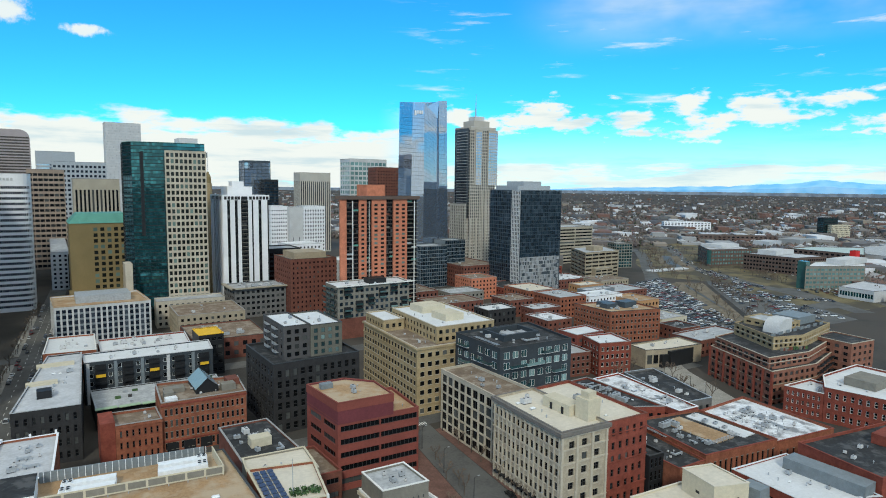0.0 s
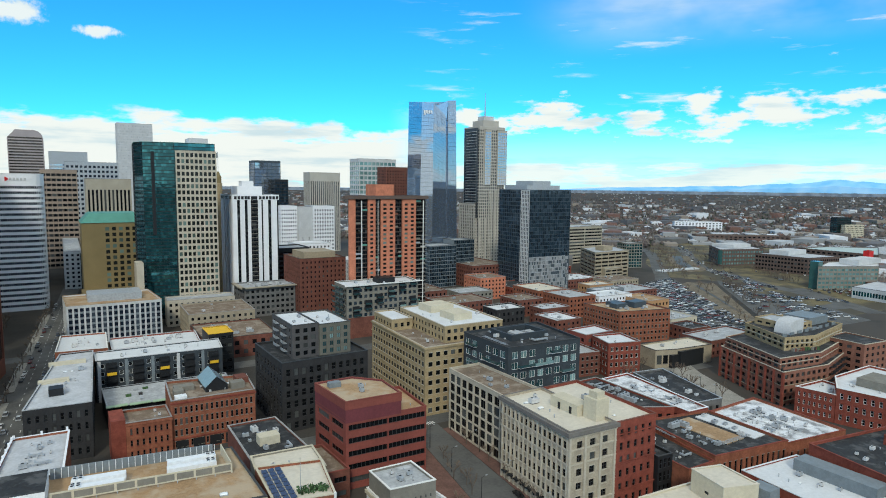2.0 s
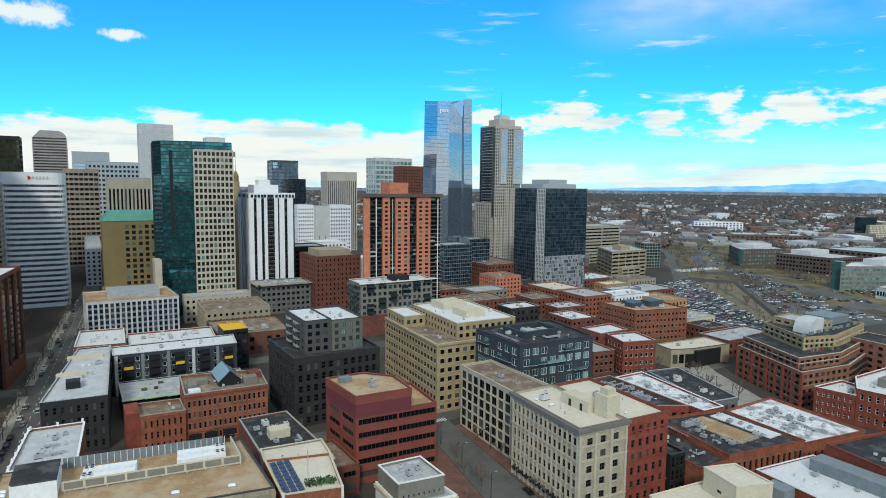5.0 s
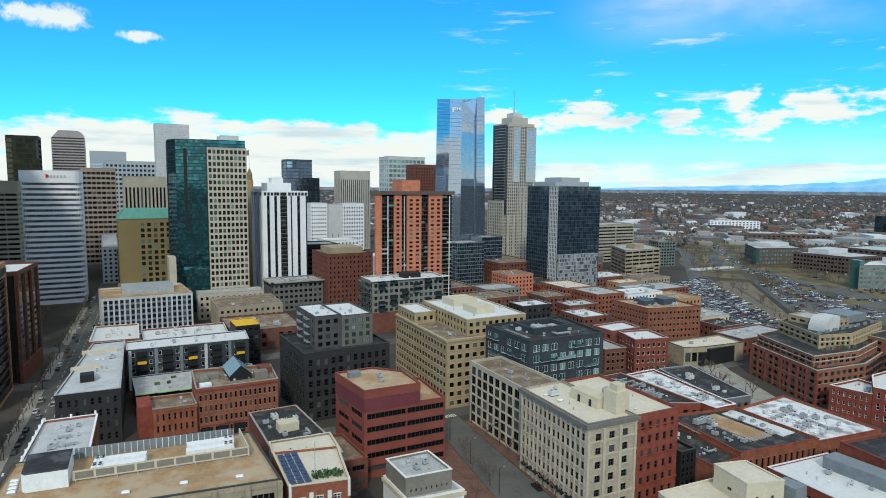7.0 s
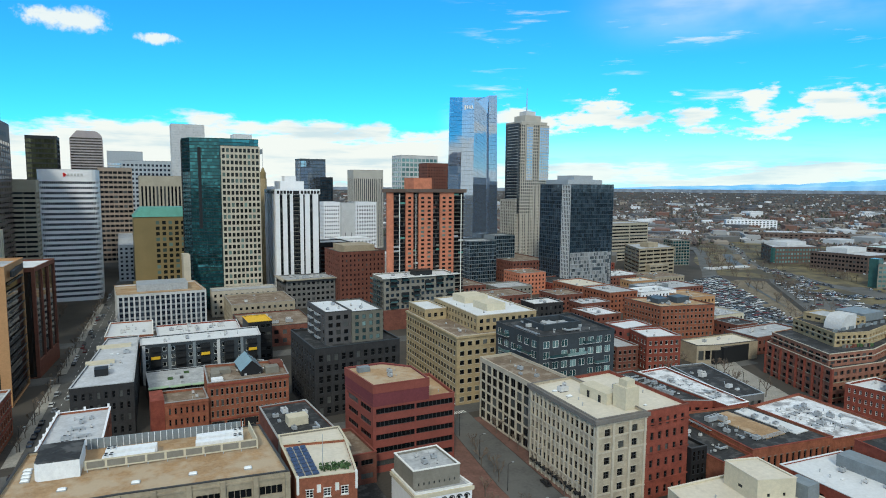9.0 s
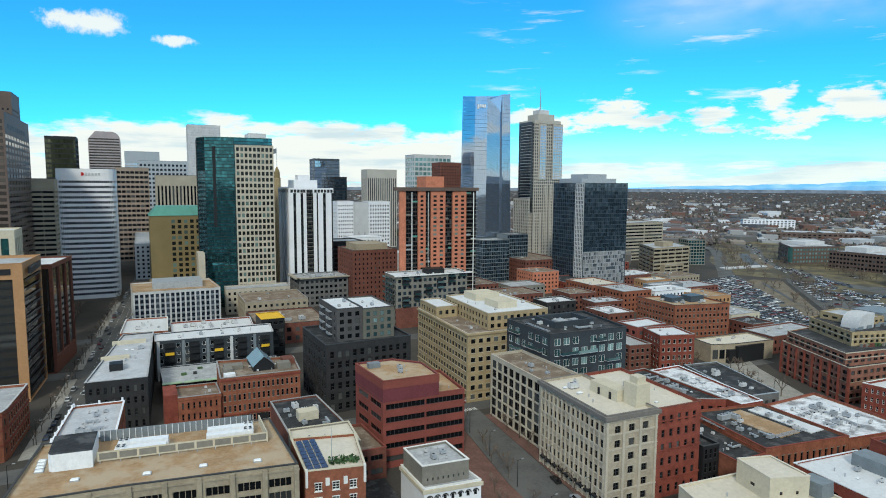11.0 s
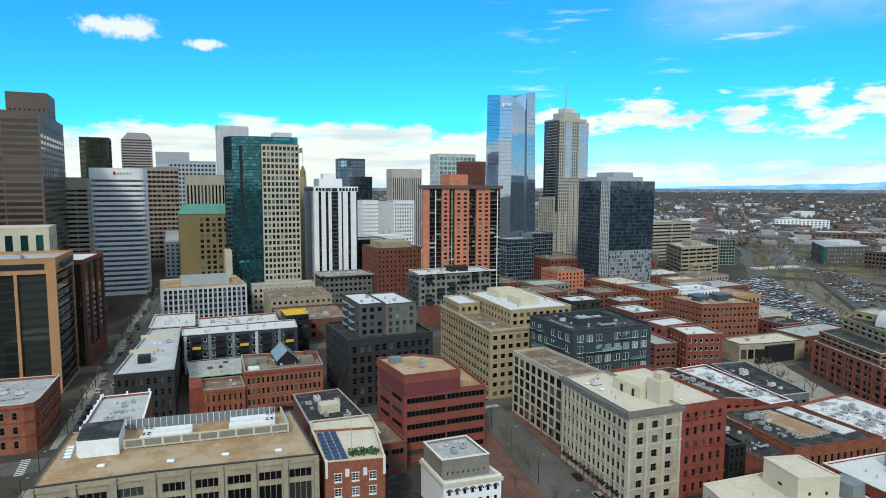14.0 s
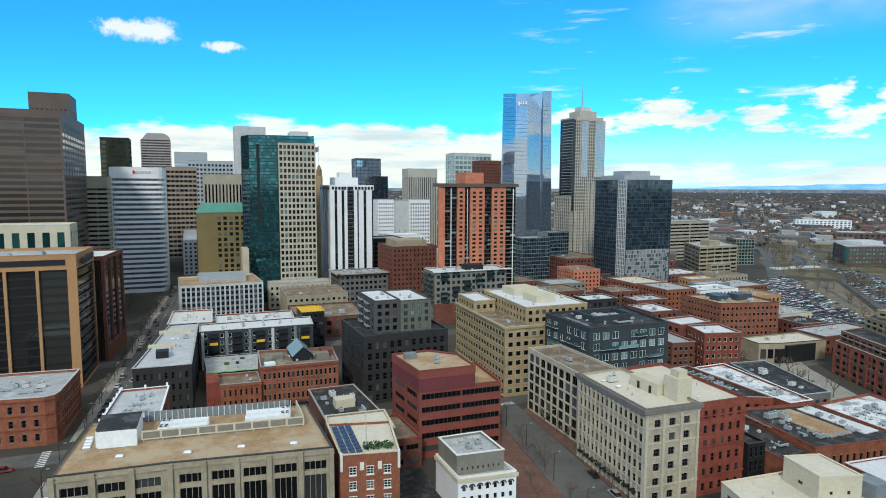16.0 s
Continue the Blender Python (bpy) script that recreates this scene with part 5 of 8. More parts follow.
for j in range(6):
    for k in range(3):
        y, z = 349.0 + k * 6.4, 14.0 + j * 3.4
        s = Shape()
        s.box(149.2, y, z, 151.2, y + 4.4, z + 0.2)
        s.box(149.15, y, z + 0.2, 149.25, y + 4.4, z + 1.2, 1)
        part("balcony", s, [M["dark_trim"], G["teal"]], gyb, at=pose(-gyb["cx"], -gyb["cy"], 0))
solid_part(gyb, "roof_slab", "white_trim", [(149.6, 345.6, 33.2, 205.8, 347.0, 33.8)], "thin white roof edge")
solid_part(smallgrey, "roof_slab", "taupe_light", [(110.0, 437.6, 21.4, 152.4, 440.0, 22.2), (109.0, 437.6, 21.4, 112.0, 467.0, 22.2)], "thin overhanging roof slab")
solid_part(gyb, "plant_room", "metal_dark", [(176, 353, 32.6, 188, 362, 36)])

# ---- towers ----
# white tower with dark vertical window strips
white, _ = building("white_striped_tower", "white concrete tower with dark vertical window strips", rect(113.8, 474.6, 148.3, 512), 88.0, "metal_dark", "roof_white",
    {0: style(14, 25, 0.86, 0.66, 0.2, 0.2, 1.0, 4.5, 0.12, glazing="joined", single=False), 3: style(12, 25, 0.86, 0.66, 0.2, 0.2, 1.0, 4.5, 0.12, glazing="joined", single=False)}, rim="white_paint")
solid_part(white, "pier", "white_paint", [(x0, 473.9, 0, x1, 474.75, 84.2) for x0, x1 in ((113.2, 116.6), (118.8, 122.3), (124.5, 126.9), (132.4, 135.0), (136.3, 140.2), (142.6, 147.1))])
solid_part(white, "pier", "white_paint", [(113.1, y0, 0, 113.95, y1, 84.2) for y0, y1 in ((476.5, 481.5), (484.5, 490.5), (493.5, 498.5), (502.0, 507.5), (509.5, 512.0))])
solid_part(white, "balcony_slab", "taupe", [(126.9, 474.1, 2.0 + j * 3.3, 132.4, 474.7, 2.35 + j * 3.3) for j in range(25)])
solid_part(white, "attic_band", "white_paint", [(113.0, 473.8, 84.2, 148.7, 474.7, 88.2), (113.0, 474.7, 84.2, 113.9, 512.2, 88.2)])
solid_part(white, "attic_window", "metal_dark", [(x, 473.7, 84.6, x + 1.9, 473.82, 87.0) for x in (114.4, 117.0, 119.6, 122.2, 124.3, 133.2, 135.8, 138.4, 141.0, 143.6, 146.2)] + [(127.0, 473.7, 84.4, 131.8, 473.82, 87.0)] + [(112.9, 477 + i * 4.4, 84.6, 113.02, 479.4 + i * 4.4, 87.0) for i in range(8)])
solid_part(white, "penthouse", "white_paint", [(120, 486, 87, 139, 506, 94.5), (124, 488, 94.5, 133, 498, 98.5)])

# green glass tower with a pale gridded slab
P = [(48.0, 480.0), (52.0, 468.0), (71.5, 462.5), (98.6, 461.0), (99.5, 505.0), (50.0, 512.0)]
green, _ = building("green_glass_tower", "tall green mirror-glass tower with pale gridded stone slab", P, 124.5, "metal_dark", "roof_grey",
    {0: style(4, 52, 0.96, 0.84, 0.1, 0.1, 0.2, 0.3, 0.06, glazing="green", single=False), 1: style(12, 52, 0.96, 0.84, 0.1, 0.1, 0.2, 0.3, 0.06, glazing="green", single=False), 2: style(9, 52, 0.96, 0.84, 0.1, 0.1, 0.2, 0.3, 0.06, glazing="green", single=False), 5: style(10, 52, 0.96, 0.84, 0.1, 0.1, 0.2, 0.3, 0.06, glazing="green", single=False)}, rim="copper")
block(green, [(72.0, 459.6), (99.0, 458.4), (99.2, 461.6), (72.2, 462.8)], 0.0, 119.0, "beige_light", "beige_light",
    {0: style(9, 27, 0.68, 0.64, 0.3, 0.3, 0.5, 0.8, 0.5, glazing="slabwin", single=False)}, rim="beige_light", name="stone_slab")
solid_part(green, "penthouse", "pale_grey", [(84, 475, 123, 97, 492, 129)])
solid_part(green, "dark_strip", "metal_dark", [(57.2, 466.0, 60, 60.5, 467.6, 118)], "dark vertical glass recess")
solid_part(green, "podium", "beige_light", [(62, 448, 0, 100, 458, 16), (44.5, 455, 0, 49, 470, 42)])

# ochre hotel with a green copper roof
hotel, _ = building("ochre_hotel", "ochre stone hotel with green copper mansard roof", rect(16, 540, 60, 580), 65.0, "gold", "copper",
    {0: style(6, 11, 0.58, 0.62, 15.0, 0.6, 13.0, 2.5, 0.3, glazing="slabwin", single=False)}, rim="gold", parapet=0.3)
s = Shape()
r0, r1 = rect(15.4, 539.4, 60.6, 580.6), rect(21.5, 546, 54.5, 574)
s.solid([[(x, y, 65) for x, y in r0], [(x, y, 72.5) for x, y in r1]])
part("mansard", s, M["copper"], hotel, "green copper mansard", at=pose(-hotel["cx"], -hotel["cy"], 0))
solid_part(hotel, "podium", "gold", [(14, 522, 0, 58, 540, 14)])

# white banded tower with rounded corners
xs = []
for cx, cy, a0 in ((-41, 552, 180), (-14, 552, 270), (-14, 583, 0), (-41, 583, 90)):
    xs += [(cx + 7 * math.cos(radians(a0 + k * 22.5)), cy + 7 * math.sin(radians(a0 + k * 22.5))) for k in range(5)]
st = style(2, 23, 0.93, 0.48, 0, 0, 2.0, 8.0, 0.45, glazing="strip", single=False)
st4 = style(20, 23, 0.90, 0.48, 0, 0, 2.0, 8.0, 0.45, glazing="strip", single=False)
banded, _ = building("white_banded_tower", "white tower with rounded corners and dark ribbon windows", xs, 102.0, "white_paint", "roof_grey", {0: st, 1: st, 2: st, 3: st, 4: st4, 5: st, 6: st, 7: st, 8: st, 9: st4}, rim="white_paint")
solid_part(banded, "sign", "red_sign", [(-30.5, 544.5, 96.6, -29.2, 544.98, 99.4), (-29.6, 544.5, 97.4, -28.4, 544.98, 98.6)], "red sign mark")
solid_part(banded, "sign_bar", "pale_grey", [(-27.8 + k * 2.2, 544.6, 97.0, -26.3 + k * 2.2, 544.98, 99.0) for k in range(5)], "pale raised sign lettering bars")

# tall brown granite tower and its neighbour
brown, _ = building("brown_granite_tower", "tall dark brown granite tower with bronze ribbon windows", rect(-118, 430, -60, 523), 132.0, "brown_tower", "roof_dark",
    {0: style(3, 33, 0.97, 0.58, 0.8, 0.8, 3, 4, 0.3, glazing="bronze", single=False), 1: style(9, 30, 0.94, 0.6, 0.6, 0.6, 3, 12, 0.2, glazing="blue", single=False)}, rim="brown_tower")
solid_part(brown, "louvre", "metal_dark", [(-60.2, 440 + i * 8.5, 122.5, -59.9, 446 + i * 8.5, 125.5) for i in range(8)], "row of dark louvres")
b, _ = building("brown_brick_tower", "brown brick tower top with small square windows", rect(-109, 600, -80, 640), 164.0, "brown_tower", "roof_dark",
    {0: style(8, 40, 0.4, 0.4, 1, 1, 2, 12, 0.3, glazing="joined", single=False), 1: style(8, 40, 0.4, 0.4, 1, 1, 2, 12, 0.3, glazing="joined", single=False)}, rim="brown_tower")
b, _ = building("cream_office", "cream office block with tall dark windows", rect(-112, 392, -53, 418), 65.0, "cream", "roof_white",
    {0: style(8, 2, 0.5, 0.8, 1, 1, 36, 3, 0.6, glazing="green", single=False), 1: style(4, 2, 0.5, 0.8, 1, 1, 36, 3, 0.6, glazing="green", single=False)}, rim="cream")
b, _ = building("pale_banded_office", "pale grey-green office with dark ribbon windows", rect(-84, 521, -46, 541), 94.0, "taupe_light", "roof_grey",
    {0: style(5, 24, 0.94, 0.45, 0.5, 0.5, 2, 8, 0.3, glazing="joined", single=False), 1: style(3, 24, 0.9, 0.45, 0.5, 0.5, 2, 8, 0.3, glazing="joined", single=False)})

# orange brick apartment tower
ORANGE = [(164, 374), (223.5, 374), (236, 404), (177, 404)]
BRICKS = ((164.0, 168.6, 1), (177.8, 183.3, 1), (187.5, 198.4, 2), (204.1, 214.9, 2))
BAYS = ((168.6, 177.8), (183.3, 187.5), (198.4, 204.1), (214.9, 223.2))
orange, _ = building("orange_brick_tower", "orange brick apartment tower with dark balcony bays", ORANGE, 89.0, "metal_dark", "roof_brown",
    {0: style(34, 30, 0.9, 0.7, 0.2, 0.2, 0.8, 2.0, 0.12, glazing="joined", single=False)}, rim="brown_tower")
for x0, x1, cols in BRICKS:
    s, far, panes = Shape(), Shape(), []
    a, b_ = (x0 - orange["cx"], 372.6 - orange["cy"]), (x1 - orange["cx"], 372.6 - orange["cy"])
    facade(s, panes, a, b_, 0, 87.0, spaced(x1 - x0, cols, 0.52, 0.5, 0.5), [(1.2 + 2.9 * j, 2.7 + 2.9 * j) for j in range(29)], 0.25, (lambda i, j: True) if x1 < 170 else None)
    s.face([(a[0], a[1] + 1.5, 0), (a[0], a[1], 0), (a[0], a[1], 87), (a[0], a[1] + 1.5, 87)])
    s.face([(b_[0], b_[1], 0), (b_[0], b_[1] + 1.5, 0), (b_[0], b_[1] + 1.5, 87), (b_[0], b_[1], 87)])
    s.face([(a[0], a[1], 87), (b_[0], b_[1], 87), (b_[0], b_[1] + 1.5, 87), (a[0], a[1] + 1.5, 87)])
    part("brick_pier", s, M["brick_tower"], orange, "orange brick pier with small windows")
    for m, w, h, col, row in panes:
        far.face([m @ Vector(p) for p in ((-w / 2, 0, -h / 2), (w / 2, 0, -h / 2), (w / 2, 0, h / 2), (-w / 2, 0, h / 2))])
    if far.f:
        tagged(part("glazing", far, G["slabwin"], orange), kind="stuff")
for x0, x1 in BAYS:
    out = 371.4 if x0 > 210 else 373.0
    solid_part(orange, "balcony_slab", "brown_tower" if x0 < 210 else "taupe", [(x0, out, 2.2 + j * 2.95, x1, 374.0, 2.45 + j * 2.95) for j in range(29)])
solid_part(orange, "mullion", "white_trim", [(172.9, 372.8, 0, 173.5, 373.1, 86), (219.8, 371.2, 0, 220.4, 371.5, 86), (185.3, 372.9, 0, 185.6, 373.1, 86)])
ro = random.Random(8)
for k in range(46):
    x0, x1 = ro.choice(BAYS)
    w = (x1 - x0) / 2
    x, j = x0 + ro.choice((0.1, w)), ro.randrange(29)
    solid_part(orange, "balcony_panel", ro.choice(("taupe", "metal_grey", "pale_grey", "copper", "brick_brown")), [(x, 373.2, 2.5 + j * 2.95, x + w - 0.2, 373.35, 3.6 + j * 2.95)])
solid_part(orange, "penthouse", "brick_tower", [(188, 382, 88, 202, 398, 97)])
solid_part(orange, "roof_band", "brown_tower", [(160.5, 371.6, 87.0, 224.5, 374, 89.4)], "brown roof band")

# blue mirror tower with a cut top
P = [(305.0, 520.0), (316.0, 516.0), (330.5, 517.6), (331.5, 519.6), (333.5, 519.8), (334.0, 518.0), (344.0, 519.0), (346.0, 550.0), (305.0, 546.0)]
cx, cy = 323.0, 530.0
mirror = thing("blue_mirror_tower", pose(cx, cy, 0), "tall blue mirror-glass tower with notched slanting top", "building")
mirror["cx"], mirror["cy"] = cx, cy
tops = [177.2, 177.0, 166.0, 165.0, 165.0, 181.0, 182.0, 184.0, 180.5]
widen = lambda p, f: Vector((cx + (p[0] - cx) * (1 + 0.16 * (1 - f)), cy + (p[1] - cy) * (1 + 0.05 * (1 - f))))
s = Shape()
n = len(P)
for i in range(n):
    a, c = P[i], P[(i + 1) % n]
    za, zc = tops[i], tops[(i + 1) % n]
    cols = max(1, int(math.dist(a, c) / 1.5))
    for k in range(cols):
        for j in range(48):
            t0, t1 = (k + 0.03) / cols, (k + 0.97) / cols
            f0, f1 = j / 48, (j + 0.95) / 48
            q = lambda t, f: (*(widen(a, f).lerp(widen(c, f), t) - Vector((cx, cy))), (za + (zc - za) * t) * f)
            s.face([q(t0, f0), q(t1, f0), q(t1, f1), q(t0, f1)])
tagged(part("glazing", s, G["blue"], mirror), kind="stuff")
core = Shape()
ci = inset(P, 0.3)
core.solid([[(*(widen(p, 0) - Vector((cx, cy))), 0) for p in ci], [(x - cx, y - cy, 164.6) for x, y in ci]])
part("wall", core, M["slate_frame"], mirror)
blade = Shape()
blade.face([(324.5 - cx, 524 - cy, 164), (334.5 - cx, 519 - cy, 164), (334.5 - cx, 519 - cy, 181), (324.5 - cx, 524 - cy, 175.5)])
blade.face([(334.5 - cx, 519.3 - cy, 164), (324.5 - cx, 524.3 - cy, 164), (324.5 - cx, 524.3 - cy, 175.5), (334.5 - cx, 519.3 - cy, 181)])
part("crown_blade", blade, G["blue"], mirror, "slanting glass crown screen")
solid_part(mirror, "sign_bar", "metal_white", [(306.5 + k * 2.1, 518.0 - k * 0.75, 166.5 - (k == 0) * 1.5, 308.0 + k * 2.1, 519.0 - k * 0.75, 169.5) for k in range(4)], "pale raised sign lettering bars")
b, _ = building("glass_podium", "dark glass podium block", rect(328, 495, 352, 515), 44.0, "metal_blue", "roof_grey", {0: style(10, 12, 0.94, 0.85, 0.1, 0.1, 0.2, 0.4, 0.1, glazing="navy", single=False)})
b, _ = building("glass_podium", "dark glass podium block", rect(296, 488, 326, 512), 40.0, "metal_blue", "roof_grey", {0: style(12, 11, 0.94, 0.85, 0.1, 0.1, 0.2, 0.4, 0.1, glazing="navy", single=False), 3: style(8, 11, 0.94, 0.85, 0.1, 0.1, 0.2, 0.4, 0.1, glazing="navy", single=False)})

# hotel and apartment tower with spire
spire, _ = building("spired_apartment_tower", "slender beige tower with glass corner bays and a spire", rect(389, 540, 423, 570), 161.0, "tower_beige", "roof_grey",
    {0: style(13, 46, 0.62, 0.62, 0.3, 0.3, 0.5, 3, 0.4, glazing="strip", single=False), 3: style(8, 46, 0.6, 0.72, 0.3, 0.3, 0.5, 3, 0.4, glazing="joined", single=False)}, rim="pale_grey")
for x0, x1 in ((395.0, 403.0), (412.0, 424.4)):
    block(spire, rect(x0, 538.2, x1, 552), 98.0, 157.5, "tower_beige", "roof_grey", {0: style(4, 19, 0.9, 0.80, 0.2, 0.2, 0.5, 2, 0.2, glazing="blue", single=False)}, name="glass_bay")
block(spire, rect(386.5, 543, 392.4, 566), 62.0, 159.0, "slate_frame", "roof_grey", {3: style(6, 31, 0.9, 0.6, 0.2, 0.2, 0.5, 2, 0.5, glazing="navy", single=False)}, name="balcony_bay")
for j in range(31):
    solid_part(spire, "balcony", "pale_grey", [(384.8, 542.4, 63.2 + j * 3.06, 386.6, 560.0, 63.6 + j * 3.06), (423.2, 538.5, 63.2 + j * 3.06, 425.6, 548, 63.6 + j * 3.06)])
for k in range(9):
    solid_part(spire, "pier", "tower_beige", [(389.2 + k * 4.1, 539.2, 0, 390.4 + k * 4.1, 540.1, 92 if k > 2 else 62)])
solid_part(spire, "crown", "tower_beige", [(396, 544, 160, 417, 564, 168)])
solid_part(spire, "crown", "pale_grey", [(400, 548, 168, 413, 560, 173)])
s = Shape()
s.tube((404 - spire["cx"], 552 - spire["cy"], 173), (404 - spire["cx"], 552 - spire["cy"], 198), 0.8, 0.15, 0, 6)
part("mast", s, M["metal_grey"], spire, "slender metal mast")
block(spire, rect(384.5, 543, 389, 572), 0.0, 78.0, "tower_beige", "roof_grey", {0: style(3, 22, 0.45, 0.7, 0.3, 0.3, 0.5, 2, 0.4, glazing="joined", single=False), 3: style(8, 22, 0.5, 0.7, 0.3, 0.3, 0.5, 2, 0.4, glazing="joined", single=False)}, name="lower")

# dark blue glass office
P = [(360.0, 421.0), (408.0, 419.0), (410.0, 466.0), (360.0, 466.0)]
navy, _ = building("navy_glass_office", "dark blue glass office block with grey corner grid", P, 94.0, "slate_frame", "roof_grey",
    {0: style(22, 18, 0.96, 0.90, 0.2, 0.2, 33, 0.4, 0.06, glazing="navy", single=False), 3: style(16, 25, 0.86, 0.82, 0.2, 0.2, 4, 0.4, 0.1, glazing="navy", single=False)}, rim="metal_blue")
solid_part(navy, "corner_grid", "pale_grey", [(359.4, 421.2 + 2.2 * k, 2, 359.9, 421.9 + 2.2 * k, 93) for k in range(6)] + [(359.45, 421.2, 4 + 3.7 * j, 359.95, 432.9, 4.9 + 3.7 * j) for j in range(25)], "pale grey corner frame")
rg = random.Random(9)
screen = Shape()
for j in range(10):
    screen.box(360 - navy["cx"], 419.2 - navy["cy"], 1.6 + 3.4 * j, 408 - navy["cx"], 420.2 - navy["cy"], 2.2 + 3.4 * j)
    for k in range(31):
        if j < 9 and rg.random() < 0.72:
            x, y = 360.4 + 1.5 * k - navy["cx"], 418.4 + 0.04 * (31 - k) - navy["cy"]
            screen.box(x, y, 2.2 + 3.4 * j, x + 0.6 + rg.uniform(-0.2, 0.5), y + 1.1, 5.0 + 3.4 * j)
part("garage_front", screen, M["pale_concrete_dim"], navy, "pale grey perforated garage screen")

solid_part(navy, "plant_room", "metal_grey", [(362, 428, 93, 402, 460, 98), (372, 432, 98, 394, 456, 102)])

# beige offices beyond
b, _ = building("beige_stepped_office", "beige concrete office with ribbon windows", rect(543, 564, 606, 600), 47.0, "taupe_light", "roof_grey", {0: style(2, 11, 0.96, 0.45, 0.4, 0.4, 0.5, 2, 0.3, glazing="joined", single=False), 3: style(2, 11, 0.96, 0.45, 0.4, 0.4, 0.5, 2, 0.3, glazing="joined", single=False)})
b, _ = building("teal_glass_office", "small teal glass office block", [(582, 502), (604, 496), (610, 516), (588, 522)], 30.0, "taupe", "roof_grey", {0: style(6, 8, 0.8, 0.7, 0.3, 0.3, 0.4, 0.8, 0.2, glazing="green", single=False), 3: style(5, 8, 0.8, 0.7, 0.3, 0.3, 0.4, 0.8, 0.2, glazing="green", single=False)})
b, _ = building("parking_garage", "beige concrete parking garage with open decks", [(473, 448), (526, 450), (550, 495), (501, 497)], 29.3, "tan_stone", "roof_grey", {0: style(5, 7, 0.94, 0.5, 0.4, 0.4, 0.5, 1, 0.8, glazing="black", single=False), 3: style(4, 7, 0.94, 0.5, 0.4, 0.4, 0.5, 1, 0.8, glazing="black", single=False)}, rim="tan_stone")
block(b, [(484, 443.5), (512, 444.5), (512, 450.4), (484, 449.4)], 0, 12.0, "tan_stone", "roof_grey", {0: style(3, 3, 0.9, 0.5, 0.4, 0.4, 0.5, 1, 0.6, glazing="black", single=False)}, rim="tan_stone", name="lower_deck")
solid_part(b, "stair_head", "tan_stone", [(500, 462, 28.5, 514, 474, 33.5)])

# far skyline
def far_tower(name, label, x0, y0, x1, depth, h, wall, glazing, n, f, w=0.6, hh=0.5, side=True, high=3.0):
    sd = 3 if x0 > 5 else 1
    faces = {0: style(n, f, w, hh, 0.6, 0.6, 1.0, high, 0.3, glazing=glazing, single=False)}
    if side:
        faces[sd] = style(max(2, int(n * depth / (x1 - x0))), f, w, hh, 0.6, 0.6, 1.0, high, 0.3, glazing=glazing, single=False)
    return building(name, label, rect(x0, y0, x1, y0 + depth), h, wall, "roof_grey", faces)[0]


far_tower("brown_gridded_tower", "brown concrete tower with gridded dark windows", -13, 800, 22, 36, 110, "brown_light", "joined", 7, 19, 0.86, 0.52)
far_tower("plain_grey_tower", "tall plain pale grey tower", 106, 1335, 168, 40, 211, "pale_grey", "pale", 26, 40, 0.6, 0.5)
far_tower("olive_glass_tower", "dark olive glass tower with slanted top", -90, 889, -57, 40, 149, "metal_dark", "olive", 10, 24, 0.92, 0.74)
far_tower("blue_glass_block", "blue-grey glass office tower", -5, 994, 41, 40, 138, "metal_grey", "blue", 12, 26, 0.9, 0.5, True, 16)
far_tower("brown_strip_tower", "beige tower with dark vertical strips", 26, 694, 66, 34, 100, "taupe_light", "joined", 11, 1, 0.5, 0.98, True, 10)
far_tower("grey_low_tower", "grey office tower behind others", 12, 905, 72, 30, 122, "metal_grey", "strip", 12, 20)
far_tower("blue_dark_tower", "dark blue glass tower", 262, 958, 303, 30, 133, "slate_frame", "blue", 6, 24, 0.95, 0.85)
far_tower("dark_blue_block", "dark glass block below the blue tower", 285, 930, 306, 20, 104, "metal_dark", "navy", 6, 22, 0.9, 0.7)
far_tower("grey_strip_tower", "grey tower with pale vertical ribs", 307, 838, 353, 26, 114, "tower_beige", "strip", 15, 1, 0.45, 0.99, True, 12)
far_tower("white_window_block", "white office block with small windows", 209, 662, 228, 24, 73, "white_paint", "strip", 7, 16, 0.5, 0.4)
far_tower("blank_grey_block", "plain grey windowless block", 227.5, 655, 243, 20, 72, "pale_grey", "strip", 2, 1, 0.1, 0.1, False)
far_tower("white_gridded_block", "white gridded office block", 243, 652, 268, 24, 73, "white_paint", "strip", 8, 16, 0.5, 0.5)
far_tower("black_low_office", "black glass office block", 158, 520, 190, 30, 41, "metal_dark", "black", 8, 9, 0.9, 0.6)
far_tower("green_balcony_tower", "pale green glass apartment tower with white balconies", 307, 670, 356, 28, 128, "pale_grey", "mint", 9, 22, 0.82, 0.66)
far_tower("brown_brick_apartments", "dark brown brick apartment tower", 313, 612, 341, 22, 117, "brick_brown", "joined", 8, 34, 0.5, 0.5)
far_tower("navy_slab", "small navy slab tower behind the mirror tower", 372, 600, 384, 20, 92, "metal_blue", "navy", 4, 24)
# tower with a rounded barrel top
curved = thing("curved_top_tower", pose(-33, 1110, 0), "brown-pink tower with curved barrel top", "building")
s = Shape()
prof = [(-22, 0), (22, 0), (22, 148)] + [(22 - 12 + 12 * math.cos(radians(a)), 160 + 12 * math.sin(radians(a))) for a in (0, 20, 40, 60, 80, 90)] + [(-12, 172), (-22, 160), (-22, 0)]
for k in range(len(prof) - 1):
    (xa, za), (xb, zb) = prof[k], prof[k + 1]
    s.face([(xa, -18, za), (xb, -18, zb), (xb, 18, zb), (xa, 18, za)])
s.face([(x, -18, z) for x, z in prof[:-1]])
s.face([(x, 18, z) for x, z in reversed(prof[:-1])])
part("wall", s, M["lilac"], curved)
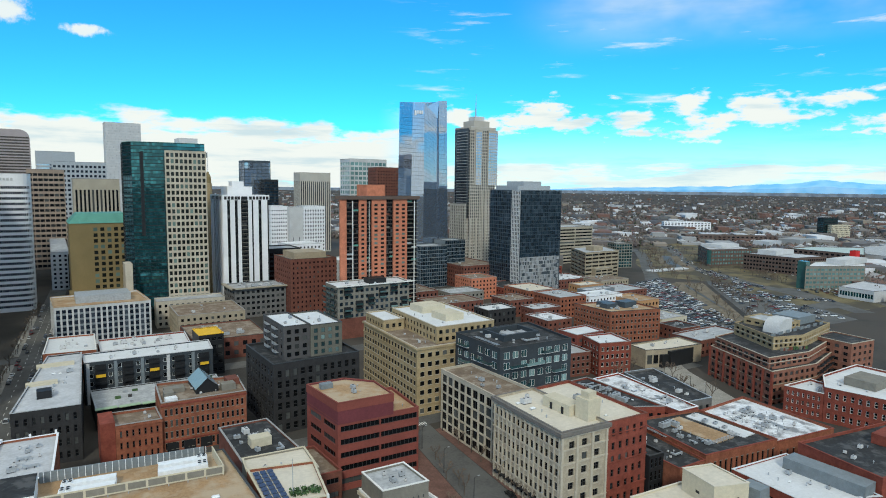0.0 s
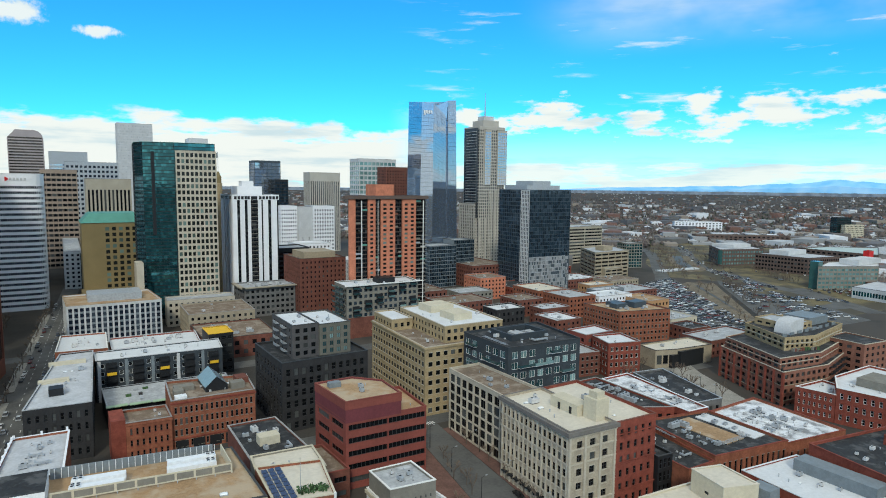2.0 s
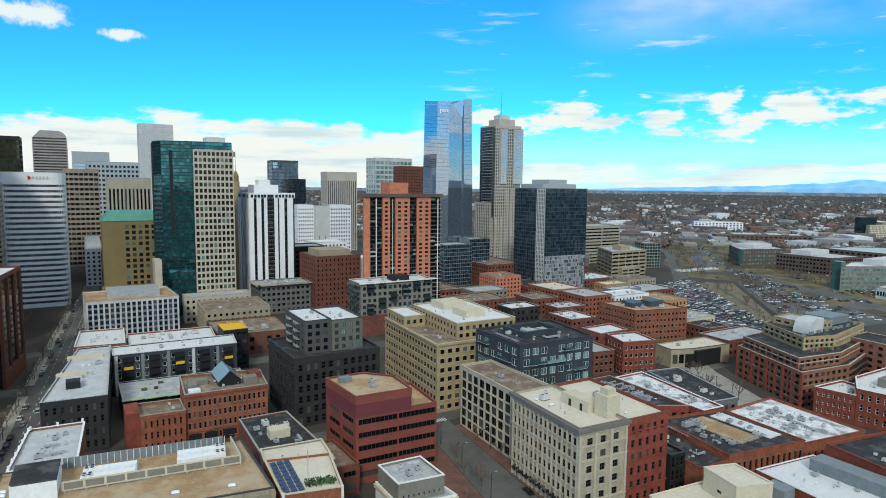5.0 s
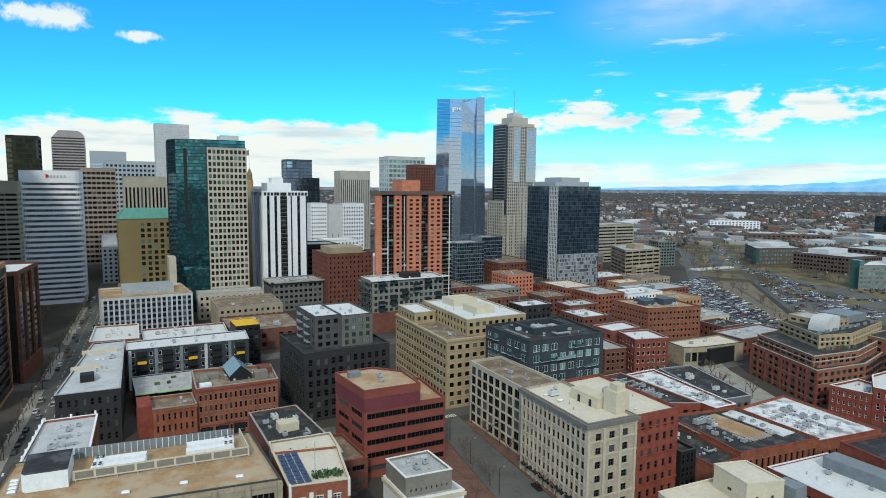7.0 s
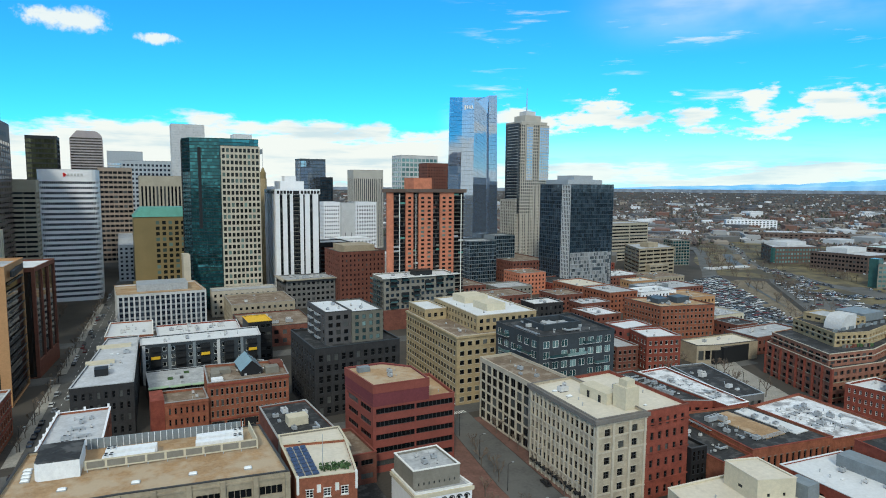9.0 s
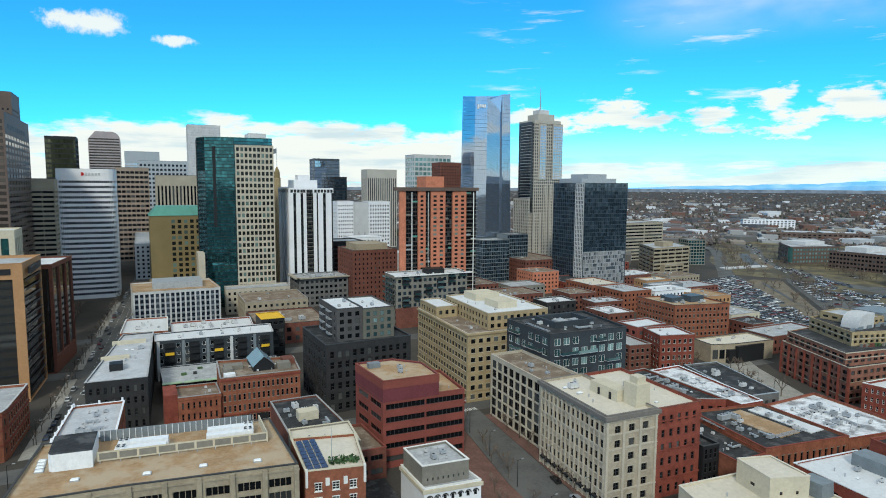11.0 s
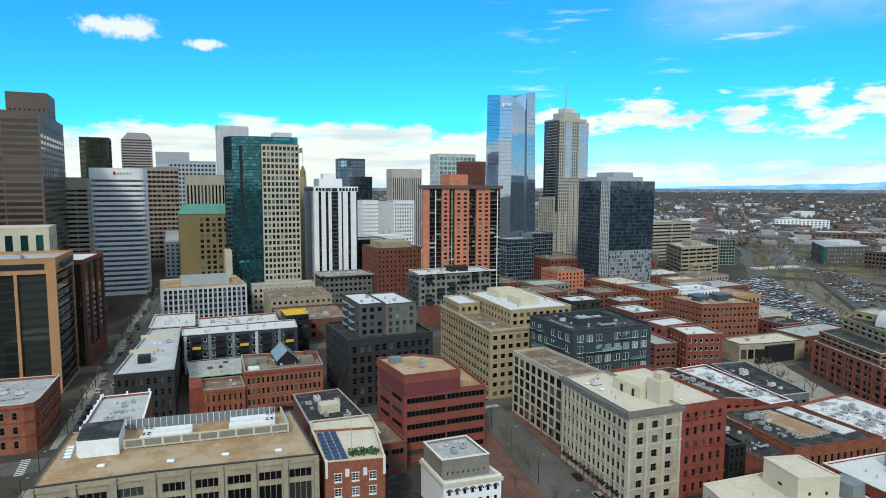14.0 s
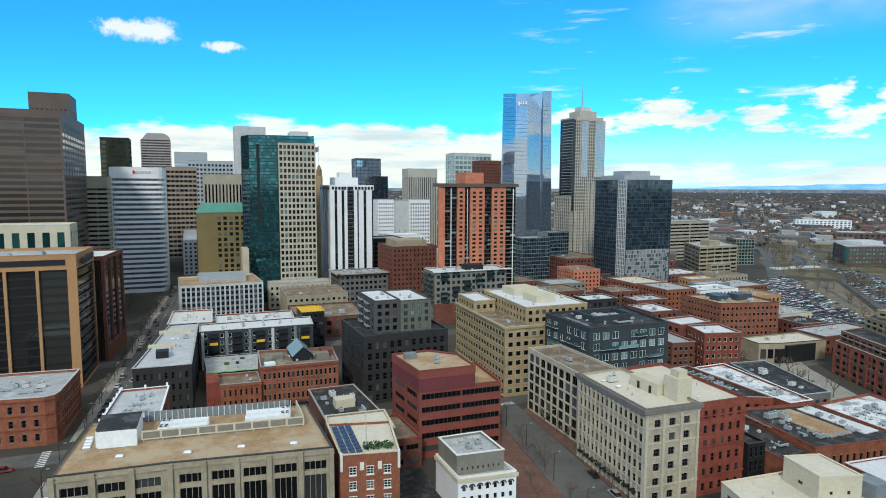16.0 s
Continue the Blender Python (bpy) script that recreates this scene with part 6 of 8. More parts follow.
s = Shape()
for j in range(38):
    s.box(-21, -18.4, 4 + j * 4.2, 21, -18.0, 6 + j * 4.2)
    s.box(22.0, -17, 4 + j * 3.8, 22.3, 17, 6 + j * 3.8)
tagged(part("glazing", s, G["bronze"], curved), kind="stuff")
# gilded cupola with a flag, far behind the white tower
cup = thing("gilded_cupola", pose(122, 560, 0), "small gilded cupola with a flag on a mast", "cupola")
s = Shape()
s.tube((0, 0, 0), (0, 0, 97), 3.2, 3.2, 1, 10)
s.tube((0, 0, 97), (0, 0, 102), 2.6, 2.6, 0, 10)
s.tube((0, 0, 102), (0, 0, 107), 2.6, 0.5, 0, 10)
part("lantern", s, [M["gold"], M["brick_yellow"]], cup)
s = Shape()
s.tube((0, 0, 107), (0, 0, 124), 0.2, 0.12, 0, 6)
cup_mast = part("mast", s, M["metal_grey"], cup)
s = Shape()
for k in range(4):
    x0, x1 = -k * 1.6, -(k + 1) * 1.6
    w0, w1 = 0.5 * math.sin(k * 1.4), 0.5 * math.sin((k + 1) * 1.4)
    s.face([(x0, w0, 119 - k * 0.5), (x1, w1, 118.5 - k * 0.5), (x1, w1, 123.0 - k * 0.5), (x0, w0, 123.5 - k * 0.5)])
part("flag", s, M["metal_blue"], cup_mast)

# ---- streets and pavements ----
street_x = lambda y: -28.0 + (y - 130) * 0.072        # middle of the long street
S1 = lambda d0, d1, y0, y1: [(street_x(y0) + d0, y0), (street_x(y0) + d1, y0), (street_x(y1) + d1, y1), (street_x(y1) + d0, y1)]
slab("road", S1(-6.5, 6.5, 40, 900), -0.2, 0.03, "asphalt", "long straight grey asphalt street", "road")
slab("road", [(98, 40), (112.5, 40), (117.2, 120), (121.5, 155), (126, 192), (128, 206), (119, 206), (112, 184), (104.5, 143), (101, 110)], -0.2, 0.034, "asphalt", "side street of worn grey asphalt", "road")
slab("road", [(-140, 214), (300, 193), (300, 205), (-140, 224)], -0.2, 0.026, "asphalt", "cross street of grey asphalt", "road")
slab("road", [(-140, 318), (260, 318), (260, 330), (-140, 330)], -0.2, 0.022, "asphalt", "cross street of grey asphalt", "road")
slab("road", [(-140, 386), (360, 386), (360, 399), (-140, 399)], -0.2, 0.018, "asphalt", "cross street of grey asphalt", "road")
slab("road", [(119.5, 206), (127, 206), (129, 318), (121, 318)], -0.2, 0.03, "asphalt", "side street of grey asphalt", "road")
for y0, y1 in ((60, 196), (226, 316), (332, 384), (401, 520)):
    for d0, d1 in ((-10.5, -6.5), (6.5, 10.5)):
        slab("pavement", S1(d0, d1, y0, y1), 0.0, 0.15, "pavement", "pale concrete pavement with kerb", "pavement")
slab("pavement", [(88, 60), (97.8, 60), (104.2, 143), (111.6, 184), (112, 191), (104.2, 191), (102.2, 167), (88, 150)], 0.0, 0.15, "paving_red", "wide red brick pavement along the street", "pavement")
slab("pavement", [(112.8, 60), (117.5, 60), (119.4, 117), (122, 152), (127, 155), (129, 195), (126.4, 195), (121.8, 155), (117.5, 120)], 0.0, 0.15, "paving_red", "red brick pavement beside the stone building", "pavement")
slab("pavement", [(107.5, 222), (119.2, 218), (120.8, 316), (108, 316)], 0.0, 0.15, "pavement", "grey concrete pavement", "pavement")
slab("plaza", [(240, 150), (262, 148), (283, 190), (292, 203), (262, 206), (240, 184)], 0.0, 0.12, "pavement", "pale paved plaza by the pavilion", "pavement")
slab("yard", [(60.0, 130), (70.5, 130), (72, 166), (60.5, 162)], 0.0, 0.10, "roof_dark", "dark service yard", "pavement")


def dashes(root_name, label, pts, n, wide=0.15, long=2.0):
    """Painted dashes between two points, each its own piece."""
    (x0, y0), (x1, y1) = pts
    a = math.atan2(y1 - y0, x1 - x0)
    root = thing(root_name, pose(x0, y0, 0.0), label, "road marking", kind="structure")
    s = Shape()
    s.box(0, -wide / 2, 0.036, long, wide / 2, 0.042)
    me = s.made("dash", M["paint"])
    d = math.hypot(x1 - x0, y1 - y0) / n
    for k in range(n):
        part("dash", me, None, root, at=pose(math.cos(a) * d * k, math.sin(a) * d * k, 0.004, 0, 0, math.degrees(a)))


dashes("lane_marking", "white dashed lane line on asphalt", ((street_x(100) - 2, 100), (street_x(600) - 2, 600)), 60, 0.2, 3.0)
dashes("lane_marking", "white dashed lane line on asphalt", ((street_x(100) + 2, 100), (street_x(600) + 2, 600)), 60, 0.2, 3.0)
dashes("kerb_marking", "long white parking line on asphalt", ((street_x(100) + 4.4, 100), (street_x(500) + 4.4, 500)), 30, 0.2, 9.0)
for yy in (204, 226):
    dashes("crosswalk", "white striped crosswalk on asphalt", ((street_x(yy) - 6, yy), (street_x(yy) + 6, yy)), 10, 2.6, 0.6)
dashes("crosswalk", "white striped crosswalk on asphalt", ((119.5, 203), (127.5, 203)), 8, 2.6, 0.5)
dashes("crosswalk", "white striped crosswalk on asphalt", ((-37, 208), (-37, 221)), 9, 2.6, 0.6)


# ---- cars ----
def make_car(name, label, length, width, tall, boot, at):
    body, cabin, tyre = Shape(), Shape(), Shape()
    l, w = length / 2, width / 2
    body.solid([[(-l, -w * .94, .3), (l, -w * .94, .3), (l, w * .94, .3), (-l, w * .94, .3)], [(-l, -w, .6), (l, -w, .55), (l, w, .55), (-l, w, .6)],
                [(-l * .97, -w * .93, .95), (l * .95, -w * .92, .82), (l * .95, w * .92, .82), (-l * .97, w * .93, .95)]])
    roof = [(-l * boot, -w * .72, tall), (l * .12, -w * .72, tall), (l * .12, w * .72, tall), (-l * boot, w * .72, tall)]
    body.solid([[(x, y, z - .04) for x, y, z in roof], roof])
    cabin.solid([[(-l * (boot + .28), -w * .88, .9), (l * .45, -w * .88, .86), (l * .45, w * .88, .86), (-l * (boot + .28), w * .88, .9)], [(x, y, z - .03) for x, y, z in roof]])
    tyre.tube((0, -.11, 0), (0, .11, 0), .33, .33, 0, 10)
    root = thing(name, at, label, "car", "cars in the streets")
    part("body", body, car_paint, root)
    part("cabin", cabin, G["black"], root)
    me = tyre.made("wheel", M["rubber"])
    for sx in (-.62, .62):
        for sy in (-.84, .84):
            part("wheel", me, None, root, at=pose(l * sx, w * sy, .33))
    return root


CARS = [make_car("car", "small saloon car on the asphalt", 4.6, 1.85, 1.45, .62, pose(street_x(240) + 5.4, 240, .03, 0, 0, 86)),
        make_car("car", "tall boxy estate car on the asphalt", 4.8, 1.95, 1.75, .80, pose(street_x(247) + 5.4, 247, .03, 0, 0, 86)),
        make_car("van", "light delivery van on the asphalt", 5.6, 2.1, 2.35, .84, pose(street_x(214) - 5.2, 214, .03, 0, 0, 86))]
rng = random.Random(7)


def put_car(x, y, heading, z=0.03):
    k = 0 if (r := rng.random()) < 0.5 else 1 if r < 0.93 else 2
    copy_thing(CARS[k], pose(x, y, z, 0, 0, heading))


for y in range(110, 560, 7):
    if rng.random() < 0.75 and not 200 < y < 230 and not 312 < y < 336:
        put_car(street_x(y) + 5.5, y, 86 + rng.uniform(-1, 1))
    if rng.random() < 0.45 and not 200 < y < 230 and not 312 < y < 336:
        put_car(street_x(y) - 5.5, y, 86)
for y in (165, 190, 262, 275, 290, 345, 352, 360, 372, 410, 430, 445, 470, 500):
    put_car(street_x(y) + rng.choice((-3.2, 0.0, 3.0)), y + rng.uniform(-3, 3), 86)
for x, y, a in ((-46, 208, 0), (-58, 212, 0), (-70, 209, 0), (123.5, 210.5, 0), (128.5, 212, 4), (92, 160, 75), (91.5, 153, 75), (90.5, 146, 75), (89.5, 138, 70), (89.2, 131, 70), (116.4, 126, 82), (118.2, 138, 82),
                (55, 209, 0), (70, 207, 0), (90, 205, 0), (10, 212, 0), (14, 246, 85), (14.5, 252, 85), (24, 254, 0), (29, 254.5, 0)):
    put_car(x, y, a)
for k in range(7):
    put_car(-52 - k * 3.2, 186 + (k % 2), 92)
    put_car(-52 - k * 3.2, 196, 92)
for k in range(9):
    put_car(250 + k * 2.2, 160 + k * 4.6, 66)

# ---- street lamps and signals ----
def make_lamp(at):
    root = thing("street_lamp", at, "dark slender street lamp with short arm", "street lamp", "street lamps")
    s = Shape()
    s.tube((0, 0, 0), (0, 0, 8.5), .13, .08, 0, 6)
    part("pole", s, M["metal_dark"], root)
    s = Shape()
    s.tube((0, 0, 8.3), (1.7, 0, 8.7), .06, .05, 0, 5)
    arm = part("arm", s, M["metal_dark"], root)
    s = Shape()
    s.box(1.3, -.16, 8.6, 2.1, .16, 8.75)
    part("head", s, M["metal_grey"], arm)
    return root


lamp = make_lamp(pose(105.5, 140, .1, 0, 0, 0))
for x, y, a in ((109, 162, 0), (112.5, 182, 0), (118.2, 122, 180), (121.5, 144, 180), (126.3, 170, 180), (128, 192, 180), (101.5, 118, 0), (98, 95, 0), (111, 226, 0), (119, 232, 180), (113, 260, 0), (252, 168, 60), (246, 156, 60)):
    copy_thing(lamp, pose(x, y, .1, 0, 0, a))
for y in (150, 178, 196, 232, 258, 286, 312, 336, 366, 402, 440, 480):
    copy_thing(lamp, pose(street_x(y) + 7.2, y, .1, 0, 0, 180))
    copy_thing(lamp, pose(street_x(y) - 7.2, y + 6, .1, 0, 0, 0))


# ---- bare trees ----
def make_tree(seed, tall, at, label, twig_mat="twig"):
    r = random.Random(seed)
    trunk, crown = Shape(), Shape()
    trunk.tube((0, 0, 0), (0, 0, tall * .3), tall * .022, tall * .016, 0, 6)

    def grow(p, d, length, rad, level):
        q = p + d * length
        (trunk if level < 2 else crown).tube(p, q, rad, rad * .62, 0, 4 if level else 5)
        if level == 4:
            return
        for _ in range(3 if level < 3 else 4):
            e = (d + Vector((r.uniform(-.75, .75), r.uniform(-.75, .75), r.uniform(-.15, .5)))).normalized()
            grow(p.lerp(q, r.uniform(.6, 1)), e, length * r.uniform(.58, .8), rad * .58, level + 1)

    for k in range(3):
        a = k * 2.1 + r.uniform(-.4, .4)
        grow(Vector((0, 0, tall * (.24 + .03 * k))), Vector((math.cos(a) * .6, math.sin(a) * .6, 1)).normalized(), tall * .25, tall * .019, 1)
    root = thing("bare_tree", at, label, "tree", "bare trees")
    part("trunk", trunk, M["bark"], root)
    part("crown", crown, M[twig_mat], root)
    return root


TREES = [make_tree(k, h, pose(x, y, .1), "leafless grey-brown street tree in spring") for k, (h, x, y) in enumerate(((8, 108.3, 152), (7, 112, 172), (11, 252, 172)))]
rt = random.Random(3)


def put_tree(k, x, y, z=0.0):
    copy_thing(TREES[k], pose(x, y, z, 0, 0, rt.uniform(0, 360)))


for x, y in ((106.2, 146), (107.3, 158), (110, 166), (113.4, 188), (103, 128), (99.5, 112), (95, 132), (94, 120), (97.5, 140), (119, 130), (120.4, 138), (121.2, 148), (124.6, 162), (126, 178), (109, 228), (110, 238), (113, 250)):
    put_tree(rt.choice((0, 1)), x, y, .1)
for y in range(160, 560, 13):
    if not 198 < y < 232:
        put_tree(rt.choice((0, 1)), street_x(y) - 8.4, y, .1)
        if y > 232:
            put_tree(rt.choice((0, 1)), street_x(y) + 8.6, y + 5, .1)
for x, y in ((247, 160), (250, 166), (254, 158), (258, 176), (263, 186), (270, 196), (244, 172), (240, 200), (255, 204)):
    put_tree(rt.choice((0, 1, 2)), x, y, .1)
for k in range(26):
    put_tree(2, -48 + rt.uniform(0, 18), 375 + rt.uniform(0, 120))

def ramp_material(name, colours, rough=0.9):
    m = bpy.data.materials.new(name)
    m.use_nodes = True
    nodes, links = m.node_tree.nodes, m.node_tree.links
    r, g = nodes.new("ShaderNodeValToRGB"), nodes.new("ShaderNodeNewGeometry")
    r.color_ramp.interpolation = "CONSTANT"
    for i, c in enumerate(colours):
        e = r.color_ramp.elements[i] if i < 2 else r.color_ramp.elements.new(i / len(colours))
        e.position, e.color = i / len(colours), (*c, 1)
    links.new(g.outputs["Random Per Island"], r.inputs[0])
    links.new(r.outputs[0], nodes["Principled BSDF"].inputs["Base Color"])
    nodes["Principled BSDF"].inputs["Roughness"].default_value = rough
    return m


# ---- boulevard, car parks and lawns beyond the old blocks ----
slab("car_park", [(345, 225), (412, 228), (560, 418), (475, 400)], -0.2, 0.02, "asphalt", "large asphalt car park full of cars", "car park")


slab("lawn", [(625, 312), (664, 326), (712, 400), (700, 446), (668, 447), (652, 405), (612, 335)], -0.2, 0.05, "grass", "dry lawn in front of the campus", "grass")
slab("lawn", [(530, 256), (573, 256), (590, 322), (563, 338)], -0.2, 0.052, "grass", "strip of dry yellow grass by the car park", "grass")
slab("car_park", [(474, 250), (568, 234), (620, 312), (590, 322), (573, 256), (530, 256), (562, 338), (533, 316)], -0.2, 0.03, "asphalt", "asphalt car park with scattered cars", "car park")
slab("creek_wall", [(408, 212), (430, 244), (568, 374), (550, 392), (512, 380), (400, 230)], -0.2, 0.3, "bank", "brown stone creek embankment", "embankment")
slab("creek", [(423, 239), (426, 243), (541, 373), (538, 375)], -0.2, 0.34, "water", "narrow grey creek between stone walls", "water")
slab("lawn", [(505, 222), (700, 214), (1000, 330), (1000, 700), (860, 690), (640, 520), (560, 430), (600, 358)], -0.3, 0.012, "grass", "dry winter grass between roads and campus", "grass")


def ribbon(label, pts, wide, z):
    """A road of even width along a line of points."""
    left, right = [], []
    for i, p in enumerate(pts):
        d = (Vector(pts[min(i + 1, len(pts) - 1)]) - Vector(pts[max(i - 1, 0)])).normalized()
        left.append((p[0] - d.y * wide / 2, p[1] + d.x * wide / 2))
        right.append((p[0] + d.y * wide / 2, p[1] - d.x * wide / 2))
    slab("road", right + left[::-1], -0.2, z, "asphalt", label, "road")


ribbon("wide grey boulevard curving past the car parks", [(545, 215), (570, 255), (592, 300), (606, 343), (645, 410), (662, 452), (730, 520), (800, 575), (845, 618), (905, 703)], 17, 0.06)
ribbon("second carriageway of the boulevard", [(600, 215), (640, 262), (720, 318), (800, 360), (900, 380)], 14, 0.055)
ribbon("second road curving along the creek", [(540, 415), (570, 440), (612, 478), (690, 545), (757, 608), (785, 650), (800, 720), (860, 800)], 15, 0.062)
avenue = Shape()
_pts = [(905 + (1910 - 905) * k / 24, 703 + (1462 - 703) * k / 24) for k in range(25)]
for (xa, ya), (xb, yb) in zip(_pts, _pts[1:]):
    nx, ny = -0.602 * 9, 0.798 * 9
    za, zb = ground_z(xa, ya) + 0.9, ground_z(xb, yb) + 0.9
    avenue.face([(xa - nx, ya - ny, za), (xb - nx, yb - ny, zb), (xb + nx, yb + ny, zb), (xa + nx, ya + ny, za)])
tagged(part("road", avenue, M["asphalt"]), "far straight avenue running to the horizon", "road", kind="structure")
slab("creek_wall", [(618, 440), (655, 440), (700, 490), (765, 548), (745, 568), (670, 505)], -0.2, 0.3, "bank", "brown stone creek embankment", "embankment")
slab("creek", [(634, 448), (644, 446), (690, 495), (754, 552), (746, 560), (676, 500)], -0.2, 0.34, "water", "narrow grey creek between stone walls", "water")
slab("bridge", [(588, 455), (652, 450), (656, 460), (592, 466)], 0.0, 1.4, "pale_grey", "pale concrete bridge over the creek", "bridge")

rp = random.Random(11)
# rows of parked cars, too many to count, joined
lot = Shape()


def lot_car(x, y, heading, l=2.3, w=.92, tall=1.5):
    c, s_ = math.cos(heading), math.sin(heading)
    Q = lambda u, v, z: (x + c * u - s_ * v, y + s_ * u + c * v, z)
    ring = lambda u0, u1, v, z: [Q(u0, -v, z), Q(u1, -v, z), Q(u1, v, z), Q(u0, v, z)]
    lot.solid([ring(-l, l, w * .95, .3), ring(-l, l, w, .6), ring(-l * .97, l * .95, w * .92, .92)])
    lot.solid([ring(-l * .9, l * .45, w * .86, .93), ring(-l * .66, l * .12, w * .7, tall)], 1, True, 0)


for row in range(15):
    for k in range(26):
        if rp.random() < 0.18:
            continue
        u, v = row / 14, k / 25
        x = (1 - v) * (352 + 52 * u) + v * (482 + 68 * u)
        y = (1 - v) * (229 + 3 * u) + v * (398 + 16 * u)
        lot_car(x, y, radians(-38 + rp.choice((0, 180)) + rp.uniform(-3, 3)), tall=rp.uniform(1.4, 1.8))
for k in range(60):
    t = rp.random()
    lot_car(536 + 40 * t + rp.uniform(-5, 5), 316 - 60 * t + rp.uniform(-5, 5), radians(-40 + rp.choice((0, 90))), tall=1.5)
for k in range(70):
    t = rp.random()
    lot_car(585 + 70 * t + rp.uniform(-14, 14), 330 + 105 * t + rp.uniform(-10, 10), radians(55 + rp.uniform(-6, 6)), tall=1.5)
for k in range(34):
    t = rp.random()
    copy_thing(CARS[rp.choice((0, 1))], pose(664 + 240 * t + rp.uniform(-5, 5), 452 + 215 * t + rp.uniform(-8, 8), .07, 0, 0, 44))
slab("car_park", [(430, 212), (512, 206), (584, 330), (590, 385), (566, 366), (440, 246)], -0.2, 0.016, "asphalt", "asphalt car park beside the creek", "car park")
for row in range(8):
    for k in range(17):
        if rp.random() < 0.3:
            continue
        u, v = row / 7, k / 16
        lot_car((1 - v) * (446 + 58 * u) + v * (574 + 8 * u), (1 - v) * (240 - 26 * u) + v * (366 - 30 * u), radians(-40 + rp.uniform(-4, 4)), tall=rp.uniform(1.4, 1.8))
for k in range(90):
    lot_car(650 + rp.uniform(0, 240), 320 + rp.uniform(0, 60) + rp.uniform(0, 40), radians(rp.choice((30, 120))), tall=1.5) if rp.random() < 0.25 else lot_car(rp.uniform(604, 680), rp.uniform(236, 300), radians(45))
tagged(part("parked_cars", lot, [ramp_material("parked_car_paint", ((0.03, 0.03, 0.035), (0.6, 0.6, 0.6), (0.11, 0.12, 0.13), (0.75, 0.75, 0.74), (0.28, 0.29, 0.31), (0.06, 0.07, 0.09), (0.16, 0.03, 0.03), (0.45, 0.45, 0.46), (0.02, 0.02, 0.02)), 0.3), M["metal_dark"]]), "rows of parked cars filling the car parks", "cars", kind="stuff")
# trees along creek and lawns
for k in range(46):
    t = rp.random()
    copy_thing(TREES[2], pose(410 + 400 * t + rp.uniform(-16, 16), 240 + 390 * t + rp.uniform(-16, 16), 0, 0, 0, rp.uniform(0, 360)))
def creek_spot():
    """A spot on the wooded strips beside the creek and the boulevard."""
    t = rp.random()
    return rp.choice(((560 + 230 * t + rp.uniform(-14, 14), 415 + 205 * t + rp.uniform(-14, 14)), (640 + 220 * t + rp.uniform(-10, 10), 415 + 190 * t + rp.uniform(-10, 10)), (640 + 70 * t, 330 + 100 * t + rp.uniform(-12, 12)), (470 + 110 * t, 262 + 110 * t + rp.uniform(-10, 10))))


for k in range(110):
    copy_thing(TREES[rp.choice((0, 2, 2))], pose(*creek_spot(), 0, 0, 0, rp.uniform(0, 360)))

# campus
def campus(name, label, poly, h, wall, n0, n1, f, roof="roof_white", glazing="joined", w=0.55):
    return plain_building(name, label, poly, h, wall, roof, n0, n1, f, glazing, w, 0.5, side=len(poly) - 1)


b = campus("campus_building", "brown brick campus building with green glass corner", [(704, 458), (767, 438), (807, 496), (747, 503)], 21.0, "campus", 16, 12, 4, "roof_pale", "mint", 0.7)
solid_part(b, "glass_corner", "teal_glass", [(703, 457, 3, 716, 460, 20)], "green glass corner")
solid_part(b, "plant_room", "pale_grey", [(738, 462, 20.5, 776, 488, 25), (745, 490, 20.5, 765, 498, 24)])
b = campus("campus_building", "long brown brick campus building with pale roof", [(718, 358), (772, 350), (776, 410), (713, 418)], 20.0, "campus", 14, 16, 4, "roof_pale", "joined", 0.7)
solid_part(b, "plant_room", "pale_grey", [(726, 385, 19.5, 765, 408, 25)])
b = campus("campus_building", "broad campus hall with wide pale green roof", [(832, 335), (945, 382), (890, 424), (834, 428)], 20.0, "campus", 20, 14, 4, "roof_mint", "joined", 0.6)
b = campus("campus_glass_building", "glass and brick campus building with white canopy roof", [(622, 300), (678, 271), (735, 295), (674, 316)], 23.0, "taupe", 16, 8, 5, "roof_white", "mint", 0.8)
solid_part(b, "glass_tower", "teal_glass", [(626, 302, 0, 634, 310, 27)], "green glass corner tower")
solid_part(b, "plant_room", "pale_grey", [(668, 285, 22.5, 715, 303, 28)])
b = campus("low_glass_pavilion", "low glass-fronted pavilion with white roof", [(606, 262), (602, 232), (650, 222), (664, 266)], 10.0, "pale_grey", 12, 8, 1, "roof_pale", "green", 0.85)
b = campus("red_sign_pylon", "small red cube sign on a roof", [(748, 310), (758, 310), (758, 316), (748, 316)], 31.0, "red_sign", 0, 0, 1, "red_sign")
b = campus("white_apartment_slab", "long white apartment slab with orange end", [(1172, 880), (1246, 812), (1262, 830), (1190, 900)], 24.0, "white_paint", 14, 2, 6)
b = campus("long_brick_slab", "long low brown brick housing slab", [(986, 692), (1110, 590), (1122, 606), (998, 710)], 14.0, "campus", 20, 2, 3, "roof_brown")
b = campus("grey_hall", "large grey exhibition hall with flat pale roof", [(900, 330), (1150, 300), (1180, 400), (930, 430)], 14.0, "pale_grey", 0, 0, 1, "roof_grey")
b = campus("dark_glass_tower", "dark green glass office far across the plain", [(1295, 600), (1330, 590), (1338, 606), (1303, 616)], 44.0, "metal_dark", 12, 4, 12, glazing="green", w=0.85)
b = campus("cream_office_far", "cream office block far across the plain", [(1296, 585), (1345, 573), (1350, 583), (1301, 595)], 30.0, "cream", 14, 3, 7)

